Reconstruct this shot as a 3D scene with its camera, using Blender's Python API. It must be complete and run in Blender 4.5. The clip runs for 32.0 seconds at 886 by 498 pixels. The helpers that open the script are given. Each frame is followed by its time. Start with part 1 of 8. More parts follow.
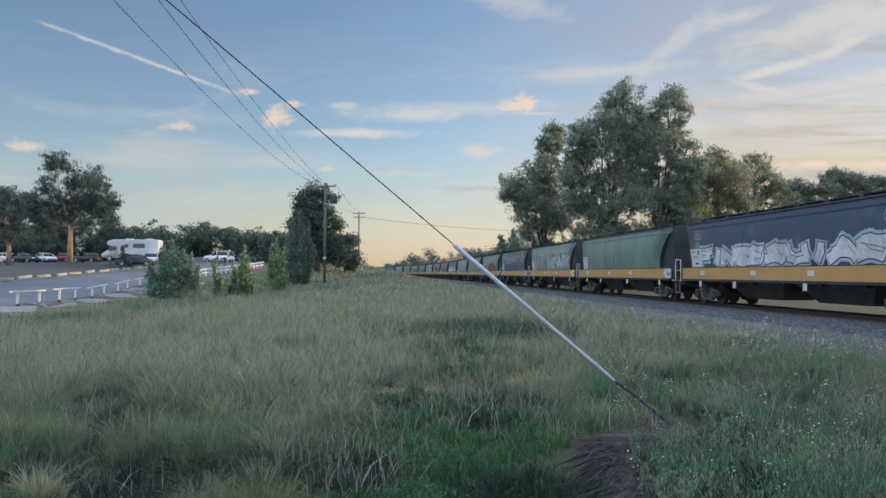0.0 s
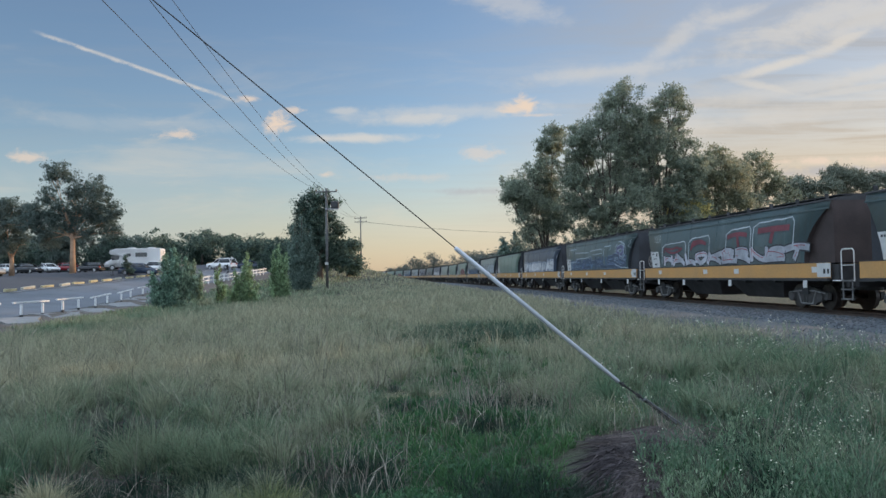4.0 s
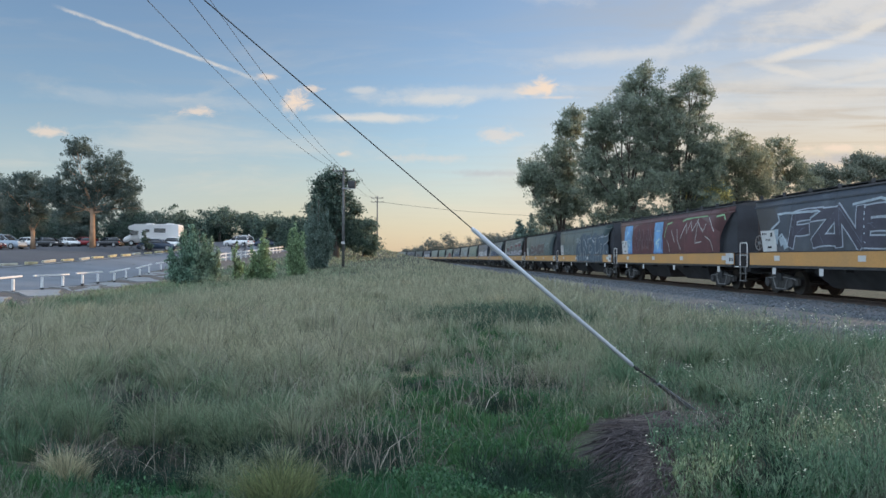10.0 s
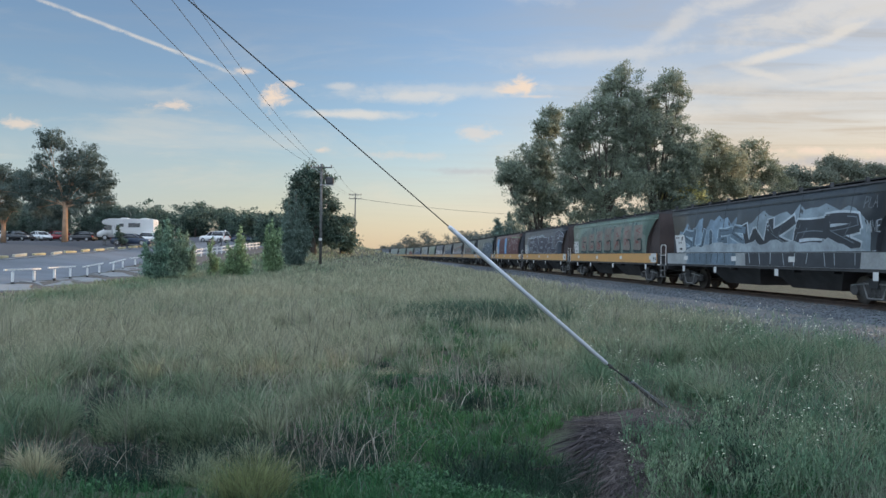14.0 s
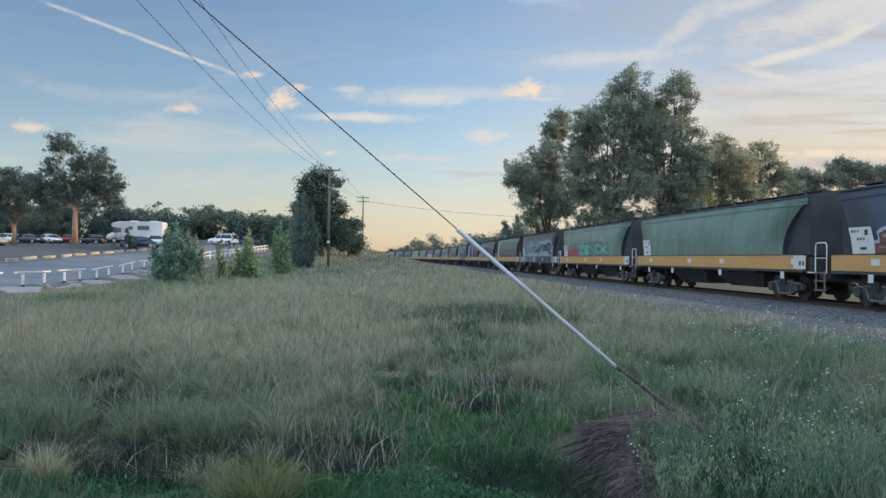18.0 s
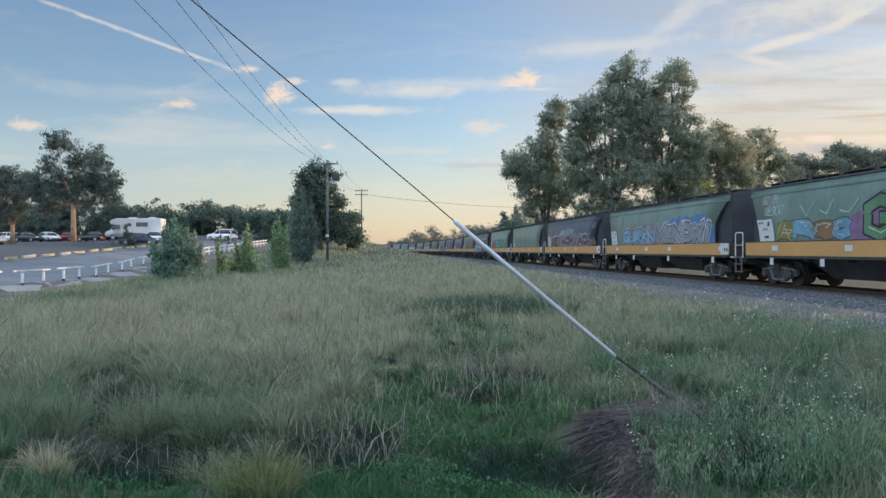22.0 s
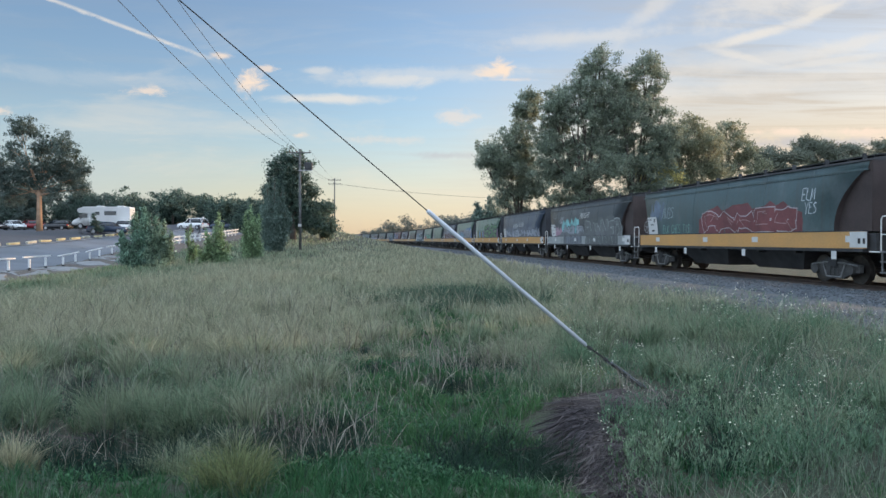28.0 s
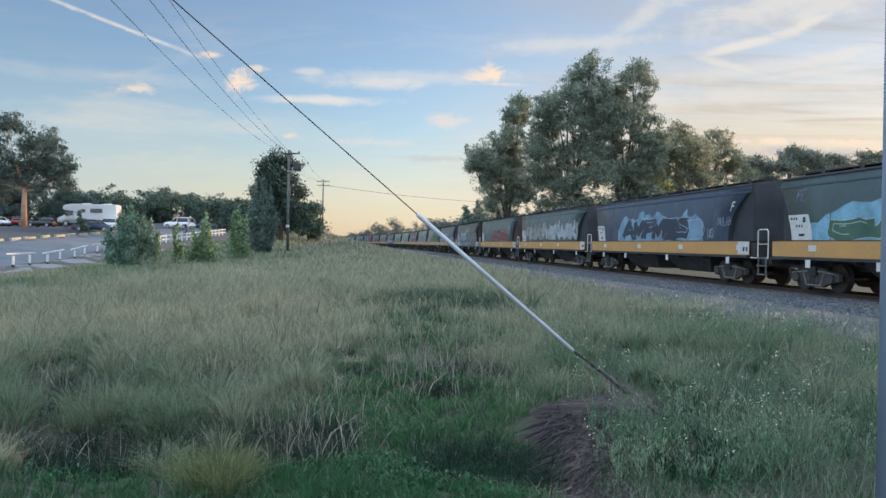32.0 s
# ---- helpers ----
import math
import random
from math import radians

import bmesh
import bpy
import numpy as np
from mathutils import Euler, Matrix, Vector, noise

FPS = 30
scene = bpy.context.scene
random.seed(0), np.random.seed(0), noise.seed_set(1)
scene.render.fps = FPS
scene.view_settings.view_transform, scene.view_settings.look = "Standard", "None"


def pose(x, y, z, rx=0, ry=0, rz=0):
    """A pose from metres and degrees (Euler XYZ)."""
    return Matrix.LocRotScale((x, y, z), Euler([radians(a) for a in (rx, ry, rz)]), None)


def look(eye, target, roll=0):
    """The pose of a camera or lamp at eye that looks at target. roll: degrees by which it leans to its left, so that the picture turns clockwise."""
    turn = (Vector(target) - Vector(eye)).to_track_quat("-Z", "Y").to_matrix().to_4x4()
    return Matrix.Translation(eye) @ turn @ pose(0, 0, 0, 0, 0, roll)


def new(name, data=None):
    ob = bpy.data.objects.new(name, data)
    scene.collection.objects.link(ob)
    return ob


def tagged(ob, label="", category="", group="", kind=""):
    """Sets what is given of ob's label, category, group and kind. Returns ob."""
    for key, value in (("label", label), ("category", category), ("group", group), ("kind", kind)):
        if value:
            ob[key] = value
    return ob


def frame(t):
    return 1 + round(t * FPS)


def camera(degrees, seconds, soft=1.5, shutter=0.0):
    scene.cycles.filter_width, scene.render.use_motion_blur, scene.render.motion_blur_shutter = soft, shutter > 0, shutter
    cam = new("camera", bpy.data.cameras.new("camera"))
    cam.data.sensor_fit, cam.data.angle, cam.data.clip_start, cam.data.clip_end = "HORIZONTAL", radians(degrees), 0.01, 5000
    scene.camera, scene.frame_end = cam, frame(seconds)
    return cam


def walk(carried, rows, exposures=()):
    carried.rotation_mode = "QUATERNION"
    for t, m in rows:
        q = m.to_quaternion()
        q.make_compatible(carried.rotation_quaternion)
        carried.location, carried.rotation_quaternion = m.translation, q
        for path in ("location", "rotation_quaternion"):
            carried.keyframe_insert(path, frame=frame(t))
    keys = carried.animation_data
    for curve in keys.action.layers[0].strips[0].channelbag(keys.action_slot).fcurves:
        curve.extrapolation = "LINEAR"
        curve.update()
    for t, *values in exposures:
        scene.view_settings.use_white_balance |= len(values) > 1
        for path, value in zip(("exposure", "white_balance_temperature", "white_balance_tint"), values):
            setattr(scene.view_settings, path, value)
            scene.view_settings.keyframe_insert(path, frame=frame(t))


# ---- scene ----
cam = camera(62.0, 32.0)
PATH = [
    (0, (-0.007, 0.027, 1.602), (0.008, 2.026, 1.667), 0.1),
    (0.5, (-0.002, 0.02, 1.605), (0.014, 2.019, 1.672), -0.2),
    (1, (0.002, 0.007, 1.606), (0.022, 2.006, 1.677), -0.5),
    (1.5, (-0.002, 0.034, 1.611), (0.026, 2.033, 1.687), -0.7),
    (2, (0.011, 0.025, 1.609), (0.042, 2.023, 1.687), -0.9),
    (2.5, (0.009, 0.023, 1.603), (0.038, 2.021, 1.681), -1.0),
    (3, (0.004, 0.042, 1.603), (0.025, 2.04, 1.677), -1.2),
    (3.5, (0.0, 0.041, 1.603), (0.013, 2.04, 1.675), -1.1),
    (5.5, (-0.009, 0.02, 1.616), (-0.007, 2.018, 1.701), -0.3),
    (6, (-0.028, 0.017, 1.614), (-0.042, 2.015, 1.699), -0.1),
    (6.5, (-0.022, 0.019, 1.61), (-0.053, 2.017, 1.689), 0.1),
    (7, (-0.016, 0.011, 1.607), (-0.06, 2.01, 1.675), 0.4),
    (7.5, (-0.015, 0.008, 1.604), (-0.063, 2.007, 1.658), 0.6),
    (8, (-0.013, 0.01, 1.604), (-0.061, 2.009, 1.644), 0.6),
    (8.5, (-0.011, 0.016, 1.6), (-0.057, 2.016, 1.628), 0.6),
    (9, (-0.004, 0.008, 1.602), (-0.048, 2.008, 1.623), 0.5),
    (9.5, (-0.006, 0.019, 1.6), (-0.046, 2.018, 1.619), 0.3),
    (10, (-0.01, 0.029, 1.596), (-0.044, 2.028, 1.62), 0.2),
    (10.5, (-0.017, 0.029, 1.596), (-0.046, 2.029, 1.631), 0.1),
    (11, (-0.008, 0.033, 1.608), (-0.032, 2.033, 1.656), -0.1),
    (11.5, (0.001, 0.032, 1.607), (-0.018, 2.032, 1.665), -0.3),
    (12, (0.005, 0.03, 1.608), (-0.01, 2.029, 1.667), -0.4),
    (12.5, (0.006, 0.01, 1.607), (-0.004, 2.009, 1.657), -0.3),
    (13, (0.002, 0.024, 1.599), (0.002, 2.023, 1.636), -0.0),
    (13.5, (0.003, 0.013, 1.596), (0.016, 2.013, 1.621), 0.4),
    (14, (0.001, 0.019, 1.597), (0.027, 2.019, 1.615), 0.7),
    (14.5, (-0.003, 0.015, 1.6), (0.033, 2.014, 1.614), 0.8),
    (16.5, (0.01, 0.005, 1.603), (0.031, 2.005, 1.626), 0.8),
    (17, (0.003, 0.005, 1.606), (0.019, 2.005, 1.631), 0.8),
    (17.5, (0.002, 0.005, 1.604), (0.013, 2.005, 1.63), 0.7),
    (18, (-0.004, 0.015, 1.596), (0.001, 2.015, 1.621), 0.7),
    (18.5, (-0.005, 0.016, 1.597), (-0.005, 2.016, 1.618), 0.6),
    (19, (-0.006, 0.01, 1.599), (-0.009, 2.01, 1.618), 0.5),
    (19.5, (-0.006, 0.023, 1.598), (-0.004, 2.023, 1.615), 0.4),
    (20, (0.007, 0.017, 1.608), (0.018, 2.017, 1.624), 0.2),
    (20.5, (0.012, 0.013, 1.602), (0.032, 2.013, 1.619), 0.1),
    (21, (0.015, 0.02, 1.604), (0.037, 2.019, 1.618), -0.1),
    (21.5, (0.013, 0.004, 1.605), (0.029, 2.004, 1.615), -0.1),
    (22, (0.012, 0.016, 1.598), (0.019, 2.016, 1.601), -0.2),
    (22.5, (0.007, 0.015, 1.602), (0.01, 2.015, 1.597), -0.2),
    (23, (0.01, 0.016, 1.596), (0.016, 2.016, 1.586), -0.1),
    (23.5, (0.012, 0.021, 1.598), (0.029, 2.021, 1.585), -0.0),
    (24, (0.01, 0.029, 1.594), (0.044, 2.029, 1.582), 0.2),
    (24.5, (0.007, 0.027, 1.6), (0.057, 2.026, 1.59), 0.4),
    (25, (0.01, 0.022, 1.6), (0.074, 2.021, 1.592), 0.6),
    (25.5, (0.007, 0.023, 1.6), (0.082, 2.021, 1.591), 0.7),
    (27.5, (0.009, 0.031, 1.596), (0.088, 2.029, 1.572), 0.2),
    (28, (0.016, 0.022, 1.595), (0.095, 2.02, 1.571), 0.0),
    (28.5, (0.018, 0.032, 1.597), (0.102, 2.03, 1.575), 0.0),
    (29, (0.016, 0.022, 1.598), (0.111, 2.019, 1.579), 0.2),
    (29.5, (0.005, 0.037, 1.594), (0.11, 2.035, 1.581), 0.5),
    (30, (-0.001, 0.019, 1.601), (0.107, 2.016, 1.591), 0.8),
    (30.5, (0.002, 0.023, 1.6), (0.111, 2.02, 1.592), 1.0),
    (31, (0.007, 0.017, 1.603), (0.116, 2.014, 1.593), 1.0),
    (31.5, (0.008, 0.022, 1.598), (0.118, 2.019, 1.586), 1.0),
    (32, (0.003, 0.019, 1.6), (0.115, 2.015, 1.585), 0.9),
]
walk(cam, [(t, look(eye, target, roll)) for t, eye, target, roll in PATH],
     [(0.0, 0.34), (2.0, 0.28), (7.0, 0.31), (9.5, 0.44), (12.0, 0.36), (14.0, 0.41), (19.0, 0.46), (24.0, 0.53), (32.0, 0.56)])

# ---- daylight: low sun behind the trees beyond the railway ----
SUN_EL, SUN_AZ = 7.6, 58.0          # degrees; azimuth clockwise from +y


def sky_world():
    w = bpy.data.worlds.new("sky")
    scene.world = w
    w.use_nodes = True
    nt = w.node_tree
    nt.nodes.clear()
    N, Lk = nt.nodes.new, nt.links.new
    out = N("ShaderNodeOutputWorld")
    bg = N("ShaderNodeBackground")
    sky = N("ShaderNodeTexSky")
    sky.sky_type = "NISHITA"
    sky.sun_disc = False
    sky.sun_elevation, sky.sun_rotation = radians(SUN_EL), radians(SUN_AZ)
    sky.air_density, sky.dust_density, sky.ozone_density = 1.0, 0.6, 2.0
    geo = N("ShaderNodeTexCoord")
    sep = N("ShaderNodeSeparateXYZ")
    Lk(geo.outputs["Generated"], sep.inputs[0])

    def math_(op, a, b=None, c=None):
        n = N("ShaderNodeMath")
        n.operation = op
        for k, v in enumerate((a, b, c)):
            if v is None:
                continue
            if isinstance(v, (int, float)):
                n.inputs[k].default_value = v
            else:
                Lk(v, n.inputs[k])
        return n.outputs[0]

    def mix(fac, a, b, mode="MIX"):
        n = N("ShaderNodeMix")
        n.data_type, n.blend_type = "RGBA", mode
        for k, v in ((0, fac), (6, a), (7, b)):
            if isinstance(v, (int, float)):
                n.inputs[k].default_value = v
            elif isinstance(v, tuple):
                n.inputs[k].default_value = v
            else:
                Lk(v, n.inputs[k])
        return n.outputs[2]

    def ramp(v, lo, hi):
        n = N("ShaderNodeMapRange")
        n.interpolation_type = "SMOOTHSTEP"
        Lk(v, n.inputs[0])
        n.inputs[1].default_value, n.inputs[2].default_value = lo, hi
        return n.outputs[0]

    # flat cloud deck: direction projected on a plane overhead
    zc = math_("MAXIMUM", sep.outputs[2], 0.03)
    u, v = math_("DIVIDE", sep.outputs[0], zc), math_("DIVIDE", sep.outputs[1], zc)
    comb = N("ShaderNodeCombineXYZ")
    Lk(u, comb.inputs[0])
    Lk(v, comb.inputs[1])

    def noise_(vec, scale, detail, rough, dist, sx=1.0, sy=1.0, rot=0.0, shift=(0, 0, 0)):
        m = N("ShaderNodeMapping")
        m.inputs["Scale"].default_value = (sx, sy, 1)
        m.inputs["Rotation"].default_value = (0, 0, radians(rot))
        m.inputs["Location"].default_value = shift
        Lk(vec, m.inputs[0])
        n = N("ShaderNodeTexNoise")
        n.inputs["Scale"].default_value, n.inputs["Detail"].default_value = scale, detail
        n.inputs["Roughness"].default_value, n.inputs["Distortion"].default_value = rough, dist
        Lk(m.outputs[0], n.inputs["Vector"])
        return n.outputs[0]

    # azimuth (tangent) and elevation (tangent) of the look direction, for single clouds
    yy = math_("MAXIMUM", sep.outputs[1], 0.02)
    az, el = math_("DIVIDE", sep.outputs[0], yy), math_("DIVIDE", sep.outputs[2], yy)
    ahead = ramp(sep.outputs[1], 0.05, 0.3)
    comb2 = N("ShaderNodeCombineXYZ")
    Lk(az, comb2.inputs[0])
    Lk(el, comb2.inputs[1])
    fine = noise_(comb2.outputs[0], 34, 8, 0.68, 0.5, 1.0, 1.6)
    soft = noise_(comb2.outputs[0], 7, 7, 0.62, 0.8, 1.0, 2.2, 14)

    def puff(cx, cz, rx, rz, hard, turn=0.0, rough=1.5, wave=0.0):
        p, q = math_("SUBTRACT", az, cx), math_("SUBTRACT", el, cz)
        ct, sn = math.cos(radians(turn)), math.sin(radians(turn))
        a = math_("DIVIDE", math_("ADD", math_("MULTIPLY", p, ct), math_("MULTIPLY", q, sn)), rx)
        b = math_("DIVIDE", math_("SUBTRACT", math_("MULTIPLY", q, ct), math_("MULTIPLY", p, sn)), rz)
        d = math_("SQRT", math_("ADD", math_("MULTIPLY", a, a), math_("MULTIPLY", b, b)))
        d = math_("SUBTRACT", d, math_("MULTIPLY", math_("SUBTRACT", fine, 0.5), rough * 2))
        d = math_("SUBTRACT", d, math_("MULTIPLY", math_("SUBTRACT", soft, 0.5), wave))
        return math_("MULTIPLY", ramp(d, 1.3, 0.1), hard)

    cirrus = noise_(comb.outputs[0], 0.55, 8, 0.62, 1.1, 1.0, 2.6, -24, (3.1, 0.4, 0))
    side = math_("MULTIPLY", ramp(sep.outputs[0], -0.04, 0.44), ahead)
    veil = math_("ADD", math_("MULTIPLY", ramp(cirrus, 0.40, 0.72), math_("ADD", math_("MULTIPLY", side, 0.30), 0.10)), math_("MULTIPLY", side, 0.50))
    warm = math_("MULTIPLY", ramp(el, 0.29, 0.07), math_("MULTIPLY", side, 0.95))
    streak = noise_(comb2.outputs[0], 3.0, 8, 0.6, 0.6, 1.0, 5.0, -8, (0.7, 0.2, 0))
    lowband = math_("MULTIPLY", ramp(streak, 0.5, 0.7), math_("MULTIPLY", ramp(el, 0.40, 0.16), 0.30))
    # unseen overcast above and behind, added to brighten the ground, thinning towards the horizon ahead
    high = math_("MAXIMUM", ramp(sep.outputs[2], 0.40, 0.64), math_("MULTIPLY", ramp(sep.outputs[1], -0.05, -0.5), 0.75))
    mott = math_("ADD", 0.72, math_("MULTIPLY", ramp(cirrus, 0.3, 0.7), 0.28))
    base = mix(math_("MULTIPLY", high, mott), sky.outputs[0], (FILL_C[0], FILL_C[1], FILL_C[2], 1))
    gain = mix(1.0, base, (1.07, 1.03, 1.12, 1), "MULTIPLY")
    col = mix(veil, gain, (VEIL_C[0], VEIL_C[1], VEIL_C[2], 1))
    col = mix(warm, col, (WARM_C[0], WARM_C[1], WARM_C[2], 1))
    col = mix(math_("MULTIPLY", math_("MULTIPLY", ramp(el, 0.24, 0.03), ramp(az, -0.12, -0.5)), 0.60), col, (2.75, 3.05, 3.30, 1))
    col = mix(math_("MULTIPLY", math_("MULTIPLY", ramp(el, 0.17, 0.02), ramp(az, -0.55, -0.05)), 0.50), col, (3.6, 2.95, 2.55, 1))
    col = mix(lowband, col, (LOW_C[0], LOW_C[1], LOW_C[2], 1))
    white = None
    for cx, cz, rx, rz, hard, turn in STREAKS:
        p = puff(cx, cz, rx, rz, hard, turn, 0.55, 2.6)
        white = p if white is None else math_("MAXIMUM", white, p)
    col = mix(math_("MULTIPLY", white, ahead), col, (WHITE_C[0], WHITE_C[1], WHITE_C[2], 1))
    pink = None
    for cx, cz, rx, rz, hard in PUFFS:
        p = puff(cx, cz, rx, rz, hard, 0.0, 1.7)
        pink = p if pink is None else math_("MAXIMUM", pink, p)
    col = mix(math_("MULTIPLY", pink, ahead), col, (PINK_C[0], PINK_C[1], PINK_C[2], 1))
    grey = None
    for cx, cz, rx, rz, hard in GREYS:
        p = puff(cx, cz, rx, rz, hard, 0.0, 1.0)
        grey = p if grey is None else math_("MAXIMUM", grey, p)
    col = mix(math_("MULTIPLY", grey, ahead), col, (GREY_C[0], GREY_C[1], GREY_C[2], 1))
    # vapour trail: a thin straight streak
    (ax, az_), (bx, bz_) = TRAIL
    ln = math.hypot(bx - ax, bz_ - az_)
    dx, dz = (bx - ax) / ln, (bz_ - az_) / ln
    pu, pv = math_("SUBTRACT", az, ax), math_("SUBTRACT", el, az_)
    along = math_("ADD", math_("MULTIPLY", pu, dx), math_("MULTIPLY", pv, dz))
    across = math_("ABSOLUTE", math_("ADD", math_("SUBTRACT", math_("MULTIPLY", pv, dx), math_("MULTIPLY", pu, dz)),
                                     math_("MULTIPLY", math_("SUBTRACT", fine, 0.5), 0.006)))
    t = math_("MULTIPLY", ramp(across, 0.0040, 0.0003), math_("MULTIPLY", ramp(along, -0.02, 0.03), ramp(along, ln + 0.02, ln - 0.06)))
    col = mix(math_("MULTIPLY", math_("MULTIPLY", t, ahead), math_("MULTIPLY", ramp(fine, 0.2, 0.6), 0.7)), col, (WHITE_C[0], WHITE_C[1], WHITE_C[2], 1))
    Lk(col, bg.inputs[0])
    bg.inputs[1].default_value = SKY_STRENGTH
    Lk(bg.outputs[0], out.inputs[0])


SKY_STRENGTH = 0.15
FILL_C, VEIL_C, WARM_C = (6.9, 8.8, 10.2), (2.34, 2.24, 2.14), (3.95, 3.15, 2.2)
WHITE_C, LOW_C, PINK_C, GREY_C = (4.0, 3.75, 3.4), (4.2, 3.7, 3.0), (4.5, 3.65, 2.95), (2.6, 2.6, 2.75)
# single clouds: azimuth tangent, elevation tangent, half width, half height, opacity
PUFFS = [(-0.219, 0.212, 0.018, 0.017, 0.95), (-0.258, 0.247, 0.015, 0.005, 0.8), (-0.195, 0.230, 0.012, 0.005, 0.7), (-0.357, 0.199, 0.028, 0.007, 0.7), (-0.556, 0.170, 0.024, 0.009, 0.7),
         (0.121, 0.233, 0.017, 0.013, 1.0), (0.108, 0.226, 0.022, 0.008, 0.8), (0.13, 0.218, 0.035, 0.003, 0.5), (-0.153, 0.141, 0.012, 0.004, 0.6), (0.058, 0.168, 0.03, 0.012, 0.5), (-0.04, 0.135, 0.06, 0.006, 0.3), (0.515, 0.150, 0.035, 0.005, 1.0), (0.62, 0.150, 0.05, 0.007, 1.0), (0.45, 0.149, 0.03, 0.003, 0.8), (0.66, 0.14, 0.05, 0.012, 0.8)]
GREYS = [(0.043, 0.115, 0.05, 0.006, 0.6), (0.56, 0.134, 0.16, 0.009, 0.75), (0.60, 0.120, 0.12, 0.014, 0.5)]
# long thin cloud: centre, half length, half height, opacity, tilt
STREAKS = [(-0.12, 0.190, 0.09, 0.007, 0.75, 0), (-0.034, 0.216, 0.07, 0.010, 0.65, 3), (0.03, 0.225, 0.16, 0.012, 0.4, 2), (0.475, 0.284, 0.075, 0.008, 0.8, 16), (0.555, 0.312, 0.06, 0.010, 0.75, 24), (0.52, 0.345, 0.15, 0.030, 0.6, 18), (0.46, 0.250, 0.07, 0.007, 0.6, -14), (0.33, 0.320, 0.09, 0.016, 0.45, 40), (0.40, 0.350, 0.07, 0.014, 0.55, 16), (0.25, 0.278, 0.14, 0.012, 0.45, 6), (0.60, 0.27, 0.10, 0.012, 0.6, 14), (0.56, 0.245, 0.12, 0.006, 0.5, 8), (0.12, 0.368, 0.10, 0.020, 0.40, -14),
           (0.45, 0.21, 0.25, 0.02, 0.5, 6), (0.5, 0.25, 0.22, 0.014, 0.45, 10), (-0.40, 0.215, 0.20, 0.012, 0.16, -3), (0.62, 0.36, 0.12, 0.03, 0.6, 24), (-0.13, 0.228, 0.02, 0.005, 0.5, 0), (-0.40, 0.150, 0.2, 0.02, 0.10, 2)]
TRAIL = ((-0.542, 0.341), (-0.262, 0.239))
sky_world()
sun = new("sun", bpy.data.lights.new("sun", "SUN"))
sun.data.energy, sun.data.angle, sun.data.color = 2.8, radians(0.6), (1.0, 0.66, 0.38)
_a, _e = radians(SUN_AZ), radians(SUN_EL)
sun.matrix_world = look((60 * math.sin(_a), 60 * math.cos(_a), 60 * math.tan(_e)), (0, 0, 0))
scene.view_settings.exposure = 0.4

# ---- materials ----
def mat(name, color, rough=0.7, metal=0.0, vary=0.25, scale=3.0, bump=0.15, fine=40.0, color2=None, coords="Object", spec=0.5, rnd=0.0):
    """Principled surface with colour variation at two scales and fine relief."""
    m = bpy.data.materials.new(name)
    m.use_nodes = True
    nt = m.node_tree
    N, Lk = nt.nodes.new, nt.links.new
    b = nt.nodes["Principled BSDF"]
    tc = N("ShaderNodeTexCoord")
    n1, n2 = N("ShaderNodeTexNoise"), N("ShaderNodeTexNoise")
    n1.inputs["Scale"].default_value, n1.inputs["Detail"].default_value = scale, 5
    n2.inputs["Scale"].default_value, n2.inputs["Detail"].default_value = fine, 3
    for n in (n1, n2):
        Lk(tc.outputs[coords], n.inputs["Vector"])
    c2 = color2 or tuple(c * (1 - vary) for c in color)
    r = N("ShaderNodeValToRGB")
    r.color_ramp.elements[0].position, r.color_ramp.elements[1].position = 0.34, 0.66
    r.color_ramp.elements[0].color, r.color_ramp.elements[1].color = (*c2, 1), (*color, 1)
    Lk(n1.outputs[0], r.inputs[0])
    mx = N("ShaderNodeMix")
    mx.data_type, mx.blend_type = "RGBA", "MULTIPLY"
    mr = N("ShaderNodeMapRange")
    mr.inputs[3].default_value, mr.inputs[4].default_value = 1 - vary * 0.8, 1 + vary * 0.4
    Lk(n2.outputs[0], mr.inputs[0])
    mx.inputs[0].default_value = 1.0
    Lk(r.outputs[0], mx.inputs[6])
    Lk(mr.outputs[0], mx.inputs[7])
    last = mx.outputs[2]
    if rnd:
        oi = N("ShaderNodeObjectInfo")
        hs = N("ShaderNodeMapRange")
        hs.inputs[3].default_value, hs.inputs[4].default_value = 1 - rnd, 1 + rnd
        Lk(oi.outputs["Random"], hs.inputs[0])
        m2 = N("ShaderNodeMix")
        m2.data_type, m2.blend_type = "RGBA", "MULTIPLY"
        m2.inputs[0].default_value = 1.0
        Lk(last, m2.inputs[6])
        Lk(hs.outputs[0], m2.inputs[7])
        last = m2.outputs[2]
    Lk(last, b.inputs["Base Color"])
    b.inputs["Metallic"].default_value = metal
    b.inputs["Specular IOR Level"].default_value = spec
    rr = N("ShaderNodeMapRange")
    rr.inputs[3].default_value, rr.inputs[4].default_value = max(0.02, rough - 0.12), min(1, rough + 0.1)
    Lk(n1.outputs[0], rr.inputs[0])
    Lk(rr.outputs[0], b.inputs["Roughness"])
    if bump:
        bp = N("ShaderNodeBump")
        bp.inputs["Strength"].default_value, bp.inputs["Distance"].default_value = bump, 0.02
        Lk(n2.outputs[0], bp.inputs["Height"])
        Lk(bp.outputs[0], b.inputs["Normal"])
    return m


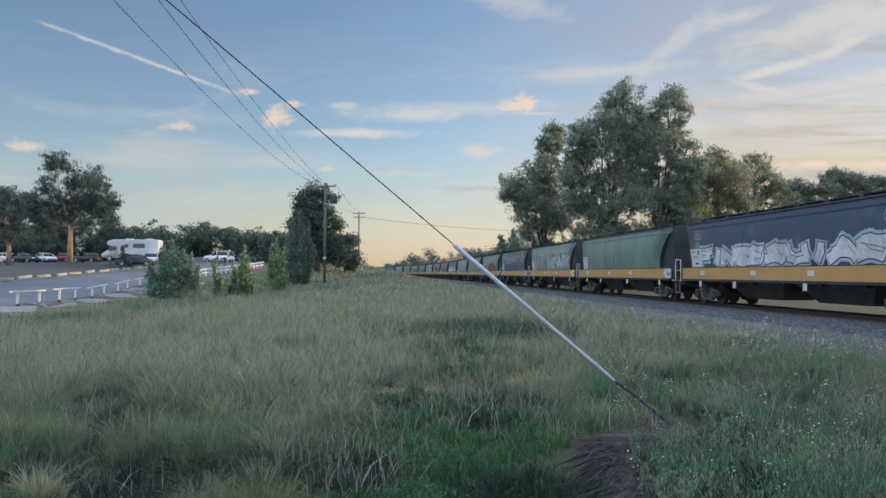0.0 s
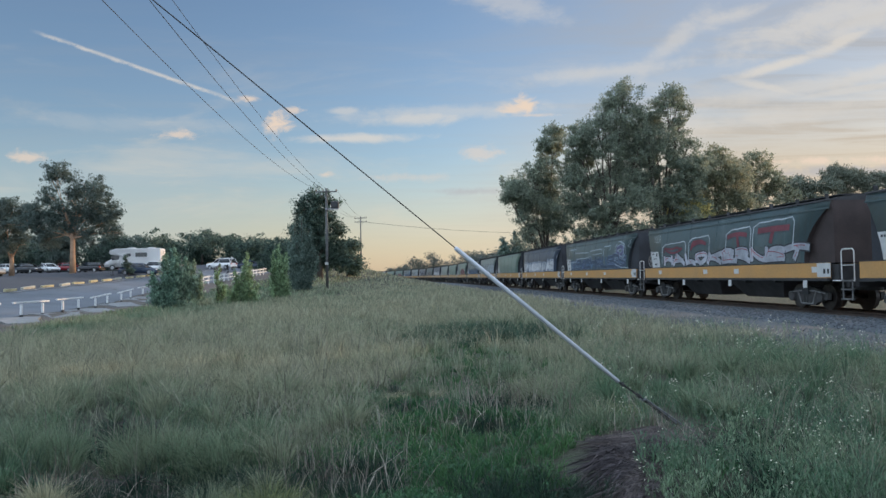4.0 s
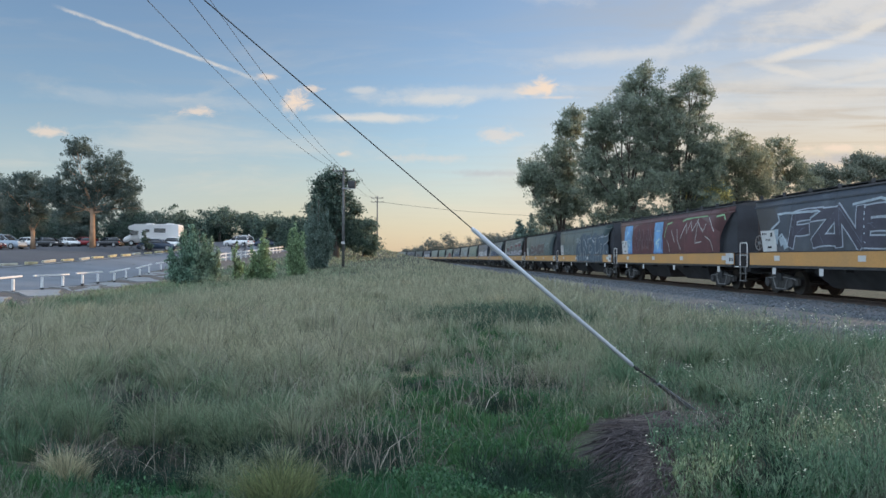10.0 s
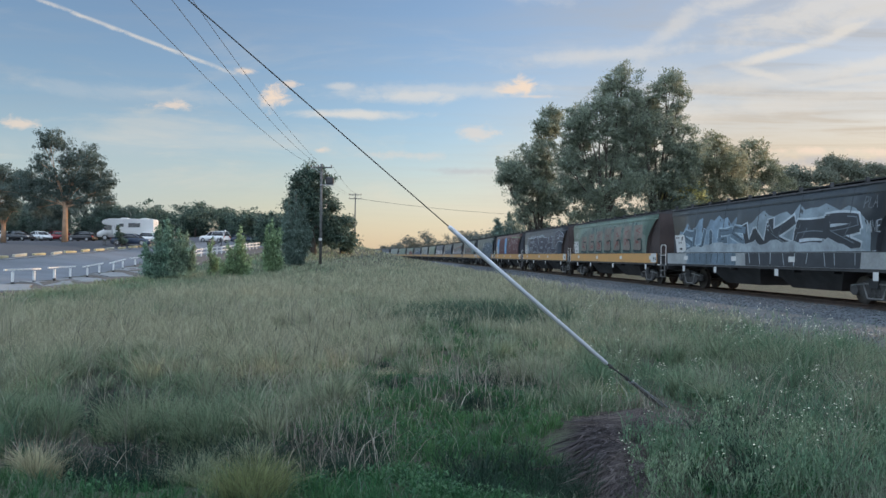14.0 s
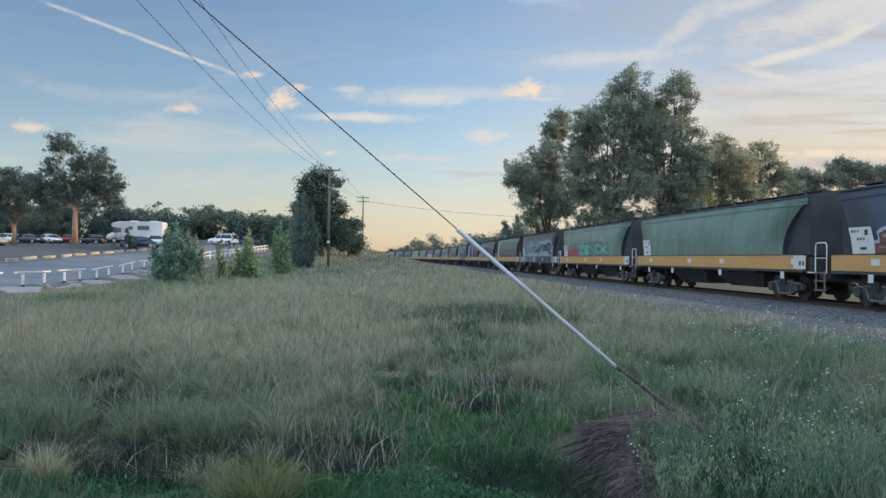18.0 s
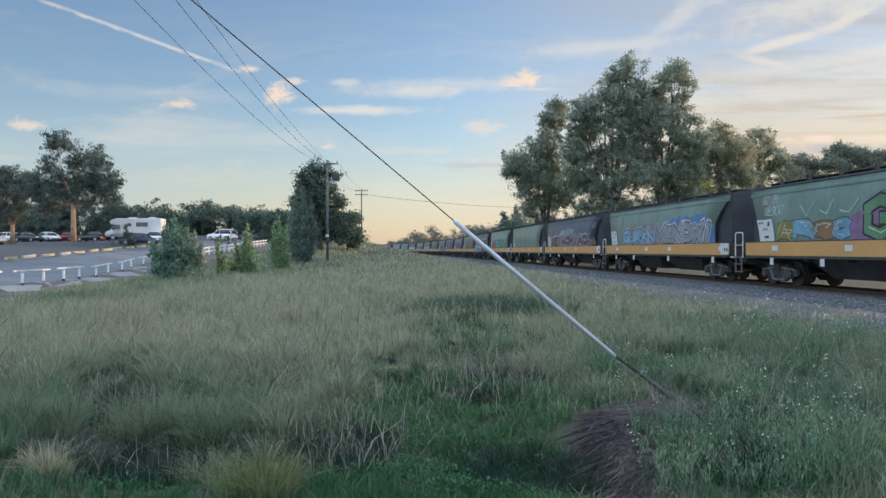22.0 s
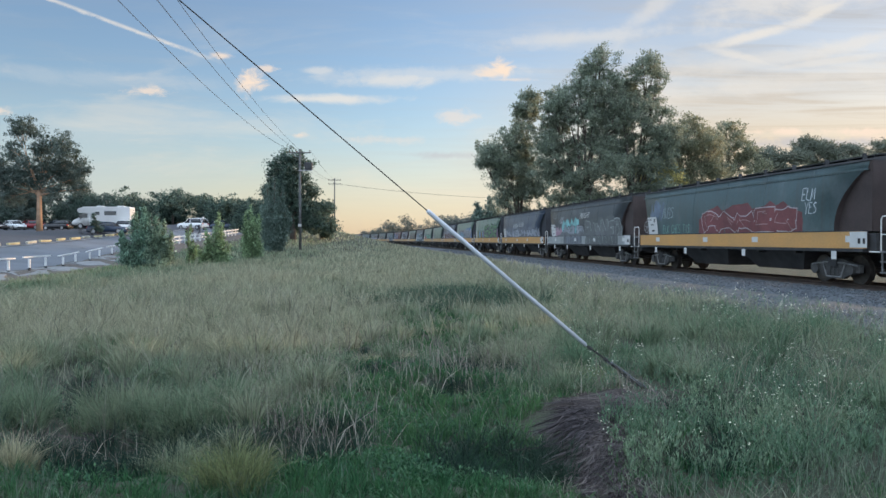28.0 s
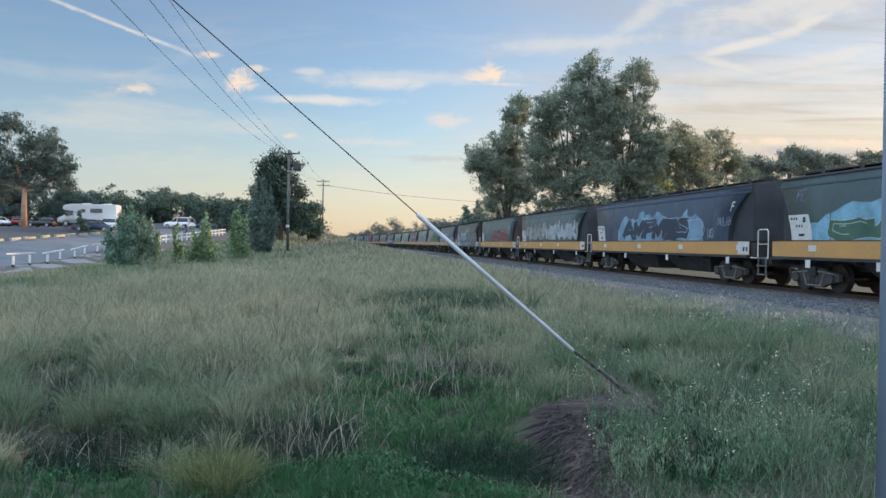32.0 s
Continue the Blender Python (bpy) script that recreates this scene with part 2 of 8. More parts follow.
def wagon_paint(col):
    """Faded wagon enamel: rain streaks, rust-brown grime and chalky patches."""
    key = ("wagon", col)
    if key in _paint:
        return _paint[key]
    m = mat("wagon_paint", col, 0.42, 0.0, 0.3, 0.55, 0.04, 9, color2=tuple(c * .72 + .008 for c in col))
    nt = m.node_tree
    N, Lk = nt.nodes.new, nt.links.new
    b = nt.nodes["Principled BSDF"]
    src = b.inputs["Base Color"].links[0].from_socket
    tc, mp, st, lo = N("ShaderNodeTexCoord"), N("ShaderNodeMapping"), N("ShaderNodeTexNoise"), N("ShaderNodeTexNoise")
    oi, add = N("ShaderNodeObjectInfo"), N("ShaderNodeVectorMath")
    Lk(tc.outputs["Object"], add.inputs[0])
    cx = N("ShaderNodeCombineXYZ")
    mu = N("ShaderNodeMath")
    mu.operation = "MULTIPLY"
    mu.inputs[1].default_value = 50
    Lk(oi.outputs["Random"], mu.inputs[0])
    Lk(mu.outputs[0], cx.inputs[0])
    Lk(cx.outputs[0], add.inputs[1])
    mp.inputs["Scale"].default_value = (3.2, 3.2, 0.22)
    Lk(add.outputs[0], mp.inputs[0])
    Lk(mp.outputs[0], st.inputs["Vector"])
    st.inputs["Scale"].default_value, st.inputs["Detail"].default_value = 1.6, 6
    Lk(add.outputs[0], lo.inputs["Vector"])
    lo.inputs["Scale"].default_value, lo.inputs["Detail"].default_value = 0.8, 5
    last = src
    for tex, a, z, colr, amt in ((st, .50, .78, (.075, .065, .055, 1), .42), (lo, .55, .75, (.30, .32, .33, 1), .22)):
        r, k, x = N("ShaderNodeMapRange"), N("ShaderNodeMath"), N("ShaderNodeMix")
        r.inputs[1].default_value, r.inputs[2].default_value = a, z
        k.operation = "MULTIPLY"
        k.inputs[1].default_value = amt
        x.data_type = "RGBA"
        Lk(tex.outputs[0], r.inputs[0])
        Lk(r.outputs[0], k.inputs[0])
        Lk(k.outputs[0], x.inputs[0])
        Lk(last, x.inputs[6])
        x.inputs[7].default_value = colr
        last = x.outputs[2]
    Lk(last, b.inputs["Base Color"])
    _paint[key] = m
    return m


def leaf_mat(name, green, dry, trans=0.35, rough=0.55, attr="", vary=0.5):
    """Leaves and blades: colour from each island's random value, light passing through."""
    m = bpy.data.materials.new(name)
    m.use_nodes = True
    nt = m.node_tree
    N, Lk = nt.nodes.new, nt.links.new
    nt.nodes.clear()
    out = N("ShaderNodeOutputMaterial")
    geo = N("ShaderNodeNewGeometry")
    r = N("ShaderNodeMix")
    r.data_type = "RGBA"
    r.inputs[6].default_value, r.inputs[7].default_value = (*green, 1), (*dry, 1)
    if attr:
        a = N("ShaderNodeAttribute")
        a.attribute_name = attr
        Lk(a.outputs["Fac"], r.inputs[0])
    else:
        Lk(geo.outputs["Random Per Island"], r.inputs[0])
    hs = N("ShaderNodeMapRange")
    hs.inputs[3].default_value, hs.inputs[4].default_value = 1 - vary, 1 + vary
    Lk(geo.outputs["Random Per Island"], hs.inputs[0])
    mul = N("ShaderNodeMix")
    mul.data_type, mul.blend_type = "RGBA", "MULTIPLY"
    mul.inputs[0].default_value = 1.0
    Lk(r.outputs[2], mul.inputs[6])
    Lk(hs.outputs[0], mul.inputs[7])
    p, tl, ms = N("ShaderNodeBsdfPrincipled"), N("ShaderNodeBsdfTranslucent"), N("ShaderNodeMixShader")
    p.inputs["Roughness"].default_value = rough
    p.inputs["Specular IOR Level"].default_value = 0.3
    Lk(mul.outputs[2], p.inputs["Base Color"])
    Lk(mul.outputs[2], tl.inputs[0])
    ms.inputs[0].default_value = trans
    Lk(p.outputs[0], ms.inputs[1])
    Lk(tl.outputs[0], ms.inputs[2])
    Lk(ms.outputs[0], out.inputs[0])
    return m


def glass_mat(name, tint=(0.02, 0.025, 0.03)):
    m = bpy.data.materials.new(name)
    m.use_nodes = True
    b = m.node_tree.nodes["Principled BSDF"]
    b.inputs["Base Color"].default_value = (*tint, 1)
    b.inputs["Roughness"].default_value = 0.06
    b.inputs["Specular IOR Level"].default_value = 0.7
    return m


M, _paint = {}, {}
# underframe, end and bogie blacks are raised to carry lens glare
M["steel_dark"] = mat("dark_underframe_steel", (0.060, 0.060, 0.062), 0.75, 0.0, 0.5, 2.0, 0.2, 30)
# shade of the end recess put into this near-black
M["black_end"] = mat("shaded_end_steel", (0.052, 0.056, 0.066), 0.8, 0.0, 0.4, 1.2, 0.1, 20)
M["brown_end"] = mat("red_brown_end_steel", (0.078, 0.056, 0.052), 0.8, 0.0, 0.4, 1.2, 0.1, 20)
M["yellow"] = mat("weathered_yellow_paint", (0.62, 0.325, 0.105), 0.55, 0.0, 0.24, 0.7, 0.05, 12, color2=(0.50, 0.285, 0.11))
M["grey_sill"] = mat("silver_overpainted_sill", (0.36, 0.38, 0.38), 0.5, 0.0, 0.3, 1.5, 0.05, 12)
M["white_rail"] = mat("white_painted_handrail", (0.75, 0.74, 0.70), 0.5, 0.0, 0.15, 4, 0.03, 30)
M["placard"] = mat("white_placard", (0.62, 0.62, 0.60), 0.5, 0.0, 0.12, 5, 0.0, 30)
M["ink"] = mat("black_stencil_ink", (0.02, 0.02, 0.022), 0.6, 0.0, 0.2, 5, 0.0, 30)
M["wheel"] = mat("worn_wheel_steel", (0.10, 0.085, 0.075), 0.5, 0.6, 0.4, 6, 0.1, 40)
M["bogie"] = mat("dusty_cast_bogie", (0.085, 0.082, 0.078), 0.8, 0.0, 0.45, 5, 0.25, 40)
M["truss"] = mat("pale_dusty_truss_bar", (0.30, 0.295, 0.285), 0.7, 0.0, 0.4, 5, 0.1, 40)
M["ladder"] = mat("dusty_grey_ladder", (0.19, 0.19, 0.185), 0.7, 0.0, 0.3, 5, 0.1, 40)
M["rail"] = mat("rusty_rail", (0.105, 0.074, 0.058), 0.6, 0.4, 0.4, 3, 0.1, 40)
M["sleeper"] = mat("grey_sleeper", (0.22, 0.20, 0.18), 0.9, 0.0, 0.35, 3, 0.3, 20, rnd=0.2)
M["ballast"] = mat("blue_grey_ballast_stone", (0.125, 0.142, 0.160), 0.9, 0.0, 0.5, 3, 0.8, 14)
M["stone"] = mat("loose_ballast_stones", (0.140, 0.160, 0.178), 0.9, 0.0, 0.5, 9, 0.3, 30)
M["cess"] = mat("gravelly_track_side_earth", (0.150, 0.148, 0.140), 0.95, 0.0, 0.45, 1.1, 0.6, 22, color2=(0.085, 0.085, 0.080))
M["asphalt"] = mat("grey_worn_asphalt", (0.138, 0.154, 0.176), 0.85, 0.0, 0.3, 0.35, 0.25, 40)
M["carpark"] = mat("dark_car_park_asphalt", (0.060, 0.063, 0.074), 0.85, 0.0, 0.35, 0.25, 0.25, 40)
M["concrete"] = mat("pale_concrete", (0.25, 0.255, 0.255), 0.85, 0.0, 0.35, 1.2, 0.2, 25)
M["dirt"] = mat("brown_bare_earth", (0.120, 0.098, 0.082), 0.95, 0.0, 0.4, 2, 0.5, 20)
M["white_paint"] = mat("white_road_rail_paint", (0.74, 0.74, 0.73), 0.55, 0.0, 0.18, 3, 0.05, 25)
M["block_yellow"] = mat("faded_yellow_kerb_paint", (0.52, 0.46, 0.27), 0.8, 0.0, 0.35, 2.5, 0.2, 20)
M["block_white"] = mat("faded_white_kerb_paint", (0.50, 0.475, 0.38), 0.8, 0.0, 0.3, 2.5, 0.2, 20)
M["pole"] = mat("weathered_grey_timber", (0.16, 0.16, 0.155), 0.85, 0.0, 0.4, 4, 0.4, 50)
M["wire"] = mat("dark_cable", (0.035, 0.035, 0.037), 0.5, 0.3, 0.2, 5, 0.0, 30)
M["sleeve"] = mat("pale_grey_plastic_sleeve", (0.62, 0.64, 0.68), 0.4, 0.0, 0.15, 3, 0.03, 30)
M["galv"] = mat("galvanised_steel", (0.30, 0.32, 0.35), 0.45, 0.7, 0.2, 5, 0.05, 40)
M["bluepost"] = mat("blue_grey_painted_post", (0.15, 0.19, 0.25), 0.45, 0.0, 0.15, 3, 0.03, 40)
M["ceramic"] = mat("brown_insulator", (0.16, 0.08, 0.05), 0.25, 0.0, 0.2, 8, 0.0, 40)
M["bark"] = mat("grey_brown_bark", (0.14, 0.115, 0.095), 0.9, 0.0, 0.45, 2.5, 0.5, 14)
# pale bark with the low sun's orange put into its colour
M["bark_sunlit"] = mat("sunlit_gum_bark", (0.52, 0.33, 0.21), 0.85, 0.0, 0.35, 1.6, 0.3, 12)
M["euc"] = leaf_mat("gum_leaves", (0.200, 0.245, 0.195), (0.310, 0.345, 0.258), 0.55, vary=0.18)
M["euc_lot"] = leaf_mat("blue_grey_gum_leaves", (0.100, 0.140, 0.128), (0.165, 0.205, 0.172), 0.5, vary=0.2)
M["far_dark"] = leaf_mat("hazy_distant_leaves", (0.120, 0.142, 0.128), (0.175, 0.192, 0.168), 0.5, vary=0.2)
# olive leaves, both colours raised to stand for low sun coming through
M["euc_w"] = leaf_mat("sun_warm_olive_leaves", (0.258, 0.272, 0.195), (0.365, 0.368, 0.245), 0.55, vary=0.2)
M["euc_y"] = leaf_mat("sunlit_olive_leaves", (0.420, 0.380, 0.150), (0.540, 0.470, 0.190), 0.5)
M["euc_far"] = leaf_mat("pale_distant_gum_leaves", (0.165, 0.190, 0.150), (0.245, 0.262, 0.200), 0.5, vary=0.2)
M["dark_leaf"] = leaf_mat("dark_round_tree_leaves", (0.066, 0.110, 0.092), (0.112, 0.160, 0.122), 0.45)
M["poplar"] = leaf_mat("young_poplar_leaves", (0.160, 0.255, 0.135), (0.280, 0.375, 0.205), 0.45)
M["bush"] = leaf_mat("blue_green_bush_leaves", (0.110, 0.195, 0.142), (0.195, 0.300, 0.215), 0.45)
M["bush_pale"] = leaf_mat("grey_green_bush_leaves", (0.155, 0.235, 0.165), (0.275, 0.350, 0.245), 0.45)
M["conifer"] = leaf_mat("dark_grey_green_foliage", (0.105, 0.162, 0.138), (0.180, 0.240, 0.198), 0.45, vary=.3)
M["grass"] = leaf_mat("field_grass", (0.064, 0.132, 0.090), (0.320, 0.302, 0.222), 0.45, 0.6, "dry", 0.65)
M["meadow"] = leaf_mat("soft_meadow_grass", (0.118, 0.200, 0.118), (0.400, 0.378, 0.260), 0.5, 0.7, "dry", 0.5)
M["weed"] = leaf_mat("grey_green_weed_leaves", (0.118, 0.205, 0.128), (0.240, 0.318, 0.200), 0.45, 0.6, "dry", 0.35)
M["flower"] = leaf_mat("white_weed_flowers", (0.62, 0.61, 0.48), (0.72, 0.69, 0.56), 0.3)
M["glass"] = glass_mat("dark_car_glass")
M["tyre"] = mat("black_tyre_rubber", (0.025, 0.025, 0.026), 0.85, 0.0, 0.2, 8, 0.1, 40)
M["alloy"] = mat("alloy_rim", (0.42, 0.42, 0.43), 0.35, 0.7, 0.15, 8, 0.0, 40)
M["black_trim"] = mat("black_plastic_trim", (0.03, 0.03, 0.032), 0.6, 0.0, 0.2, 8, 0.05, 40)
M["lamp_clear"] = mat("clear_headlight", (0.65, 0.66, 0.68), 0.15, 0.0, 0.1, 8, 0.0, 30)
M["lamp_red"] = mat("red_tail_light", (0.35, 0.02, 0.02), 0.2, 0.0, 0.1, 8, 0.0, 30)


def paint(col, rough=0.5, vary=0.2, scale=0.9, worn=None):
    key = (col, rough, vary)
    if key not in _paint:
        _paint[key] = mat("paint", col, rough, 0.0, vary, scale, 0.05, 9, color2=worn)
    return _paint[key]


# ---- mesh helpers ----
def box(bm, x0, x1, y0, y1, z0, z1, m=None):
    v = [bm.verts.new(p) for p in ((x0, y0, z0), (x1, y0, z0), (x1, y1, z0), (x0, y1, z0), (x0, y0, z1), (x1, y0, z1), (x1, y1, z1), (x0, y1, z1))]
    for f in ((3, 2, 1, 0), (4, 5, 6, 7), (0, 1, 5, 4), (1, 2, 6, 5), (2, 3, 7, 6), (3, 0, 4, 7)):
        bm.faces.new([v[i] for i in f])
    if m is not None:
        bmesh.ops.transform(bm, matrix=m, verts=v)
    return v


def tube(bm, pts, r, seg=6, cap=True):
    """Round bar along points; r is one radius or one a point."""
    pts = [Vector(p) for p in pts]
    rs = r if isinstance(r, (list, tuple)) else [r] * len(pts)
    rings = []
    for i, p in enumerate(pts):
        d = (pts[min(i + 1, len(pts) - 1)] - pts[max(i - 1, 0)]).normalized()
        a = d.orthogonal().normalized() if i == 0 else (rings_a - d * rings_a.dot(d)).normalized()
        rings_a = a
        b = d.cross(a)
        rings.append([bm.verts.new(p + (a * math.cos(6.28318 * k / seg) + b * math.sin(6.28318 * k / seg)) * rs[i]) for k in range(seg)])
    for i in range(len(rings) - 1):
        for k in range(seg):
            f = bm.faces.new((rings[i][k], rings[i][(k + 1) % seg], rings[i + 1][(k + 1) % seg], rings[i + 1][k]))
            f.smooth = seg > 5
    if cap:
        bm.faces.new(rings[0][::-1])
        bm.faces.new(rings[-1])


def prism(bm, poly, y0, y1):
    """Polygon in x, z drawn out from y0 to y1."""
    a = [bm.verts.new((x, y0, z)) for x, z in poly]
    b = [bm.verts.new((x, y1, z)) for x, z in poly]
    n = len(poly)
    bm.faces.new(a)
    bm.faces.new(b[::-1])
    for i in range(n):
        bm.faces.new((a[(i + 1) % n], a[i], b[i], b[(i + 1) % n]))


def disc(bm, c, r, y0, y1, seg=20):
    prism(bm, [(c[0] + r * math.cos(6.28318 * k / seg), c[1] + r * math.sin(6.28318 * k / seg)) for k in range(seg)], y0, y1)


def finish(bm, name, material, bevel=0.0):
    if bevel:
        bmesh.ops.bevel(bm, geom=[e for e in bm.edges], offset=bevel, segments=1, affect="EDGES", clamp_overlap=True)
    bmesh.ops.recalc_face_normals(bm, faces=bm.faces)
    me = bpy.data.meshes.new(name)
    bm.to_mesh(me)
    bm.free()
    me.materials.append(material)
    return me


def thing(name, label, category, group="", m=None, kind=""):
    e = new(name)
    tagged(e, label, category, group, kind)
    if m is not None:
        e.matrix_world = m
    return e


def part(name, data, material, parent, label="", bevel=0.0):
    """One mesh object under a thing or a part; data is a bmesh or a finished mesh."""
    me = finish(data, name, material, bevel) if isinstance(data, bmesh.types.BMesh) else data
    ob = new(name, me)
    ob.parent = parent
    if label:
        ob["label"] = label
    return ob


def fast_mesh(name, verts, tris, material, attr=None):
    me = bpy.data.meshes.new(name)
    verts, tris = np.asarray(verts, np.float32), np.asarray(tris, np.int32)
    me.vertices.add(len(verts))
    me.vertices.foreach_set("co", verts.ravel())
    me.loops.add(tris.size)
    me.loops.foreach_set("vertex_index", tris.ravel())
    me.polygons.add(len(tris))
    me.polygons.foreach_set("loop_start", np.arange(0, tris.size, 3, dtype=np.int32))
    me.polygons.foreach_set("loop_total", np.full(len(tris), 3, np.int32))
    if attr is not None:
        for k, a in attr.items():
            at = me.attributes.new(k, "FLOAT", "POINT")
            at.data.foreach_set("value", np.asarray(a, np.float32))
    me.update(calc_edges=True)
    me.materials.append(material)
    return me

# ---- the railway line: a gentle left-hand curve, s metres along it ----
RAIL_Z, SIDE = 0.19, 1.45


def _line():
    s = np.arange(-420.0, 760.0, 1.0)
    c = np.clip(s, 0, 330)
    head = 0.0951 - 0.000702 * np.minimum(s, 330) * (s > 0) + 9.252e-6 * c * c / 2
    x = -np.concatenate([[0], np.cumsum(np.sin((head[1:] + head[:-1]) / 2))])
    y = np.concatenate([[0], np.cumsum(np.cos((head[1:] + head[:-1]) / 2))])
    i = int(np.argmin(abs(s)))
    x, y = x - x[i] + 13.0, y - y[i] + 27.15
    return s, x + SIDE * np.cos(head), y + SIDE * np.sin(head), head


LS, LX, LY, LH = _line()


def line_at(s, off=0.0):
    """Centre of the track at s, moved off metres to its left; and its heading."""
    h = np.interp(s, LS, LH)
    return np.interp(s, LS, LX) - off * np.cos(h), np.interp(s, LS, LY) - off * np.sin(h), h


def smooth(a, b, v):
    t = np.clip((v - a) / (b - a), 0, 1)
    return t * t * (3 - 2 * t)


def left_of_line(x, y):
    """Metres to the left of the track's centre."""
    return np.interp(y, LY[:800], LX[:800]) * np.ones_like(x) - x


# dips added to darken the gaps between the tussocks
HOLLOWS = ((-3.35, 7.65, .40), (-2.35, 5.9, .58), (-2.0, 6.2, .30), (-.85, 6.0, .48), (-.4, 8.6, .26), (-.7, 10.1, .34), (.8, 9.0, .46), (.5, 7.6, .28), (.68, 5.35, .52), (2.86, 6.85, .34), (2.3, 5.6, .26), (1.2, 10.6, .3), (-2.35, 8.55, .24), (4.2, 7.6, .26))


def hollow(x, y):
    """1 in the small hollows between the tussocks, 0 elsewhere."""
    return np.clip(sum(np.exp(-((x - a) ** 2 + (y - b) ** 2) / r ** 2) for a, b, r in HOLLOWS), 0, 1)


def ground_z(x, y):
    x, y = np.asarray(x, float), np.asarray(y, float)
    d = left_of_line(x, y)
    z = 0.043 * np.clip(y - 58, 0, 95) * smooth(3, 27, d) * (1 - .4 * smooth(-38, -50, x))                     # far rise beside the cutting
    z = z + 1.62 * smooth(-25, -46, x) * smooth(10, 45, y)                       # car park bank
    near = smooth(0.5, 4, d)
    z = z + near * (0.07 * np.sin(0.9 * x + 0.5 * y) * np.sin(0.6 * y - 0.4 * x) + 0.05 * np.sin(2.1 * x + 1.3) * np.sin(1.7 * y))  * smooth(120, 40, y)
    z = z - 0.26 * hollow(x, y)
    z = z - 0.22 * np.exp(-((x - (-21.3 - 0.179 * (np.minimum(y, 65.0) - 37.0)) - .8) / 2.6) ** 2) * smooth(64, 48, y) * smooth(8, 20, y)     # shallow drain below the white rails
    bed = smooth(4.2, 2.6, np.abs(d))
    return z * (1 - smooth(6.5, 3.0, np.abs(d))) - 0.15 * (1 - bed) * smooth(9, 5, np.abs(d)) - 0.12 * bed


def sheet(name, xs, ys, material, lift=0.0, zf=None):
    X, Y = np.meshgrid(xs, ys)
    Z = (zf or ground_z)(X, Y) + lift
    nx, ny = len(xs), len(ys)
    v = np.stack([X.ravel(), Y.ravel(), Z.ravel()], 1)
    i = (np.arange(ny - 1)[:, None] * nx + np.arange(nx - 1)[None]).ravel()
    t = np.concatenate([np.stack([i, i + 1, i + nx + 1], 1), np.stack([i, i + nx + 1, i + nx], 1)])
    me = fast_mesh(name, v, t, material)
    me.polygons.foreach_set("use_smooth", np.ones(len(me.polygons), bool))
    return new(name, me)


def ground_mat():
    m = bpy.data.materials.new("grassy_earth")
    m.use_nodes = True
    nt = m.node_tree
    N, Lk = nt.nodes.new, nt.links.new
    b = nt.nodes["Principled BSDF"]
    tc = N("ShaderNodeTexCoord")

    def nz(s, d):
        n = N("ShaderNodeTexNoise")
        n.inputs["Scale"].default_value, n.inputs["Detail"].default_value = s, d
        Lk(tc.outputs["Object"], n.inputs["Vector"])
        return n.outputs[0]
    big, mid, fin = nz(0.16, 4), nz(1.3, 6), nz(18, 4)
    r = N("ShaderNodeValToRGB")
    e = r.color_ramp.elements
    e[0].position, e[0].color = 0.3, (0.034, 0.044, 0.026, 1)
    e[1].position, e[1].color = 0.7, (0.066, 0.058, 0.044, 1)
    k = e.new(0.5)
    k.color = (0.050, 0.056, 0.034, 1)
    a = N("ShaderNodeMath")
    a.operation = "ADD"
    h = N("ShaderNodeMath")
    h.operation = "MULTIPLY"
    h.inputs[1].default_value = 0.5
    Lk(big, a.inputs[0])
    Lk(mid, a.inputs[1])
    Lk(a.outputs[0], h.inputs[0])
    Lk(h.outputs[0], r.inputs[0])
    mx = N("ShaderNodeMix")
    mx.data_type, mx.blend_type = "RGBA", "MULTIPLY"
    mx.inputs[0].default_value = 1
    mr = N("ShaderNodeMapRange")
    mr.inputs[3].default_value, mr.inputs[4].default_value = 0.55, 1.3
    Lk(fin, mr.inputs[0])
    Lk(r.outputs[0], mx.inputs[6])
    Lk(mr.outputs[0], mx.inputs[7])
    Lk(mx.outputs[2], b.inputs["Base Color"])
    b.inputs["Roughness"].default_value = 0.95
    bp = N("ShaderNodeBump")
    bp.inputs["Strength"].default_value, bp.inputs["Distance"].default_value = 0.8, 0.06
    Lk(fin, bp.inputs["Height"])
    Lk(bp.outputs[0], b.inputs["Normal"])
    return m


def steps(lo, hi, near, grow):
    """Sample positions that grow coarser away from 0."""
    out, v, d = [0.0], 0.0, near
    while v < max(hi, -lo):
        v, d = v + d, d * grow
        out.append(v)
    full = np.array(sorted({-a for a in out} | set(out)))
    return np.concatenate([[lo], full[(full > lo) & (full < hi)], [hi]])


M["ground"] = ground_mat()
ground = tagged(sheet("ground", steps(-2500, 2500, 0.32, 1.034), steps(-2500, 3500, 0.32, 1.031), M["ground"]), "rough grassy field and earth reaching the horizon", "ground", kind="structure")

# road, car park and the strips beside them
def fence_x(y):
    """Line of the white rails along the field's edge of the road."""
    return -21.3 - 0.179 * (np.minimum(y, 65.0) - 37.0)


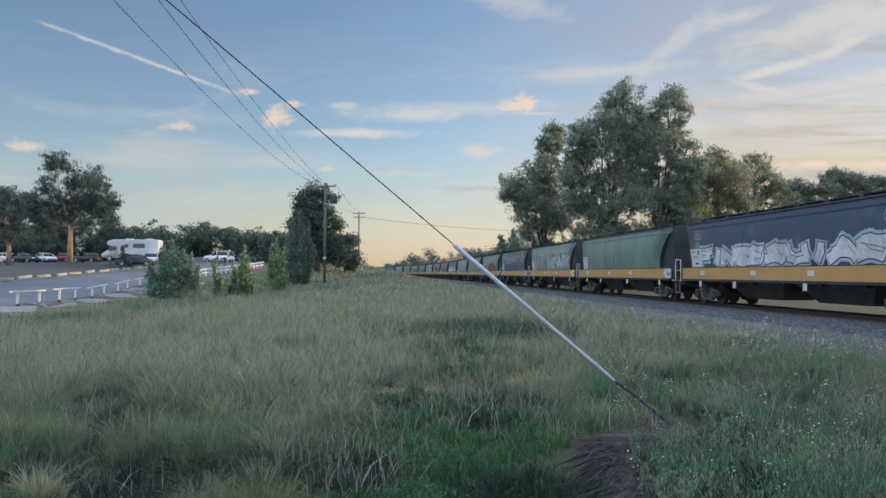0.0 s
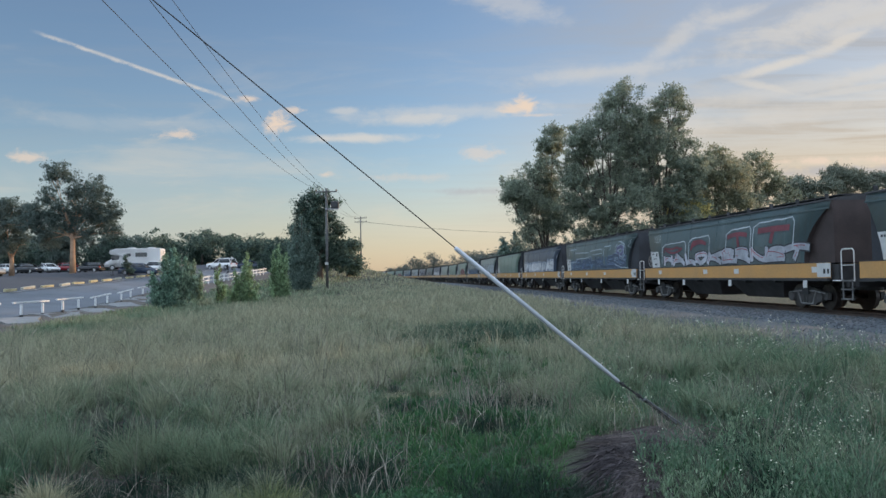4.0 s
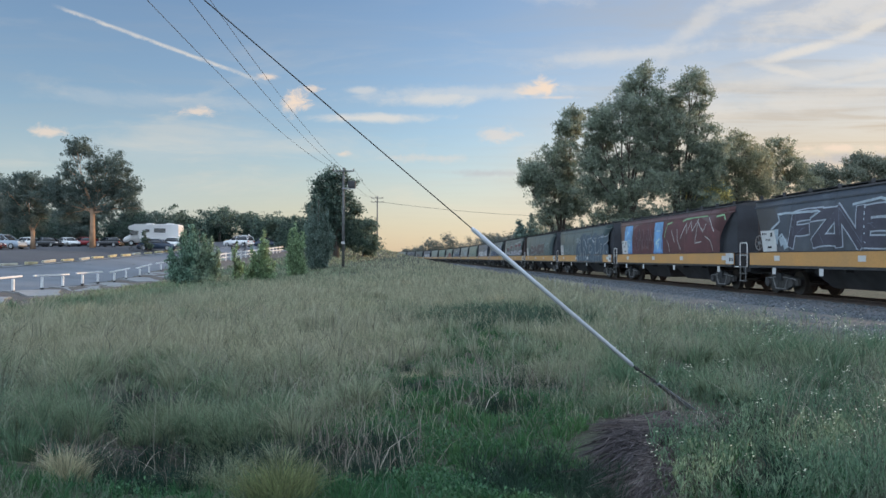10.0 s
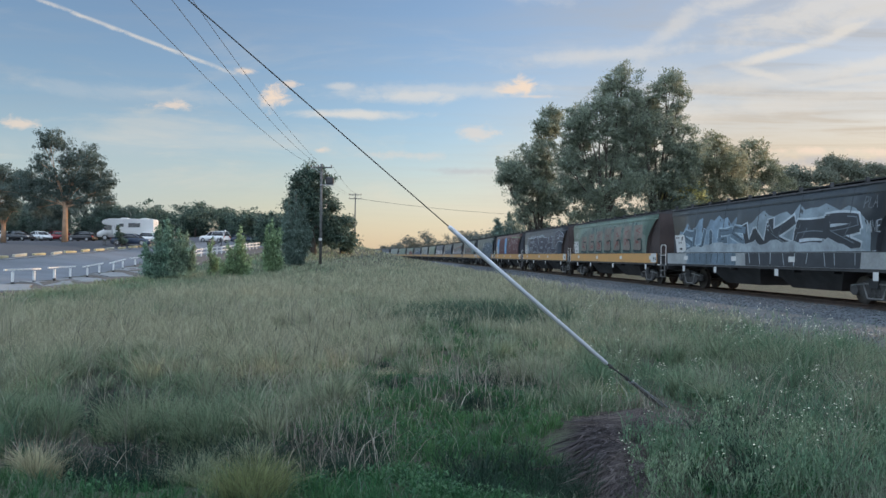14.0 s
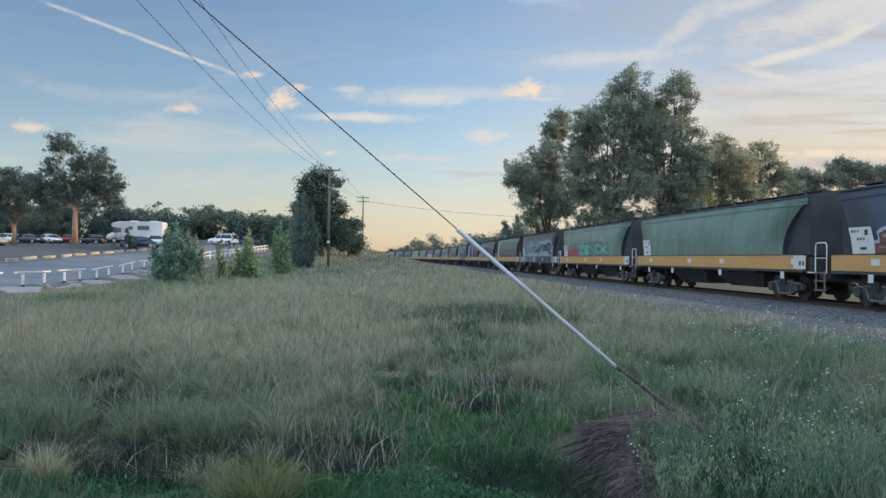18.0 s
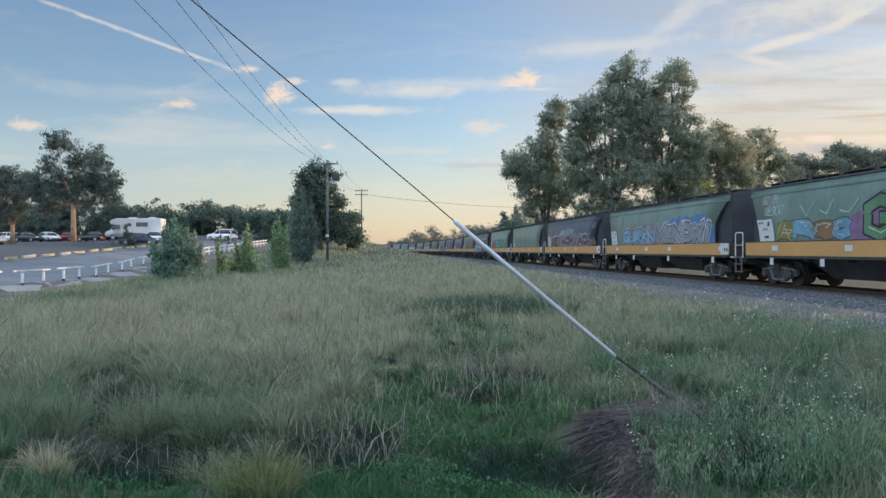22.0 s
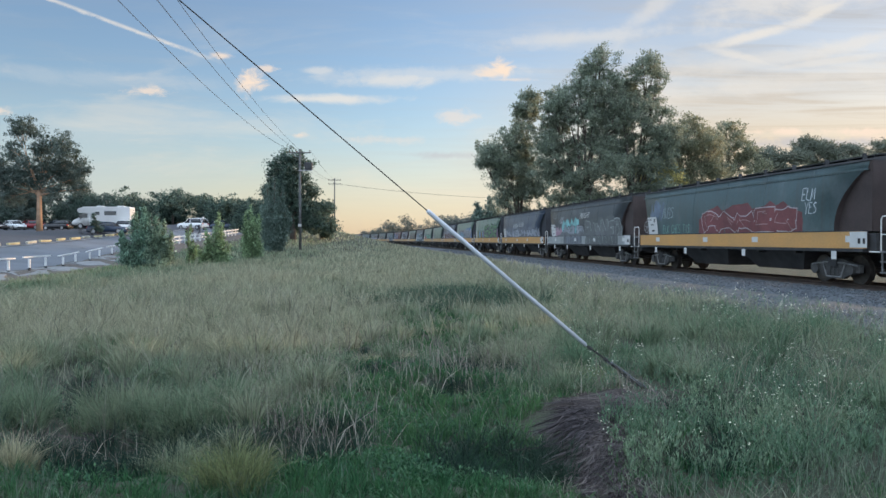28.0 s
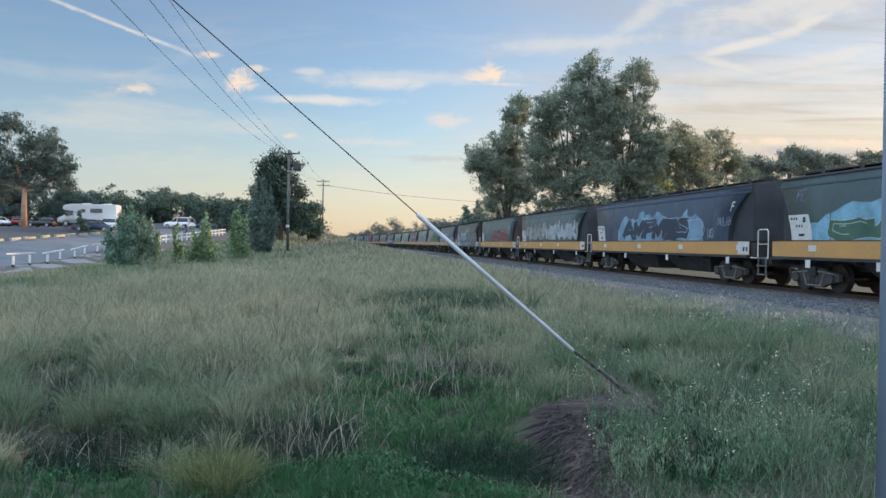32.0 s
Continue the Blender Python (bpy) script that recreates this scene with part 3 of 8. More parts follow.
def strip(name, xa, xb, ys, n, material, lift):
    """Sheet between two lines x = xa(y) and x = xb(y), lying on the ground."""
    A, Bx = np.array([xa(v) for v in ys]), np.array([xb(v) for v in ys])
    k = np.linspace(0, 1, n)
    X = A[:, None] * (1 - k) + Bx[:, None] * k
    Y = np.repeat(np.array(ys)[:, None], n, 1)
    v = np.stack([X.ravel(), Y.ravel(), (ground_z(X, Y) + lift).ravel()], 1)
    i = (np.arange(len(ys) - 1)[:, None] * n + np.arange(n - 1)[None]).ravel()
    t = np.concatenate([np.stack([i, i + 1, i + n + 1], 1), np.stack([i, i + n + 1, i + n], 1)])
    return new(name, fast_mesh(name, v, t, material))


ys = np.arange(-30, 190, 1.5)
tagged(strip("road", lambda y: -34.4, lambda y: fence_x(y) - 0.5, ys, 12, M["asphalt"], 0.05), "pale grey worn asphalt road beside the field", "road", kind="structure")
tagged(strip("kerb", lambda y: -34.75, lambda y: -34.4, ys, 3, M["concrete"], 0.10), "pale concrete kerb edge of the car park", "kerb", kind="structure")
tagged(strip("car_park", lambda y: -80.0, lambda y: -34.75, np.arange(20, 150, 2.0), 26, M["carpark"], 0.07), "dark asphalt car park on a low bank", "car park", kind="structure")
tagged(strip("verge", lambda y: fence_x(y) - 0.5, lambda y: fence_x(y) + 4.0 + 0.6 * float(smooth(76, 60, y)) + 0.6 * math.sin(y * 1.1) + 0.4 * math.sin(y * 2.3), ys, 6, M["dirt"], 0.03), "bare brown earth verge below the white rails", "verge", kind="structure")


# ---- track ----
def sweep(name, prof, s0, s1, step, material, lift):
    """Cross-section (left, up) drawn along the line."""
    ss = np.arange(s0, s1, step)
    n = len(prof)
    v = []
    for s in ss:
        h = np.interp(s, LS, LH)
        for a, z in prof:
            x, y, _ = line_at(s, a)
            v.append((x, y, z + lift))
    t = []
    for i in range(len(ss) - 1):
        for k in range(n - 1):
            p = i * n + k
            t += [(p, p + n, p + n + 1), (p, p + n + 1, p + 1)]
    return fast_mesh(name, v, t, material)


cess_s, cess_o = np.arange(-40, 260, 1.0), np.linspace(3.4, 9.0, 12)
cx, cy, _ = line_at(np.repeat(cess_s, 12), np.tile(cess_o, len(cess_s)))
q = (np.arange(len(cess_s) - 1)[:, None] * 12 + np.arange(11)[None]).ravel()
tagged(new("trackside_gravel", fast_mesh("trackside_gravel", np.stack([cx, cy, ground_z(cx, cy) + .025 - .06 * smooth(7.0, 9.0, np.tile(cess_o, len(cess_s)))], 1), np.concatenate([np.stack([q, q + 12, q + 13], 1), np.stack([q, q + 13, q + 1], 1)]), M["cess"])),
       "grey-brown gravelly earth beside the ballast", "gravel", kind="structure")
track = thing("railway_track", "ballasted railway track with rusty rails", "railway track", kind="structure")
bed = [(4.1, -0.42), (3.2, -0.30), (2.35, -0.16), (1.6, -0.15), (0.0, -0.16), (-1.6, -0.15), (-2.4, -0.16), (-4.1, -0.42)]
part("ballast_bed", sweep("ballast_bed", bed, -120, 420, 2.0, M["ballast"], RAIL_Z), None, track)
rail_p = [(0.07, -0.16), (0.07, -0.15), (0.012, -0.12), (0.012, -0.045), (0.036, -0.03), (0.036, 0), (-0.036, 0), (-0.036, -0.03), (-0.012, -0.045), (-0.012, -0.12), (-0.07, -0.15), (-0.07, -0.16)]
for off in (0.755, -0.755):
    part("rail", sweep("rail", [(a + off, z) for a, z in rail_p[::-1]], -120, 420, 2.0, M["rail"], RAIL_Z), None, track)


def stones(name, label, n, seed, s0, s1, off, size):
    """Loose angular stones scattered along the track."""
    rng = np.random.default_rng(seed)
    s, o = s0 + (s1 - s0) * rng.random(n) ** 1.6, off[0] + (off[1] - off[0]) * rng.random(n)
    x, y, _ = line_at(s, o)
    prof = np.interp(np.abs(o), [0, 1.6, 2.35, 3.2, 4.1, 6], [-.15, -.15, -.16, -.30, -.42, -.36]) + RAIL_Z
    z = np.maximum(prof, ground_z(x, y))
    octa = np.array([(1, 0, 0), (0, 1, 0), (-1, 0, 0), (0, -1, 0), (0, 0, .8), (0, 0, -.6)], float)
    tri = np.array([(0, 1, 4), (1, 2, 4), (2, 3, 4), (3, 0, 4), (1, 0, 5), (2, 1, 5), (3, 2, 5), (0, 3, 5)])
    v = octa[None] * (size * (.5 + rng.random((n, 6, 1)))) + rng.normal(size=(n, 6, 3)) * size * .2
    a = rng.random(n) * 6.28
    ca, sa = np.cos(a)[:, None], np.sin(a)[:, None]
    vx = v[..., 0] * ca - v[..., 1] * sa + x[:, None]
    vy = v[..., 0] * sa + v[..., 1] * ca + y[:, None]
    v = np.stack([vx, vy, v[..., 2] + z[:, None] + size * .2], 2).reshape(-1, 3)
    t = (np.arange(n)[:, None, None] * 6 + tri[None]).reshape(-1, 3)
    return tagged(new(name, fast_mesh(name, v, t, M["stone"])), label, "gravel", kind="stuff")


stones("ballast_stones", "loose blue-grey ballast stones beside the rails", 42000, 3, -24, 95, (0.95, 8.6), .040)
sl = bmesh.new()
box(sl, -.12, .12, -1.3, 1.3, -.22, -.135)
sl = finish(sl, "sleeper", M["sleeper"], .012)
for i in range(150):
    x, y, h = line_at(-14 + i * .66)
    o = part("sleeper", sl, None, track)
    o.location, o.rotation_euler = (x, y, RAIL_Z), (0, 0, h + math.pi / 2)

# ---- grain hopper wagons; x along the train, +y the side towards the field, z up from the rail ----
HALF, SILL0, SILL1, EAVE = 8.6, 1.15, 1.67, 3.80
W_CACHE = {}


def side_y(z):
    """Half width of the bulged body at height z."""
    t = (z - 2.35) / 1.5
    return 1.45 - (0.20 * t * t if t > 0 else 0.05 * t * t)


def end_in(z, rear=False):
    """How far the curved hopper end lies inside the wagon's end at height z; the rear one slopes more."""
    if z > 3.55:
        return 0.42 if rear else 0.14
    t = (3.55 - z) / (3.55 - SILL1)
    return 0.55 + 1.25 * (1 - (1 - t) ** 2.1) if rear else 0.2 + 0.85 * (1 - (1 - t) ** 1.8)


def cached(key, make, material, bevel=0.0):
    k = (key, material.name_full)
    if k not in W_CACHE:
        bm = bmesh.new()
        make(bm)
        W_CACHE[k] = finish(bm, key, material, bevel)
    return W_CACHE[k]


Z_ROWS = [SILL1, 1.9, 2.15, 2.4, 2.65, 2.9, 3.15, 3.4, 3.545, 3.555, EAVE]


def m_body(bm):
    rows = []
    for s in (1, -1):
        r = []
        for z in Z_ROWS:
            r.append([bm.verts.new((x, s * side_y(z), z)) for x in np.linspace(end_in(z, True) - HALF, HALF - end_in(z), 9)])
        rows.append(r)
        for i in range(len(r) - 1):
            for k in range(8):
                f = bm.faces.new((r[i][k], r[i][k + 1], r[i + 1][k + 1], r[i + 1][k]))
                f.smooth = True
    for i in range(len(Z_ROWS) - 1):        # sloping hopper ends
        for k in (0, -1):
            bm.faces.new((rows[0][i][k], rows[1][i][k], rows[1][i + 1][k], rows[0][i + 1][k])).material_index = 1


def m_seams(bm):
    """Raised weld ribs on the side sheet and the rail under the eave."""
    for s in (1, -1):
        for x in (-5.6, -2.8, 0, 2.8, 5.6):
            for a, b in zip(Z_ROWS[:-1], Z_ROWS[1:]):
                y0, y1 = side_y(a), side_y(b)
                v = [bm.verts.new(p) for p in ((x - .02, s * y0, a), (x + .02, s * y0, a), (x + .02, s * y1, b), (x - .02, s * y1, b),
                                               (x - .012, s * (y0 + .012), a), (x + .012, s * (y0 + .012), a), (x + .012, s * (y1 + .012), b), (x - .012, s * (y1 + .012), b))]
                for f in ((4, 5, 6, 7), (0, 4, 7, 3), (1, 2, 6, 5)):
                    bm.faces.new([v[q] for q in f])
        box(bm, -HALF + .42, HALF - .15, s * side_y(3.55) - .02, s * side_y(3.55) + .03, 3.52, 3.58)


def m_roof(bm):
    pr = [(-1.32, EAVE), (-1.30, 3.86), (-0.7, 3.96), (0, 3.99), (0.7, 3.96), (1.30, 3.86), (1.32, EAVE)]
    a = [bm.verts.new((-HALF + .40, y, z)) for y, z in pr]
    b = [bm.verts.new((HALF - .12, y, z)) for y, z in pr]
    for i in range(len(pr) - 1):
        bm.faces.new((a[i], b[i], b[i + 1], a[i + 1]))
    bm.faces.new(a)
    bm.faces.new(b[::-1])


def m_walkway(bm):
    box(bm, -HALF + .5, HALF - .5, .35, .85, 4.0, 4.03)
    for x in np.linspace(-7.8, 7.8, 14):
        box(bm, x - .03, x + .03, .38, .82, 3.9, 4.003)


def m_hatch(bm):
    box(bm, -.6, .6, -.5, .5, 3.97, 4.07)


def m_sill(bm):
    box(bm, -HALF + .4, HALF, 1.36, 1.49, SILL0, SILL1)


def m_sill_far(bm):
    box(bm, -HALF, HALF, -1.49, -1.36, SILL0, SILL1)


def m_lip(bm):
    box(bm, -HALF + .4, HALF, 1.34, 1.50, SILL0 - .10, SILL0 - .006)
    box(bm, -HALF + .4, HALF, 1.34, 1.50, SILL1 + .004, SILL1 + .03)


def m_frame(bm):
    box(bm, -HALF, HALF, -1.36, 1.36, SILL0 - .05, SILL1 - .05)
    box(bm, -9.0, 9.0, -.2, .2, .72, 1.1)
    for x in (-4.6, -2.3, 0, 2.3, 4.6):
        box(bm, x - .06, x + .06, -1.35, 1.35, .95, 1.15)


def m_chute(bm):
    v = box(bm, -2.3, 2.3, -1.15, 1.15, .35, 1.12)
    for q in v[:4]:
        q.co.x *= .62
        q.co.y *= .55


def m_slope(bm):
    v = [bm.verts.new(p) for p in ((HALF - 2.3, -1.3, SILL1), (HALF - 2.3, 1.3, SILL1), (HALF - .6, 1.25, 3.55), (HALF - .6, -1.25, 3.55),
                                   (HALF - 2.4, -1.3, SILL1), (HALF - 2.4, 1.3, SILL1), (HALF - .75, 1.25, 3.55), (HALF - .75, -1.25, 3.55))]
    for f in ((0, 1, 2, 3), (7, 6, 5, 4), (0, 3, 7, 4), (1, 5, 6, 2), (2, 6, 7, 3), (0, 4, 5, 1)):
        bm.faces.new([v[q] for q in f])


def m_corner(bm):
    box(bm, HALF - .68, HALF - .56, -.05, .05, SILL1, 3.56)


def m_inner(bm):
    box(bm, HALF - 1.55, HALF - 1.45, -.05, .05, SILL1, 2.75)


def m_beam(bm):
    box(bm, HALF - .6, HALF - .4, -1.25, 1.25, 3.38, 3.56)


def m_box(bm):
    box(bm, HALF - 1.55, HALF - .75, -.8, .8, SILL1, SILL1 + .55)


# added sheet closes the open end so that it looks evenly dark
def m_end(bm):
    box(bm, HALF - .34, HALF - .30, -1.25, 1.25, SILL1, EAVE)


def m_cheek(bm, rear=False):
    """Added side plate, dark for recess shade, between the curved hopper edge and the wagon's end."""
    zs = [SILL1] + Z_ROWS[1:9] + [EAVE]
    poly = [(HALF - end_in(min(z, 3.54), rear) - .03, z) for z in zs] + [(HALF - .3, zs[-1]), (HALF - .3, zs[0])]
    prism(bm, poly, -.015, .015)


def m_cheek_rear(bm):
    m_cheek(bm, True)


def m_plate(bm):
    box(bm, HALF - .55, HALF - .545, -.32, .32, 2.55, 2.78)


def m_platform(bm):
    box(bm, -.45, .45, -1.3, 1.3, 1.02, 1.08)
    box(bm, .30, .45, -1.3, 1.3, .85, 1.02)


def m_coupler(bm):
    box(bm, -.3, .35, -.11, .11, .78, 1.0)
    box(bm, .30, .62, -.2, .16, .74, 1.02)


def m_hose(bm):
    tube(bm, [(0, .3, .85), (.2, .32, .55), (.45, .3, .45), (.6, .25, .7)], .025, 5)


def m_handrail(bm):
    """Looped grab rail and step ladder at a corner."""
    tube(bm, [(.8, 1.44, 1.06), (-.32, 1.44, 1.06), (-.32, 1.44, 2.02), (-.25, 1.44, 2.10), (.25, 1.44, 2.10), (.32, 1.44, 2.02), (.32, 1.44, 1.06)], .022, 5)
    tube(bm, [(-.32, 1.44, SILL1 - .1), (.32, 1.44, SILL1 - .1)], .016, 5)


def m_ladder(bm):
    for x in (-.24, .24):
        tube(bm, [(x, 1.46, 1.12), (x, 1.46, .42)], .028, 5)
    for z in (.46, .78, 1.06):
        box(bm, -.27, .27, 1.40, 1.52, z - .02, z + .02)


def m_grab(bm):
    tube(bm, [(0, 1.5, SILL1 + .1), (0, 1.56, SILL1 + .15), (0, 1.56, SILL1 + .5), (0, 1.5, SILL1 + .55)], .014, 4)


def m_brake_wheel(bm):
    """Spoked hand wheel standing beside the hopper's end."""
    ring = [(HALF - .5 + .30 * math.cos(6.28318 * k / 18), 1.34, 2.08 + .30 * math.sin(6.28318 * k / 18)) for k in range(19)]
    tube(bm, ring, .022, 5, False)
    for k in range(6):
        a = 6.28318 * k / 6 + .3
        tube(bm, [(HALF - .5, 1.32, 2.08), (HALF - .5 + .29 * math.cos(a), 1.34, 2.08 + .29 * math.sin(a))], .014, 4)
    tube(bm, [(HALF - .5, 1.36, 2.08), (HALF - .5, 1.1, 2.08)], .05, 8)


def m_lugs(bm):
    poly = [(-8.0, 3.82)]
    for x in np.linspace(-7.9, 8.1, 10):
        poly += [(x - .03, 3.87), (x - .03, 4.04), (x + .03, 4.04), (x + .03, 3.87)]
    prism(bm, poly + [(8.2, 3.82)], 1.16, 1.28)


def m_placard(bm):
    box(bm, -.2, .2, 1.494, 1.502, -.1, .1)


def m_sill_panel(bm):
    box(bm, -HALF + .22, -HALF + .98, 1.488, 1.496, SILL0 + .03, SILL1 - .01)


def m_tag(bm):
    box(bm, -.12, .12, 1.30, 1.312, -.13, .13)


def m_sideframe(bm):
    prism(bm, [(-1.22, .38), (-1.22, .62), (-.75, .70), (-.42, .80), (.42, .80), (.75, .70), (1.22, .62), (1.22, .38), (.80, .36), (.42, .16), (-.42, .16), (-.80, .36)], .92, 1.06)


def m_springs(bm):
    for x in (-.2, 0, .2):
        tube(bm, [(x, 1.0, .24), (x, 1.0, .62)], .075, 8)
        for z in (.30, .38, .46, .54):
            tube(bm, [(x, 1.0, z - .012), (x, 1.0, z + .012)], .09, 8)


def m_arch(bm):
    """Truss bars of the side frame, proud of the casting."""
    tube(bm, [(-1.1, 1.075, .60), (-.55, 1.075, .66), (-.35, 1.075, .22), (.35, 1.075, .22), (.55, 1.075, .66), (1.1, 1.075, .60)], .030, 5)
    tube(bm, [(-.55, 1.075, .68), (.55, 1.075, .68)], .028, 5)


def m_axlebox(bm):
    disc(bm, (0, .46), .17, .95, 1.16, 10)


def m_wheel(bm):
    disc(bm, (0, .46), .46, .66, .80, 24)
    disc(bm, (0, .46), .495, .63, .66, 24)
    disc(bm, (0, .46), .12, .80, .86, 10)


def m_axle(bm):
    tube(bm, [(0, -.66, .46), (0, .66, .46)], .08, 8)


def m_bolster(bm):
    box(bm, -.2, .2, -1.15, 1.15, .55, .85)


def m_panel(bm):
    """White number panel hugging the slanted edge of the side sheet."""
    zs = [SILL1 + .04, 1.95, 2.25, 2.56]
    v = []
    for z in zs:
        a = HALF - end_in(z) - .02
        v.append((bm.verts.new((a, side_y(z) + .022, z)), bm.verts.new((a - 1.08, side_y(z) + .022, z))))
    for i in range(len(v) - 1):
        bm.faces.new((v[i][0], v[i][1], v[i + 1][1], v[i + 1][0]))


PANEL_BARS = ((2.40, .10, .20), (2.40, .25, .32), (2.40, .38, .46), (2.40, .75, .90), (2.31, .75, .90), (2.15, .40, .48), (2.15, .54, .62), (2.15, .68, .75), (1.85, .55, .85))


def m_panel_bar(bm, z, x0, x1):
    a = HALF - .9
    v = [bm.verts.new(p) for p in ((a - x0, side_y(z) + .027, z - .01), (a - x1, side_y(z) + .027, z - .01), (a - x1, side_y(z + .07) + .027, z + .07), (a - x0, side_y(z + .07) + .027, z + .07))]
    bm.faces.new(v)


# ---- painted lettering on the wagon sides: swollen letter shapes, outlines and strokes laid on the bulged sheet ----
def ribbon(bm, pts, w, lift):
    """A painted line through (x, z) points."""
    for (x0, z0), (x1, z1) in zip(pts[:-1], pts[1:]):
        d = math.hypot(x1 - x0, z1 - z0) or 1
        nx, nz = -(z1 - z0) / d * w / 2, (x1 - x0) / d * w / 2
        ex, ez = (x1 - x0) / d * w * .3, (z1 - z0) / d * w * .3
        q = [(x0 - ex + nx, z0 - ez + nz), (x0 - ex - nx, z0 - ez - nz), (x1 + ex - nx, z1 + ez - nz), (x1 + ex + nx, z1 + ez + nz)]
        bm.faces.new([bm.verts.new((x, side_y(z) + lift, z)) for x, z in q])


def line(bm, pts, w, lift):
    """A painted line in one unbroken strip."""
    out = []
    for i, (x, z) in enumerate(pts):
        (xa, za), (xb, zb) = pts[max(i - 1, 0)], pts[min(i + 1, len(pts) - 1)]
        d = math.hypot(xb - xa, zb - za) or 1
        nx, nz = -(zb - za) / d * w / 2, (xb - xa) / d * w / 2
        out.append([bm.verts.new((x + s * nx, side_y(z + s * nz) + lift, z + s * nz)) for s in (1, -1)])
    for p, q in zip(out[:-1], out[1:]):
        bm.faces.new((p[0], p[1], q[1], q[0]))


# letter strokes in a unit box, read left to right
GLYPHS = {"A": [[(.02, 0), (.45, 1), (.95, 0)], [(.2, .36), (.78, .36)]], "B": [[(.1, 0), (.1, 1), (.75, .95), (.8, .6), (.15, .52), (.92, .4), (.85, .04), (.1, 0)]], "C": [[(.92, .85), (.6, 1), (.12, .85), (.08, .2), (.5, 0), (.95, .15)]],
          "D": [[(.1, 0), (.1, 1), (.7, .95), (.95, .55), (.75, .06), (.1, 0)]], "E": [[(.92, 1), (.12, .98), (.12, .02), (.95, .02)], [(.14, .52), (.75, .54)]], "F": [[(.12, 0), (.12, .98), (.95, 1)], [(.14, .52), (.75, .54)]],
          "G": [[(.92, .88), (.5, 1), (.1, .8), (.1, .2), (.5, 0), (.92, .15), (.92, .48), (.55, .46)]], "H": [[(.1, 0), (.12, 1)], [(.9, 1), (.9, 0)], [(.14, .5), (.88, .52)]], "I": [[(.5, 0), (.5, 1)]],
          "K": [[(.12, 0), (.14, 1)], [(.9, 1), (.2, .5), (.97, 0)]], "L": [[(.12, 1), (.12, .04), (.95, .02)]], "M": [[(.04, 0), (.16, 1), (.5, .3), (.82, 1), (.97, 0)]], "N": [[(.08, 0), (.1, 1), (.88, 0), (.92, 1)]],
          "O": [[(.5, 0), (.1, .25), (.12, .78), (.5, 1), (.9, .75), (.88, .25), (.5, 0)]], "P": [[(.12, 0), (.12, 1), (.8, .96), (.9, .62), (.15, .46)]], "R": [[(.1, 0), (.12, 1), (.8, .97), (.86, .66), (.2, .5), (.97, 0)]],
          "S": [[(.9, .9), (.4, 1), (.1, .75), (.85, .4), (.8, .08), (.08, .03)]], "T": [[(.5, 0), (.52, 1)], [(.03, .96), (.98, 1)]], "U": [[(.1, 1), (.12, .2), (.5, 0), (.88, .2), (.9, 1)]], "V": [[(.04, 1), (.48, 0), (.97, 1)]],
          "W": [[(.02, 1), (.22, 0), (.5, .72), (.76, 0), (.98, 1)]], "Y": [[(.04, 1), (.5, .48), (.97, 1)], [(.5, .48), (.46, 0)]], "Z": [[(.06, .96), (.94, 1), (.06, .04), (.97, .02)]]}


def cloud_patch(rng, x0, x1, z0, z1, ink, parent, spiky=.12, lift=.004):
    """Painted background with a ragged upper edge."""
    cl = bmesh.new()
    m = max(8, int((x1 - x0) * 2.6))
    prev = None
    for i in range(m + 1):
        x = x0 + (x1 - x0) * i / m
        e = min(i, m - i) / m
        zt = z0 + (z1 - z0) * (.55 + .45 * min(1, e * 6)) + rng.uniform(-spiky, spiky * 1.3)
        col = [cl.verts.new((x + rng.uniform(-.03, .03), side_y(z) + lift, z)) for z in np.linspace(z0 - rng.uniform(0, .03), min(zt, 3.5), 6)]
        if prev:
            for a in range(5):
                cl.faces.new((prev[a], col[a], col[a + 1], prev[a + 1]))
        prev = col
    part("mural_cloud", cl, ink, parent)


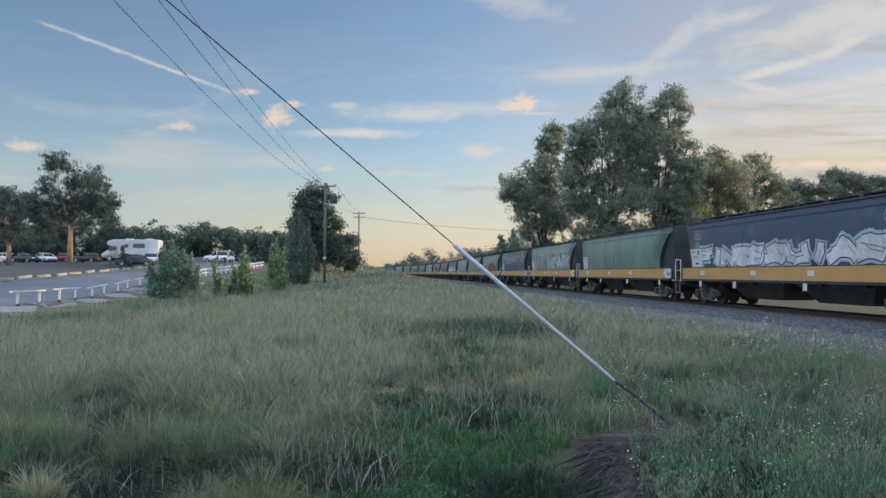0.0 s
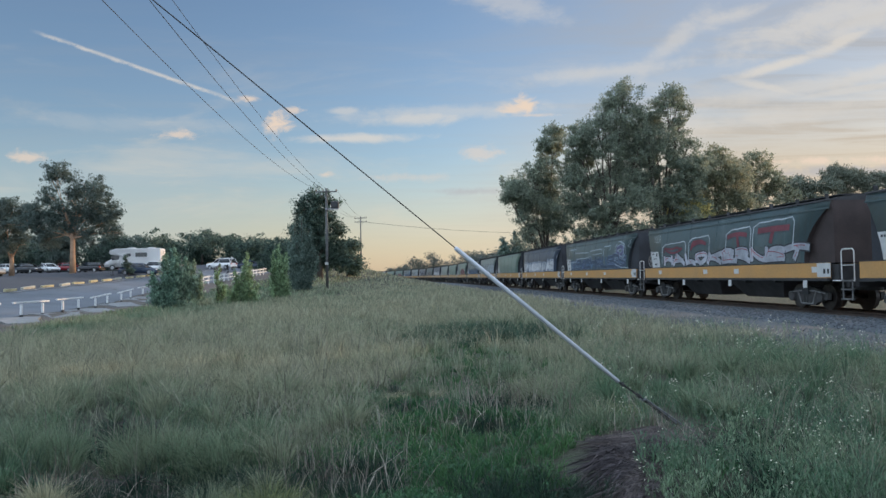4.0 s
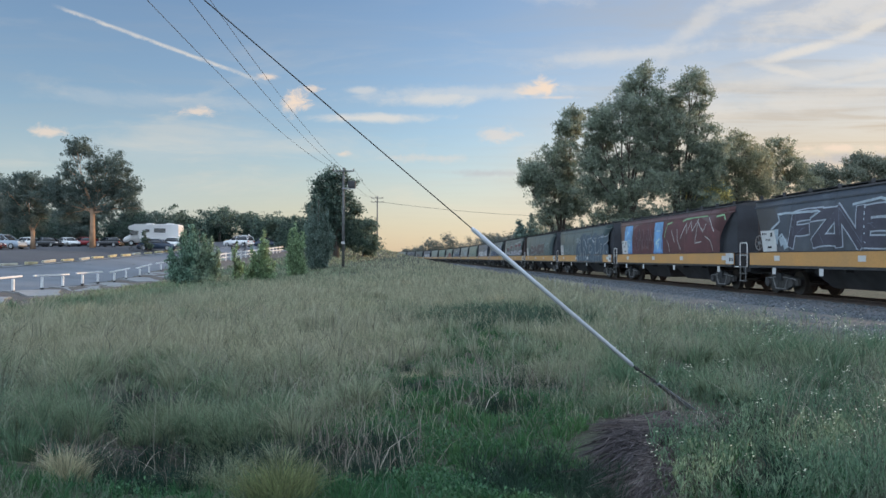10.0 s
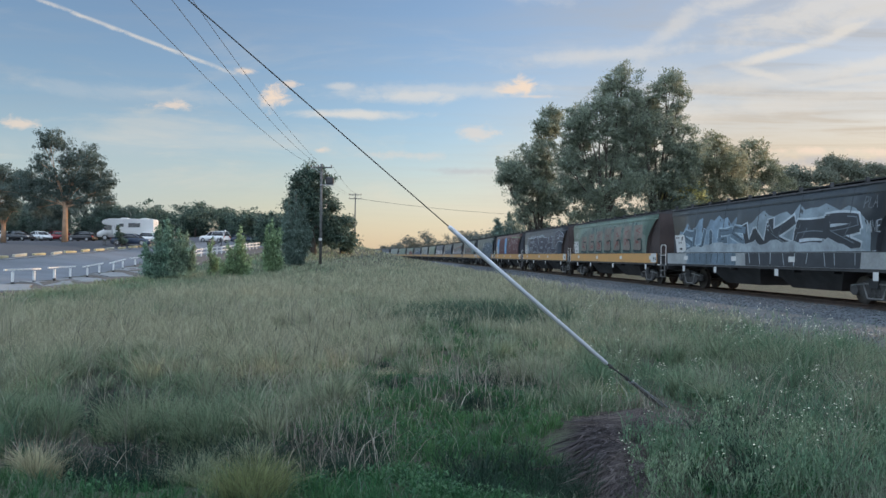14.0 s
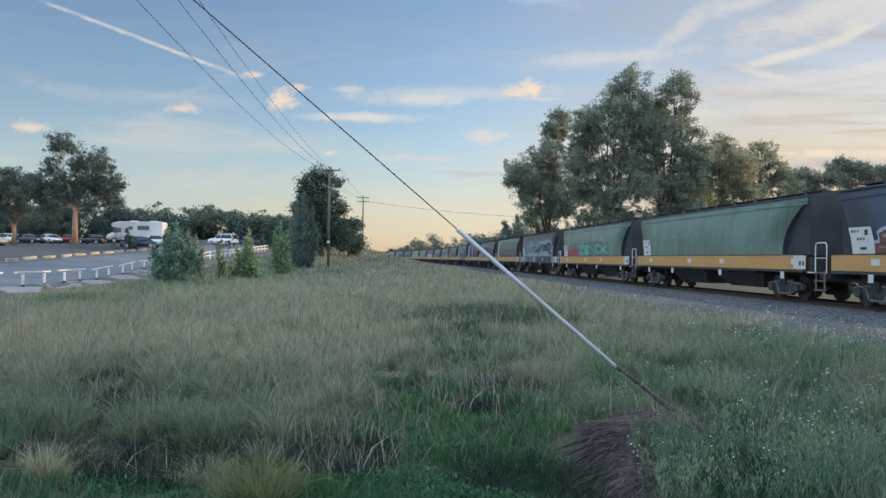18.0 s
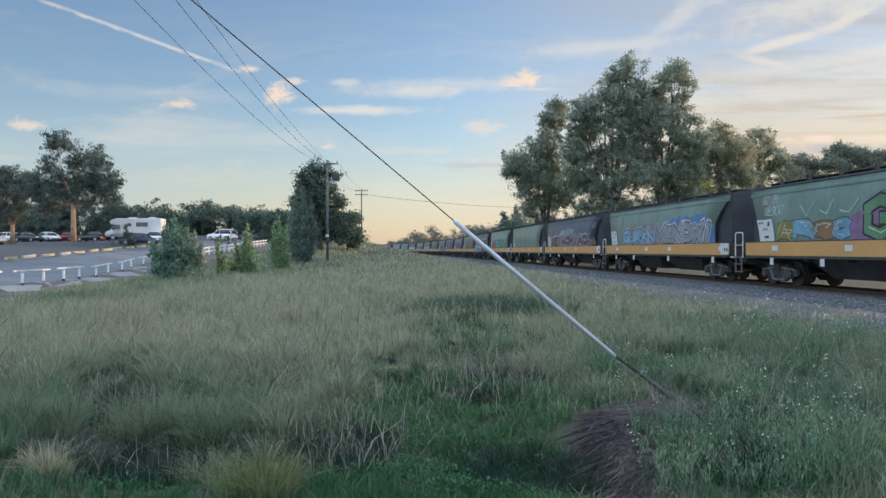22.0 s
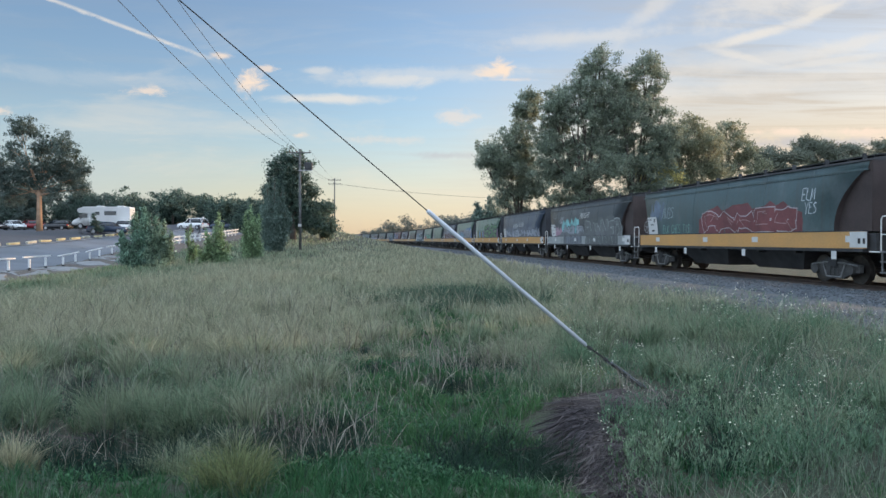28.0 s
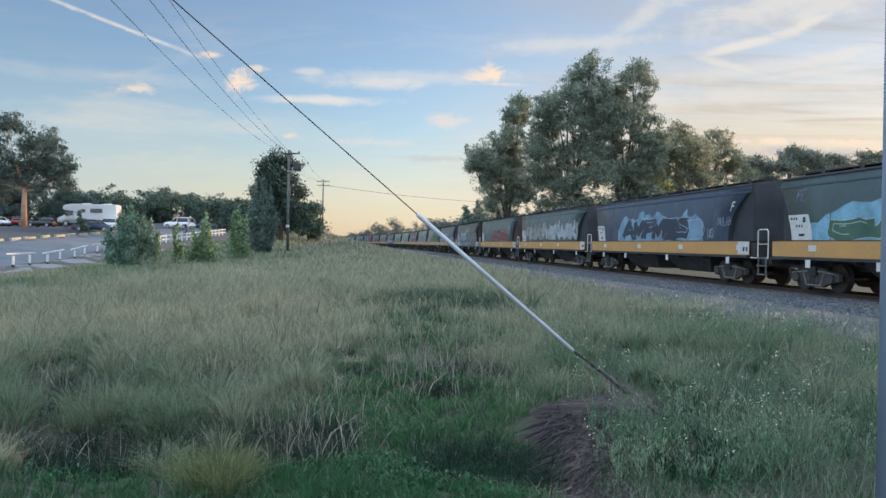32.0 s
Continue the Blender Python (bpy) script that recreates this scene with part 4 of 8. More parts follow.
def mural(rng, x0, x1, z0, z1, text, fill, edge, inner, parent, angular=False, cloud=None, label="", halo=None, spiky=.12, rim=.11, fatness=1.0, wild=1.0, shine=.5, hatch=1):
    """One painted piece on the side sheet: an optional cloud behind, then fat outlined strokes, letter by letter."""
    if cloud:
        cloud_patch(rng, x0 - .3, x1 + .3, z0, z1 + .12, cloud, parent, spiky)
    n = len(text)
    w = (x1 - x0) / n
    hh = z1 - z0
    fat = fatness * (min(.34, w * .27, hh * .27) if not angular else min(.28, w * .23, hh * .23))
    for k, ch in enumerate(text):
        if ch == " ":
            continue
        lx, kx = x1 - w * (k + 1), w * rng.uniform(.98, 1.12)
        zt, zb = z1 - rng.uniform(.0, .14) * hh, z0 + rng.uniform(.0, .06) * hh
        lean = rng.uniform(-.08, .16) * hh
        bm = bmesh.new()
        sets = []
        for stroke in GLYPHS[ch]:
            pts = []
            for a, b in stroke:
                a, b = a + wild * rng.uniform(-.09, .09), b + wild * rng.uniform(-.05, .05)
                pts.append((lx + kx * (1 - a) - lean * (b - .5), min(max(zb + fat * .5 + (zt - zb - fat) * b, z0 + fat * .45), 3.52 - fat * .5)))
            if angular and rng.random() < .45:
                (xa, za), (xb, zb_) = pts[-2], pts[-1]
                pts.append((xb + (xb - xa) * .25, min(max(zb_ + rng.uniform(-.05, .25) * hh * .3, z0 + .05), 3.5)))
            fine_pts = []
            for (xa, za), (xb, zc) in zip(pts[:-1], pts[1:]):
                steps_n = max(2, int(math.hypot(xb - xa, zc - za) / .22))
                bow = rng.uniform(-.04, .04) if angular else rng.uniform(-.10, .10)
                for q in range(steps_n):
                    t = q / steps_n
                    s4 = 4 * t * (1 - t) * bow
                    fine_pts.append((xa + (xb - xa) * t + (zc - za) * s4, za + (zc - za) * t - (xb - xa) * s4))
            fine_pts.append(pts[-1])
            sets.append(fine_pts)
        base_lift = .009 + .0022 * (k % 3)
        for extra, lift, slot in (((.30, -.002, 3),) if halo else ()) + ((rim, 0, 1), (0, .005, 0)):
            before = len(bm.faces)
            for fp in sets:
                ribbon(bm, fp, fat + extra, base_lift + lift)
            bm.faces.ensure_lookup_table()
            for f in bm.faces[before:]:
                f.material_index = slot
        before = len(bm.faces)
        for fp in sets:
            if hatch and len(fp) > 4:
                for _ in range(hatch):
                    q = rng.randrange(1, len(fp) - 1)
                    (xa, za), a = fp[q], rng.uniform(-.9, .9)
                    ribbon(bm, [(xa - fat * .45, min(max(za - fat * a, z0), 3.5)), (xa + fat * .45, min(max(za + fat * a, z0), 3.5))], .025, base_lift + .009)
            if rng.random() > shine:
                continue
            m = max(2, int(len(fp) * rng.uniform(.35, .8)))
            q = rng.randrange(0, max(1, len(fp) - m))
            ribbon(bm, [(a - fat * .18, b + fat * .18) for a, b in fp[q:q + m]], .03, base_lift + .010)
        bm.faces.ensure_lookup_table()
        for f in bm.faces[before:]:
            f.material_index = 2
        me = finish(bm, "painted_letter", fill)
        me.materials.append(edge)
        me.materials.append(inner)
        if halo:
            me.materials.append(halo)
        part("painted_letter", me, None, parent, label)


def outline(w, ink, width, *loops):
    """Painted outlines through (x, z) points, in a hand-held wobble."""
    rng = random.Random(len(loops) * 7 + int(loops[0][0][0] * 100))
    for pts in loops:
        out = []
        for (xa, za), (xb, zb) in zip(pts[:-1], pts[1:]):
            m = max(2, int(math.hypot(xb - xa, zb - za) / .25))
            out += [(xa + (xb - xa) * q / m + rng.uniform(-.015, .015), za + (zb - za) * q / m + rng.uniform(-.02, .02)) for q in range(m)]
        bm = bmesh.new()
        line(bm, out + [pts[-1]], width, .018)
        part("painted_outline", bm, ink, w)


def tag_line(rng, text, x, z, h, ink, parent, width=.04, gap=.62):
    """A quick sprayed tag: joined thin letters, read from the leading end."""
    for k, ch in enumerate(text):
        if ch == " ":
            continue
        for stroke in GLYPHS[ch]:
            bm = bmesh.new()
            pts = [(x - h * gap * (k + a * .9 + .15 * b) + rng.uniform(-.03, .03) * h, z + h * b + rng.uniform(-.06, .06) * h) for a, b in stroke]
            line(bm, pts, width, .017)
            part("spray_tag", bm, ink, parent)


def slab(rng, x0, x1, z0, z1, fill, edge, ink, parent):
    """A filled upright patch with a shaded edge and a scribble."""
    zs = np.linspace(z0, z1, 8)
    l = [x0 + rng.uniform(-.06, .06) + .06 * math.sin(i) for i in range(8)]
    r = [x1 + rng.uniform(-.05, .05) for i in range(8)]
    bm = bmesh.new()
    v = [(bm.verts.new((a, side_y(z) + .010, z)), bm.verts.new((b, side_y(z) + .010, z))) for a, b, z in zip(l, r, zs)]
    for p, q in zip(v[:-1], v[1:]):
        bm.faces.new((p[0], p[1], q[1], q[0]))
    for lift, slot, pts, w in ((.014, 1, [(l[3], zs[3]), (l[0], zs[0]), ((l[0] + r[0]) / 2, z0 - .03), (r[0], zs[0] + .03)], .15), (.018, 2, [(x0 + (x1 - x0) * rng.uniform(.2, .8), z0 + (z1 - z0) * rng.uniform(.12, .5)) for _ in range(7)], .07),
                               (.016, 2, [(x0 + (x1 - x0) * rng.uniform(.2, .8), z0 + (z1 - z0) * rng.uniform(.55, .9)) for _ in range(4)], .05)):
        k = len(bm.faces)
        ribbon(bm, pts, w, lift)
        bm.faces.ensure_lookup_table()
        for f in bm.faces[k:]:
            f.material_index = slot
    me = finish(bm, "painted_patch", fill)
    me.materials.append(edge)
    me.materials.append(ink)
    part("painted_patch", me, None, parent)


def smears(rng, x0, x1, z0, z1, n, inks, parent):
    """Broad upright runs of thrown paint."""
    for ink in inks:
        for k in range(n):
            bm = bmesh.new()
            x, zt = rng.uniform(x0, x1), rng.uniform(z0 + .4 * (z1 - z0), z1)
            zb = z0 + rng.uniform(0, .3) * (z1 - z0)
            lean = rng.uniform(-.3, .3)
            line(bm, [(x + lean * t, zb + (zt - zb) * t) for t in np.linspace(0, 1, 6)], rng.uniform(.06, .34), .005 + .001 * rng.random() + .002 * inks.index(ink))
            part("paint_smear", bm, ink, parent)


GREEN, DGREEN, NAVY, BLUE, MAROON, GREY, PALE = (0.172, 0.258, 0.215), (0.078, 0.122, 0.128), (0.050, 0.076, 0.122), (0.056, 0.082, 0.128), (0.165, 0.078, 0.082), (0.108, 0.122, 0.136), (0.26, 0.31, 0.29)
SLATE, COAL = (0.072, 0.086, 0.112), (0.052, 0.064, 0.076)


def wagon(k, base, ends="black_end", sill="yellow", style=None, label=""):
    rng = random.Random(100 + k)
    w = thing("hopper_wagon", label, "freight wagon", "grain hopper wagons of the train")
    shell = cached("hopper_body" if ends == "black_end" else "hopper_body_brown", m_body, wagon_paint(base))
    if len(shell.materials) < 2:
        shell.materials.append(M[ends])
    body = part("hopper_body", shell, None, w)
    part("roof", cached("roof", m_roof, M["steel_dark"]), None, w)
    for rot in (0, math.pi):
        part("roof_walkway", cached("roof_walkway", m_walkway, M["steel_dark"]), None, w).rotation_euler = (0, 0, rot)
    for x in np.linspace(-7.2, 7.2, 10):
        part("roof_hatch", cached("roof_hatch", m_hatch, M["steel_dark"]), None, w).location = (x, 0, 0)
    part("eave_strip", cached("eave_strip", m_lugs, M["steel_dark"]), None, w)
    if ends == "brown_end":
        part("brake_wheel", cached("brake_wheel", m_brake_wheel, M["truss"]), None, w, "pale spoked hand brake wheel")
    part("weld_ribs", cached("weld_ribs", m_seams, wagon_paint(base)), None, body)
    part("side_sill", cached("side_sill", m_sill, M[sill]), None, w, "weathered yellow side sill" if sill == "yellow" else "side sill painted over silver")
    part("side_sill", cached("side_sill_far", m_sill_far, M["yellow"]), None, w)
    part("sill_flange", cached("sill_flange", m_lip, M["steel_dark"]), None, w)
    part("underframe", cached("underframe", m_frame, M["steel_dark"]), None, w)
    for x in (-2.6, 2.6):
        c = part("discharge_chute", cached("discharge_chute", m_chute, M["steel_dark"]), None, w)
        c.location = (x, 0, 0)
    for e in (1, -1):
        rot = 0 if e > 0 else math.pi
        for nm, mk, mt, yy in (("end_beam", m_beam, ends, 0), ("end_sheet", m_end, ends, 0), ("side_cheek", m_cheek if e > 0 else m_cheek_rear, ends, 1.25), ("side_cheek", m_cheek if e > 0 else m_cheek_rear, ends, -1.25)):
            o = part(nm, cached(nm + ("_rear" if mk is m_cheek_rear else ""), mk, M[mt]), None, w)
            o.location, o.rotation_euler = (0, yy, 0), (0, 0, rot)
        for nm, mk, mt, lx in (("end_platform", m_platform, "steel_dark", HALF + .02), ("coupler", m_coupler, "bogie", HALF), ("brake_hose", m_hose, "black_trim", HALF)):
            o = part(nm, cached(nm, mk, M[mt]), None, w)
            o.location, o.rotation_euler = (e * lx, 0, 0), (0, 0, rot)
    for nm, mk, mt, xs in (("grab_loop", m_handrail, "white_rail", (-HALF - .62,)), ("step_ladder", m_ladder, "ladder", (-HALF - .62,))):
        for x in xs:
            o = part(nm, cached(nm, mk, M[mt]), None, w)
            o.location = (x, 0, 0)
    for x, z in ((-7.6 + rng.uniform(-.2, .2), 1.44), (-2.4 + rng.uniform(-.6, .6), 1.43), (1.5 + rng.uniform(-.5, .5), 1.43), (6.4, 1.44)):
        o = part("placard", cached("placard", m_placard, M["placard"]), None, w)
        o.location = (x, 0, z)
    for x in (-6.9, -1.6 + rng.uniform(-.3, .3), 3.4, 6.6):
        o = part("route_tag", cached("route_tag", m_tag, M["placard"]), None, w)
        o.location = (x, .2, .93)
    sp = part("sill_panel", cached("sill_panel", m_sill_panel, M["placard"]), None, w, "white marker panel on the sill end")
    for i, q in enumerate(((.62, .50), (.40, .30))):
        part("stencil_bar", cached("sill_bar_%d" % i, lambda bm, q=q: box(bm, -HALF + q[1], -HALF + q[0], 1.497, 1.5, 1.30, 1.46), M["ink"]), None, sp)
    pn = part("number_panel", cached("number_panel", m_panel, M["placard"]), None, w, "white stencilled number panel")
    for i, q in enumerate(PANEL_BARS):
        part("stencil_bar", cached("stencil_bar_%d" % i, lambda bm, q=q: m_panel_bar(bm, *q), M["ink"]), None, pn)
    for x in (-6.3, 6.9):
        b = part("bogie", cached("bogie", m_bolster, M["steel_dark"]), None, w)
        b.location = (x, 0, 0)
        for rot in (0, math.pi):
            for nm, mk, mt, xs in (("side_frame", m_sideframe, "bogie", (0,)), ("spring_nest", m_springs, "bogie", (0,)), ("truss_bar", m_arch, "truss", (0,)),
                                   ("wheel", m_wheel, "wheel", (-.87, .87)), ("axle_box", m_axlebox, "bogie", (-.87, .87))):
                for dx in xs:
                    o = part(nm, cached(nm, mk, M[mt]), None, b)
                    o.location, o.rotation_euler = (dx, 0, 0), (0, 0, rot)
        for dx in (-.87, .87):
            o = part("axle", cached("axle", m_axle, M["wheel"]), None, b)
            o.location = (dx, 0, 0)
    if style:
        style(rng, w)
    return w

# ---- the train: wagon 1 is the one whose rear coupling passes s = 0 at 13 s; higher numbers run ahead ----
PITCH, SPEED = 18.45, 10.62
SURGE_T, SURGE = (0, 3, 6, 9, 12, 18, 24, 26.5, 29, 32), (.35, .25, .05, -.05, .5, .6, .65, .4, .05, .1)     # small changes of pace


def dull(col):
    """Spray paint gone chalky and uneven."""
    if max(col) > .27:
        col = tuple(min(.74, c * 1.38) for c in col)
    return paint(col, 0.6, 0.36, 1.7)


def sill_piece(rng, w, x0, x1, fill, ink, n):
    """The foot of a mural that runs down over the sill: a painted plate with upright letter edges."""
    bm = bmesh.new()
    edge = [(x0 + rng.uniform(-.1, .1), SILL0 + .01), (x0 + rng.uniform(-.1, .1), SILL1 - .01), (x1 + rng.uniform(-.1, .1), SILL1 - .01), (x1 + rng.uniform(-.1, .1), SILL0 + .01)]
    front, rear = [bm.verts.new((x, 1.4955, z)) for x, z in edge], [bm.verts.new((x, 1.485, z)) for x, z in edge]
    bm.faces.new(front)
    for i in range(4):
        bm.faces.new((front[i], rear[i], rear[(i + 1) % 4], front[(i + 1) % 4]))
    bmesh.ops.recalc_face_normals(bm, faces=bm.faces)
    p = part("painted_patch", bm, fill, w, "foot of a mural over the sill")
    for k in range(n):
        x = x0 + (x1 - x0) * (k + .5 + rng.uniform(-.2, .2)) / n
        dx, ww = rng.uniform(-.12, .12), rng.uniform(.025, .05)
        z = SILL0 + rng.uniform(.02, .12)
        bm = bmesh.new()
        for y in (1.4985, 1.5010):
            bm.faces.new([bm.verts.new(q) for q in ((x, y, SILL1 - .02), (x + ww, y, SILL1 - .02), (x + dx + ww, y, z), (x + dx, y, z))])
        part("spray_tag", bm, ink, p)


def st_silver(rng, w):
    mural(rng, 1.2, 6.7, 1.72, 2.62, "FINES", dull((0.56, 0.60, 0.66)), dull((0.05, 0.07, 0.11)), dull((0.10, 0.12, 0.16)), w, label="silver outlined letter shapes", fatness=1.45, rim=.09, halo=dull((0.36, 0.40, 0.46)), shine=.8)
    mural(rng, -5.9, .9, 1.72, 2.70, "SUIAS", dull((0.56, 0.60, 0.66)), dull((0.05, 0.07, 0.11)), dull((0.10, 0.12, 0.16)), w, label="silver outlined letter shapes", fatness=1.45, rim=.09, halo=dull((0.36, 0.40, 0.46)), shine=.8)
    tag_line(rng, "YBS", 7.5, 3.0, .42, dull((.34, .38, .42)), w)
    tag_line(rng, "NR", 7.3, 2.5, .35, dull((.34, .38, .42)), w)
    tag_line(rng, "ORE", -5.6, 3.05, .34, dull((.20, .24, .30)), w)
    word(w, "F", -7.0, 2.75, .5, M["placard"])


def st_whiteblue(rng, w):
    smears(rng, -6.4, 6.6, 1.72, 2.55, 40, [dull((0.07, 0.11, 0.22)), dull((0.10, 0.12, 0.25)), dull((0.10, 0.18, 0.27))], w)
    mural(rng, -6.6, 6.0, 1.75, 2.65, "NEWSHALERS", dull((0.075, 0.105, 0.165)), dull((0.20, 0.28, 0.38)), dull((0.30, 0.38, 0.46)), w, True, rim=.05)
    ink = dull((0.40, 0.46, 0.50))
    outline(w, ink, .055, [(7.0, 2.75), (7.1, 3.3), (5.2, 3.3), (5.15, 3.0), (1.6, 2.95), (1.55, 2.6), (4.8, 2.55), (4.9, 2.3), (6.9, 2.3)], [(1.2, 2.6), (1.2, 3.05), (-1.6, 3.1), (-1.7, 2.8), (.6, 2.75)],
            [(-2.0, 2.6), (-2.05, 3.2), (-3.4, 3.25), (-3.4, 2.95)], [(-4.6, 2.3), (-4.4, 3.1), (-5.2, 3.45), (-6.2, 3.2), (-6.5, 2.7), (-6.0, 2.35), (-5.2, 2.6)], [(-4.4, 2.0), (-5.6, 1.8), (-6.9, 1.75)])
    mural(rng, -6.2, -4.6, 2.45, 3.3, "O", dull((0.13, 0.13, 0.24)), dull((0.36, 0.41, 0.48)), ink, w)
    tag_line(rng, "OS", -6.9, 3.0, .45, ink, w)
    tag_line(rng, "WRLI", 6.6, 1.85, .35, ink, w, .03)


def st_redsilver(rng, w):
    sil, red = dull((0.36, 0.375, 0.41)), dull((0.24, 0.060, 0.075))
    cloud_patch(rng, -6.6, 6.3, 1.72, 2.35, dull((0.13, 0.16, 0.16)), w)
    for x0, x1, zt in ((6.2, 3.2, 2.9), (2.9, .6, 3.05), (-.9, -3.1, 3.2), (-3.2, -6.2, 3.35)):
        outline(w, dull((0.46, 0.50, 0.52)), .05, [(x0, 1.9), (x0 - .1, zt - .15), (x0 - .5, zt), (x1 + .15, zt + .05), (x1, zt - .1), (x1 + .05, 2.2)])
        mural(rng, min(x0, x1) + .35, max(x0, x1) - .25, 2.42, zt - .12, "P" if x0 > 0 else "T", red, dull((0.10, 0.12, 0.13)), red, w, shine=0)
    mural(rng, -7.0, 6.0, 1.72, 2.42, "HALOKERNST", sil, dull((0.06, 0.065, 0.075)), dull((0.34, 0.07, 0.09)), w, fatness=1.25, shine=.8)
    tag_line(rng, "YUEA", 7.4, 3.05, .38, dull((.36, .42, .42)), w)


def st_oec(rng, w):
    mural(rng, -2.6, 4.9, 1.76, 2.86, "DAEZ", dull((0.170, 0.140, 0.135)), dull((0.34, 0.33, 0.32)), dull((0.24, 0.12, 0.12)), w, fatness=1.25, rim=.07)
    smears(rng, 4.6, 6.4, 1.75, 2.5, 6, [dull((0.15, 0.13, 0.12)), dull((0.10, 0.16, 0.18))], w)
    tag_line(rng, "COOKEY", -3.2, 2.5, .46, dull((0.30, 0.42, 0.42)), w, .035)
    outline(w, dull((0.24, 0.36, 0.36)), .035, [(-5.2, 2.5), (-6.6, 1.8)], [(-3.4, 2.25), (-4.6, 2.1), (-5.0, 2.3)])
    tag_line(rng, "EA", 6.9, 2.85, .36, dull((0.16, 0.22, 0.20)), w, .03)


def st_nol(rng, w):
    sill_piece(rng, w, -6.2, 1.7, dull((0.105, 0.150, 0.190)), dull((0.50, 0.56, 0.60)), 11)
    mural(rng, -7.3, 1.6, 1.2, 3.1, "INOUT", dull((0.092, 0.140, 0.180)), dull((0.56, 0.62, 0.66)), dull((0.11, 0.18, 0.26)), w, rim=.09, fatness=1.35, wild=.5, cloud=dull((0.085, 0.125, 0.17)))
    outline(w, dull((0.44, 0.5, 0.52)), .045, [(2.0, 2.75), (2.15, 3.05), (1.85, 2.9), (1.7, 3.12), (1.5, 2.9), (1.25, 3.1), (1.3, 2.75), (2.0, 2.75)], [(-6.5, 1.3), (-7.2, 1.35), (-7.4, 1.75), (-7.0, 1.95)])
    smears(rng, 2.2, 6.2, 1.74, 2.5, 12, [dull((0.17, 0.20, 0.19)), dull((0.22, 0.24, 0.23))], w)
    mural(rng, 2.4, 6.2, 1.76, 2.5, "SMAKE", dull((0.15, 0.19, 0.19)), dull((0.26, 0.30, 0.29)), dull((0.28, 0.30, 0.28)), w, True, rim=.04)


def st_redblue(rng, w):
    cloud_patch(rng, -6.9, 6.9, 1.72, 3.5, dull((0.150, 0.058, 0.062)), w, .06)
    mural(rng, 1.9, 5.4, 1.9, 3.2, "WNWN", dull((0.115, 0.050, 0.058)), dull((0.30, 0.22, 0.22)), dull((0.30, 0.22, 0.22)), w, True, rim=.035)
    for a, b in ((5.7, 7.2), (.45, 1.75)):
        slab(rng, a, b, 1.74, 3.5, dull((0.15, 0.31, 0.52)), dull((0.10, 0.20, 0.40)), dull((0.36, 0.50, 0.62)), w)
    ink = dull((0.50, 0.50, 0.48))
    outline(w, ink, .05, [(-.3, 2.4), (-.55, 2.2), (-.7, 1.8)], [(-.9, 2.95), (-1.4, 2.3)], [(-1.7, 3.0), (-1.8, 2.4), (-2.2, 1.9)], [(-2.2, 2.5), (-2.9, 3.25), (-3.0, 2.7), (-3.5, 3.35), (-3.7, 2.8), (-4.4, 3.4), (-4.1, 2.2), (-4.9, 2.25)],
            [(-4.4, 3.2), (-5.0, 2.75), (-5.3, 3.1)], [(-5.3, 2.5), (-5.9, 2.3), (-6.2, 1.8)], [(-5.6, 3.4), (-6.3, 2.7)])
    outline(w, dull((0.24, 0.40, 0.22)), .09, [(.1, 2.6), (-.2, 3.3), (-.9, 3.4)], [(-2.4, 3.4), (-3.4, 3.5), (-5.4, 3.5)], [(-6.4, 3.4), (-7.2, 3.45), (-7.4, 3.2)])


def st_zig(rng, w):
    mural(rng, -4.6, 5.4, 1.72, 3.3, "FZNERHL", dull((0.082, 0.080, 0.105)), dull((0.38, 0.42, 0.47)), dull((0.16, 0.17, 0.22)), w, True, rim=.10, fatness=1.35)
    mural(rng, -7.1, -4.7, 2.2, 3.5, "P", dull((0.085, 0.082, 0.105)), dull((0.40, 0.44, 0.48)), dull((0.40, 0.44, 0.48)), w, rim=.10, fatness=1.6)
    outline(w, dull((0.34, 0.40, 0.44)), .09, [(6.9, 2.6), (6.3, 2.9), (6.5, 3.2), (3.6, 3.15), (4.2, 2.9)], [(6.6, 2.0), (6.1, 2.4), (5.7, 1.9)], [(1.8, 3.25), (.4, 3.35), (-.4, 3.2)])
    smears(rng, 5.8, 6.9, 1.75, 2.6, 5, [dull((0.30, 0.36, 0.40))], w)


def st_faces(rng, w):
    teal, pale, ink = dull((0.085, 0.135, 0.125)), dull((0.250, 0.212, 0.180)), dull((0.24, 0.085, 0.08))
    cloud_patch(rng, -6.7, 6.6, 1.72, 3.45, dull((0.20, 0.245, 0.21)), w, .08)
    for i, x in enumerate((5.2, 3.4, 1.7, -.1, -1.9, -3.7, -5.5)):
        zt = 2.75 + .55 * min(1, (i + 1) / 4)
        slab(rng, x - .62, x + .66, 1.80, zt, pale, teal, ink, w)
        outline(w, dull((0.03, 0.05, 0.05)), .10, [(x + .1, 2.45), (x - .5, 2.5), (x - .66, 1.95), (x - .4, 1.80), (x + .62, 1.82)])
    smears(rng, -6.6, 6.0, 2.9, 3.5, 12, [teal, dull((0.14, 0.19, 0.17))], w)
    tag_line(rng, "WHS", 7.5, 2.75, .42, dull((.42, .46, .46)), w)


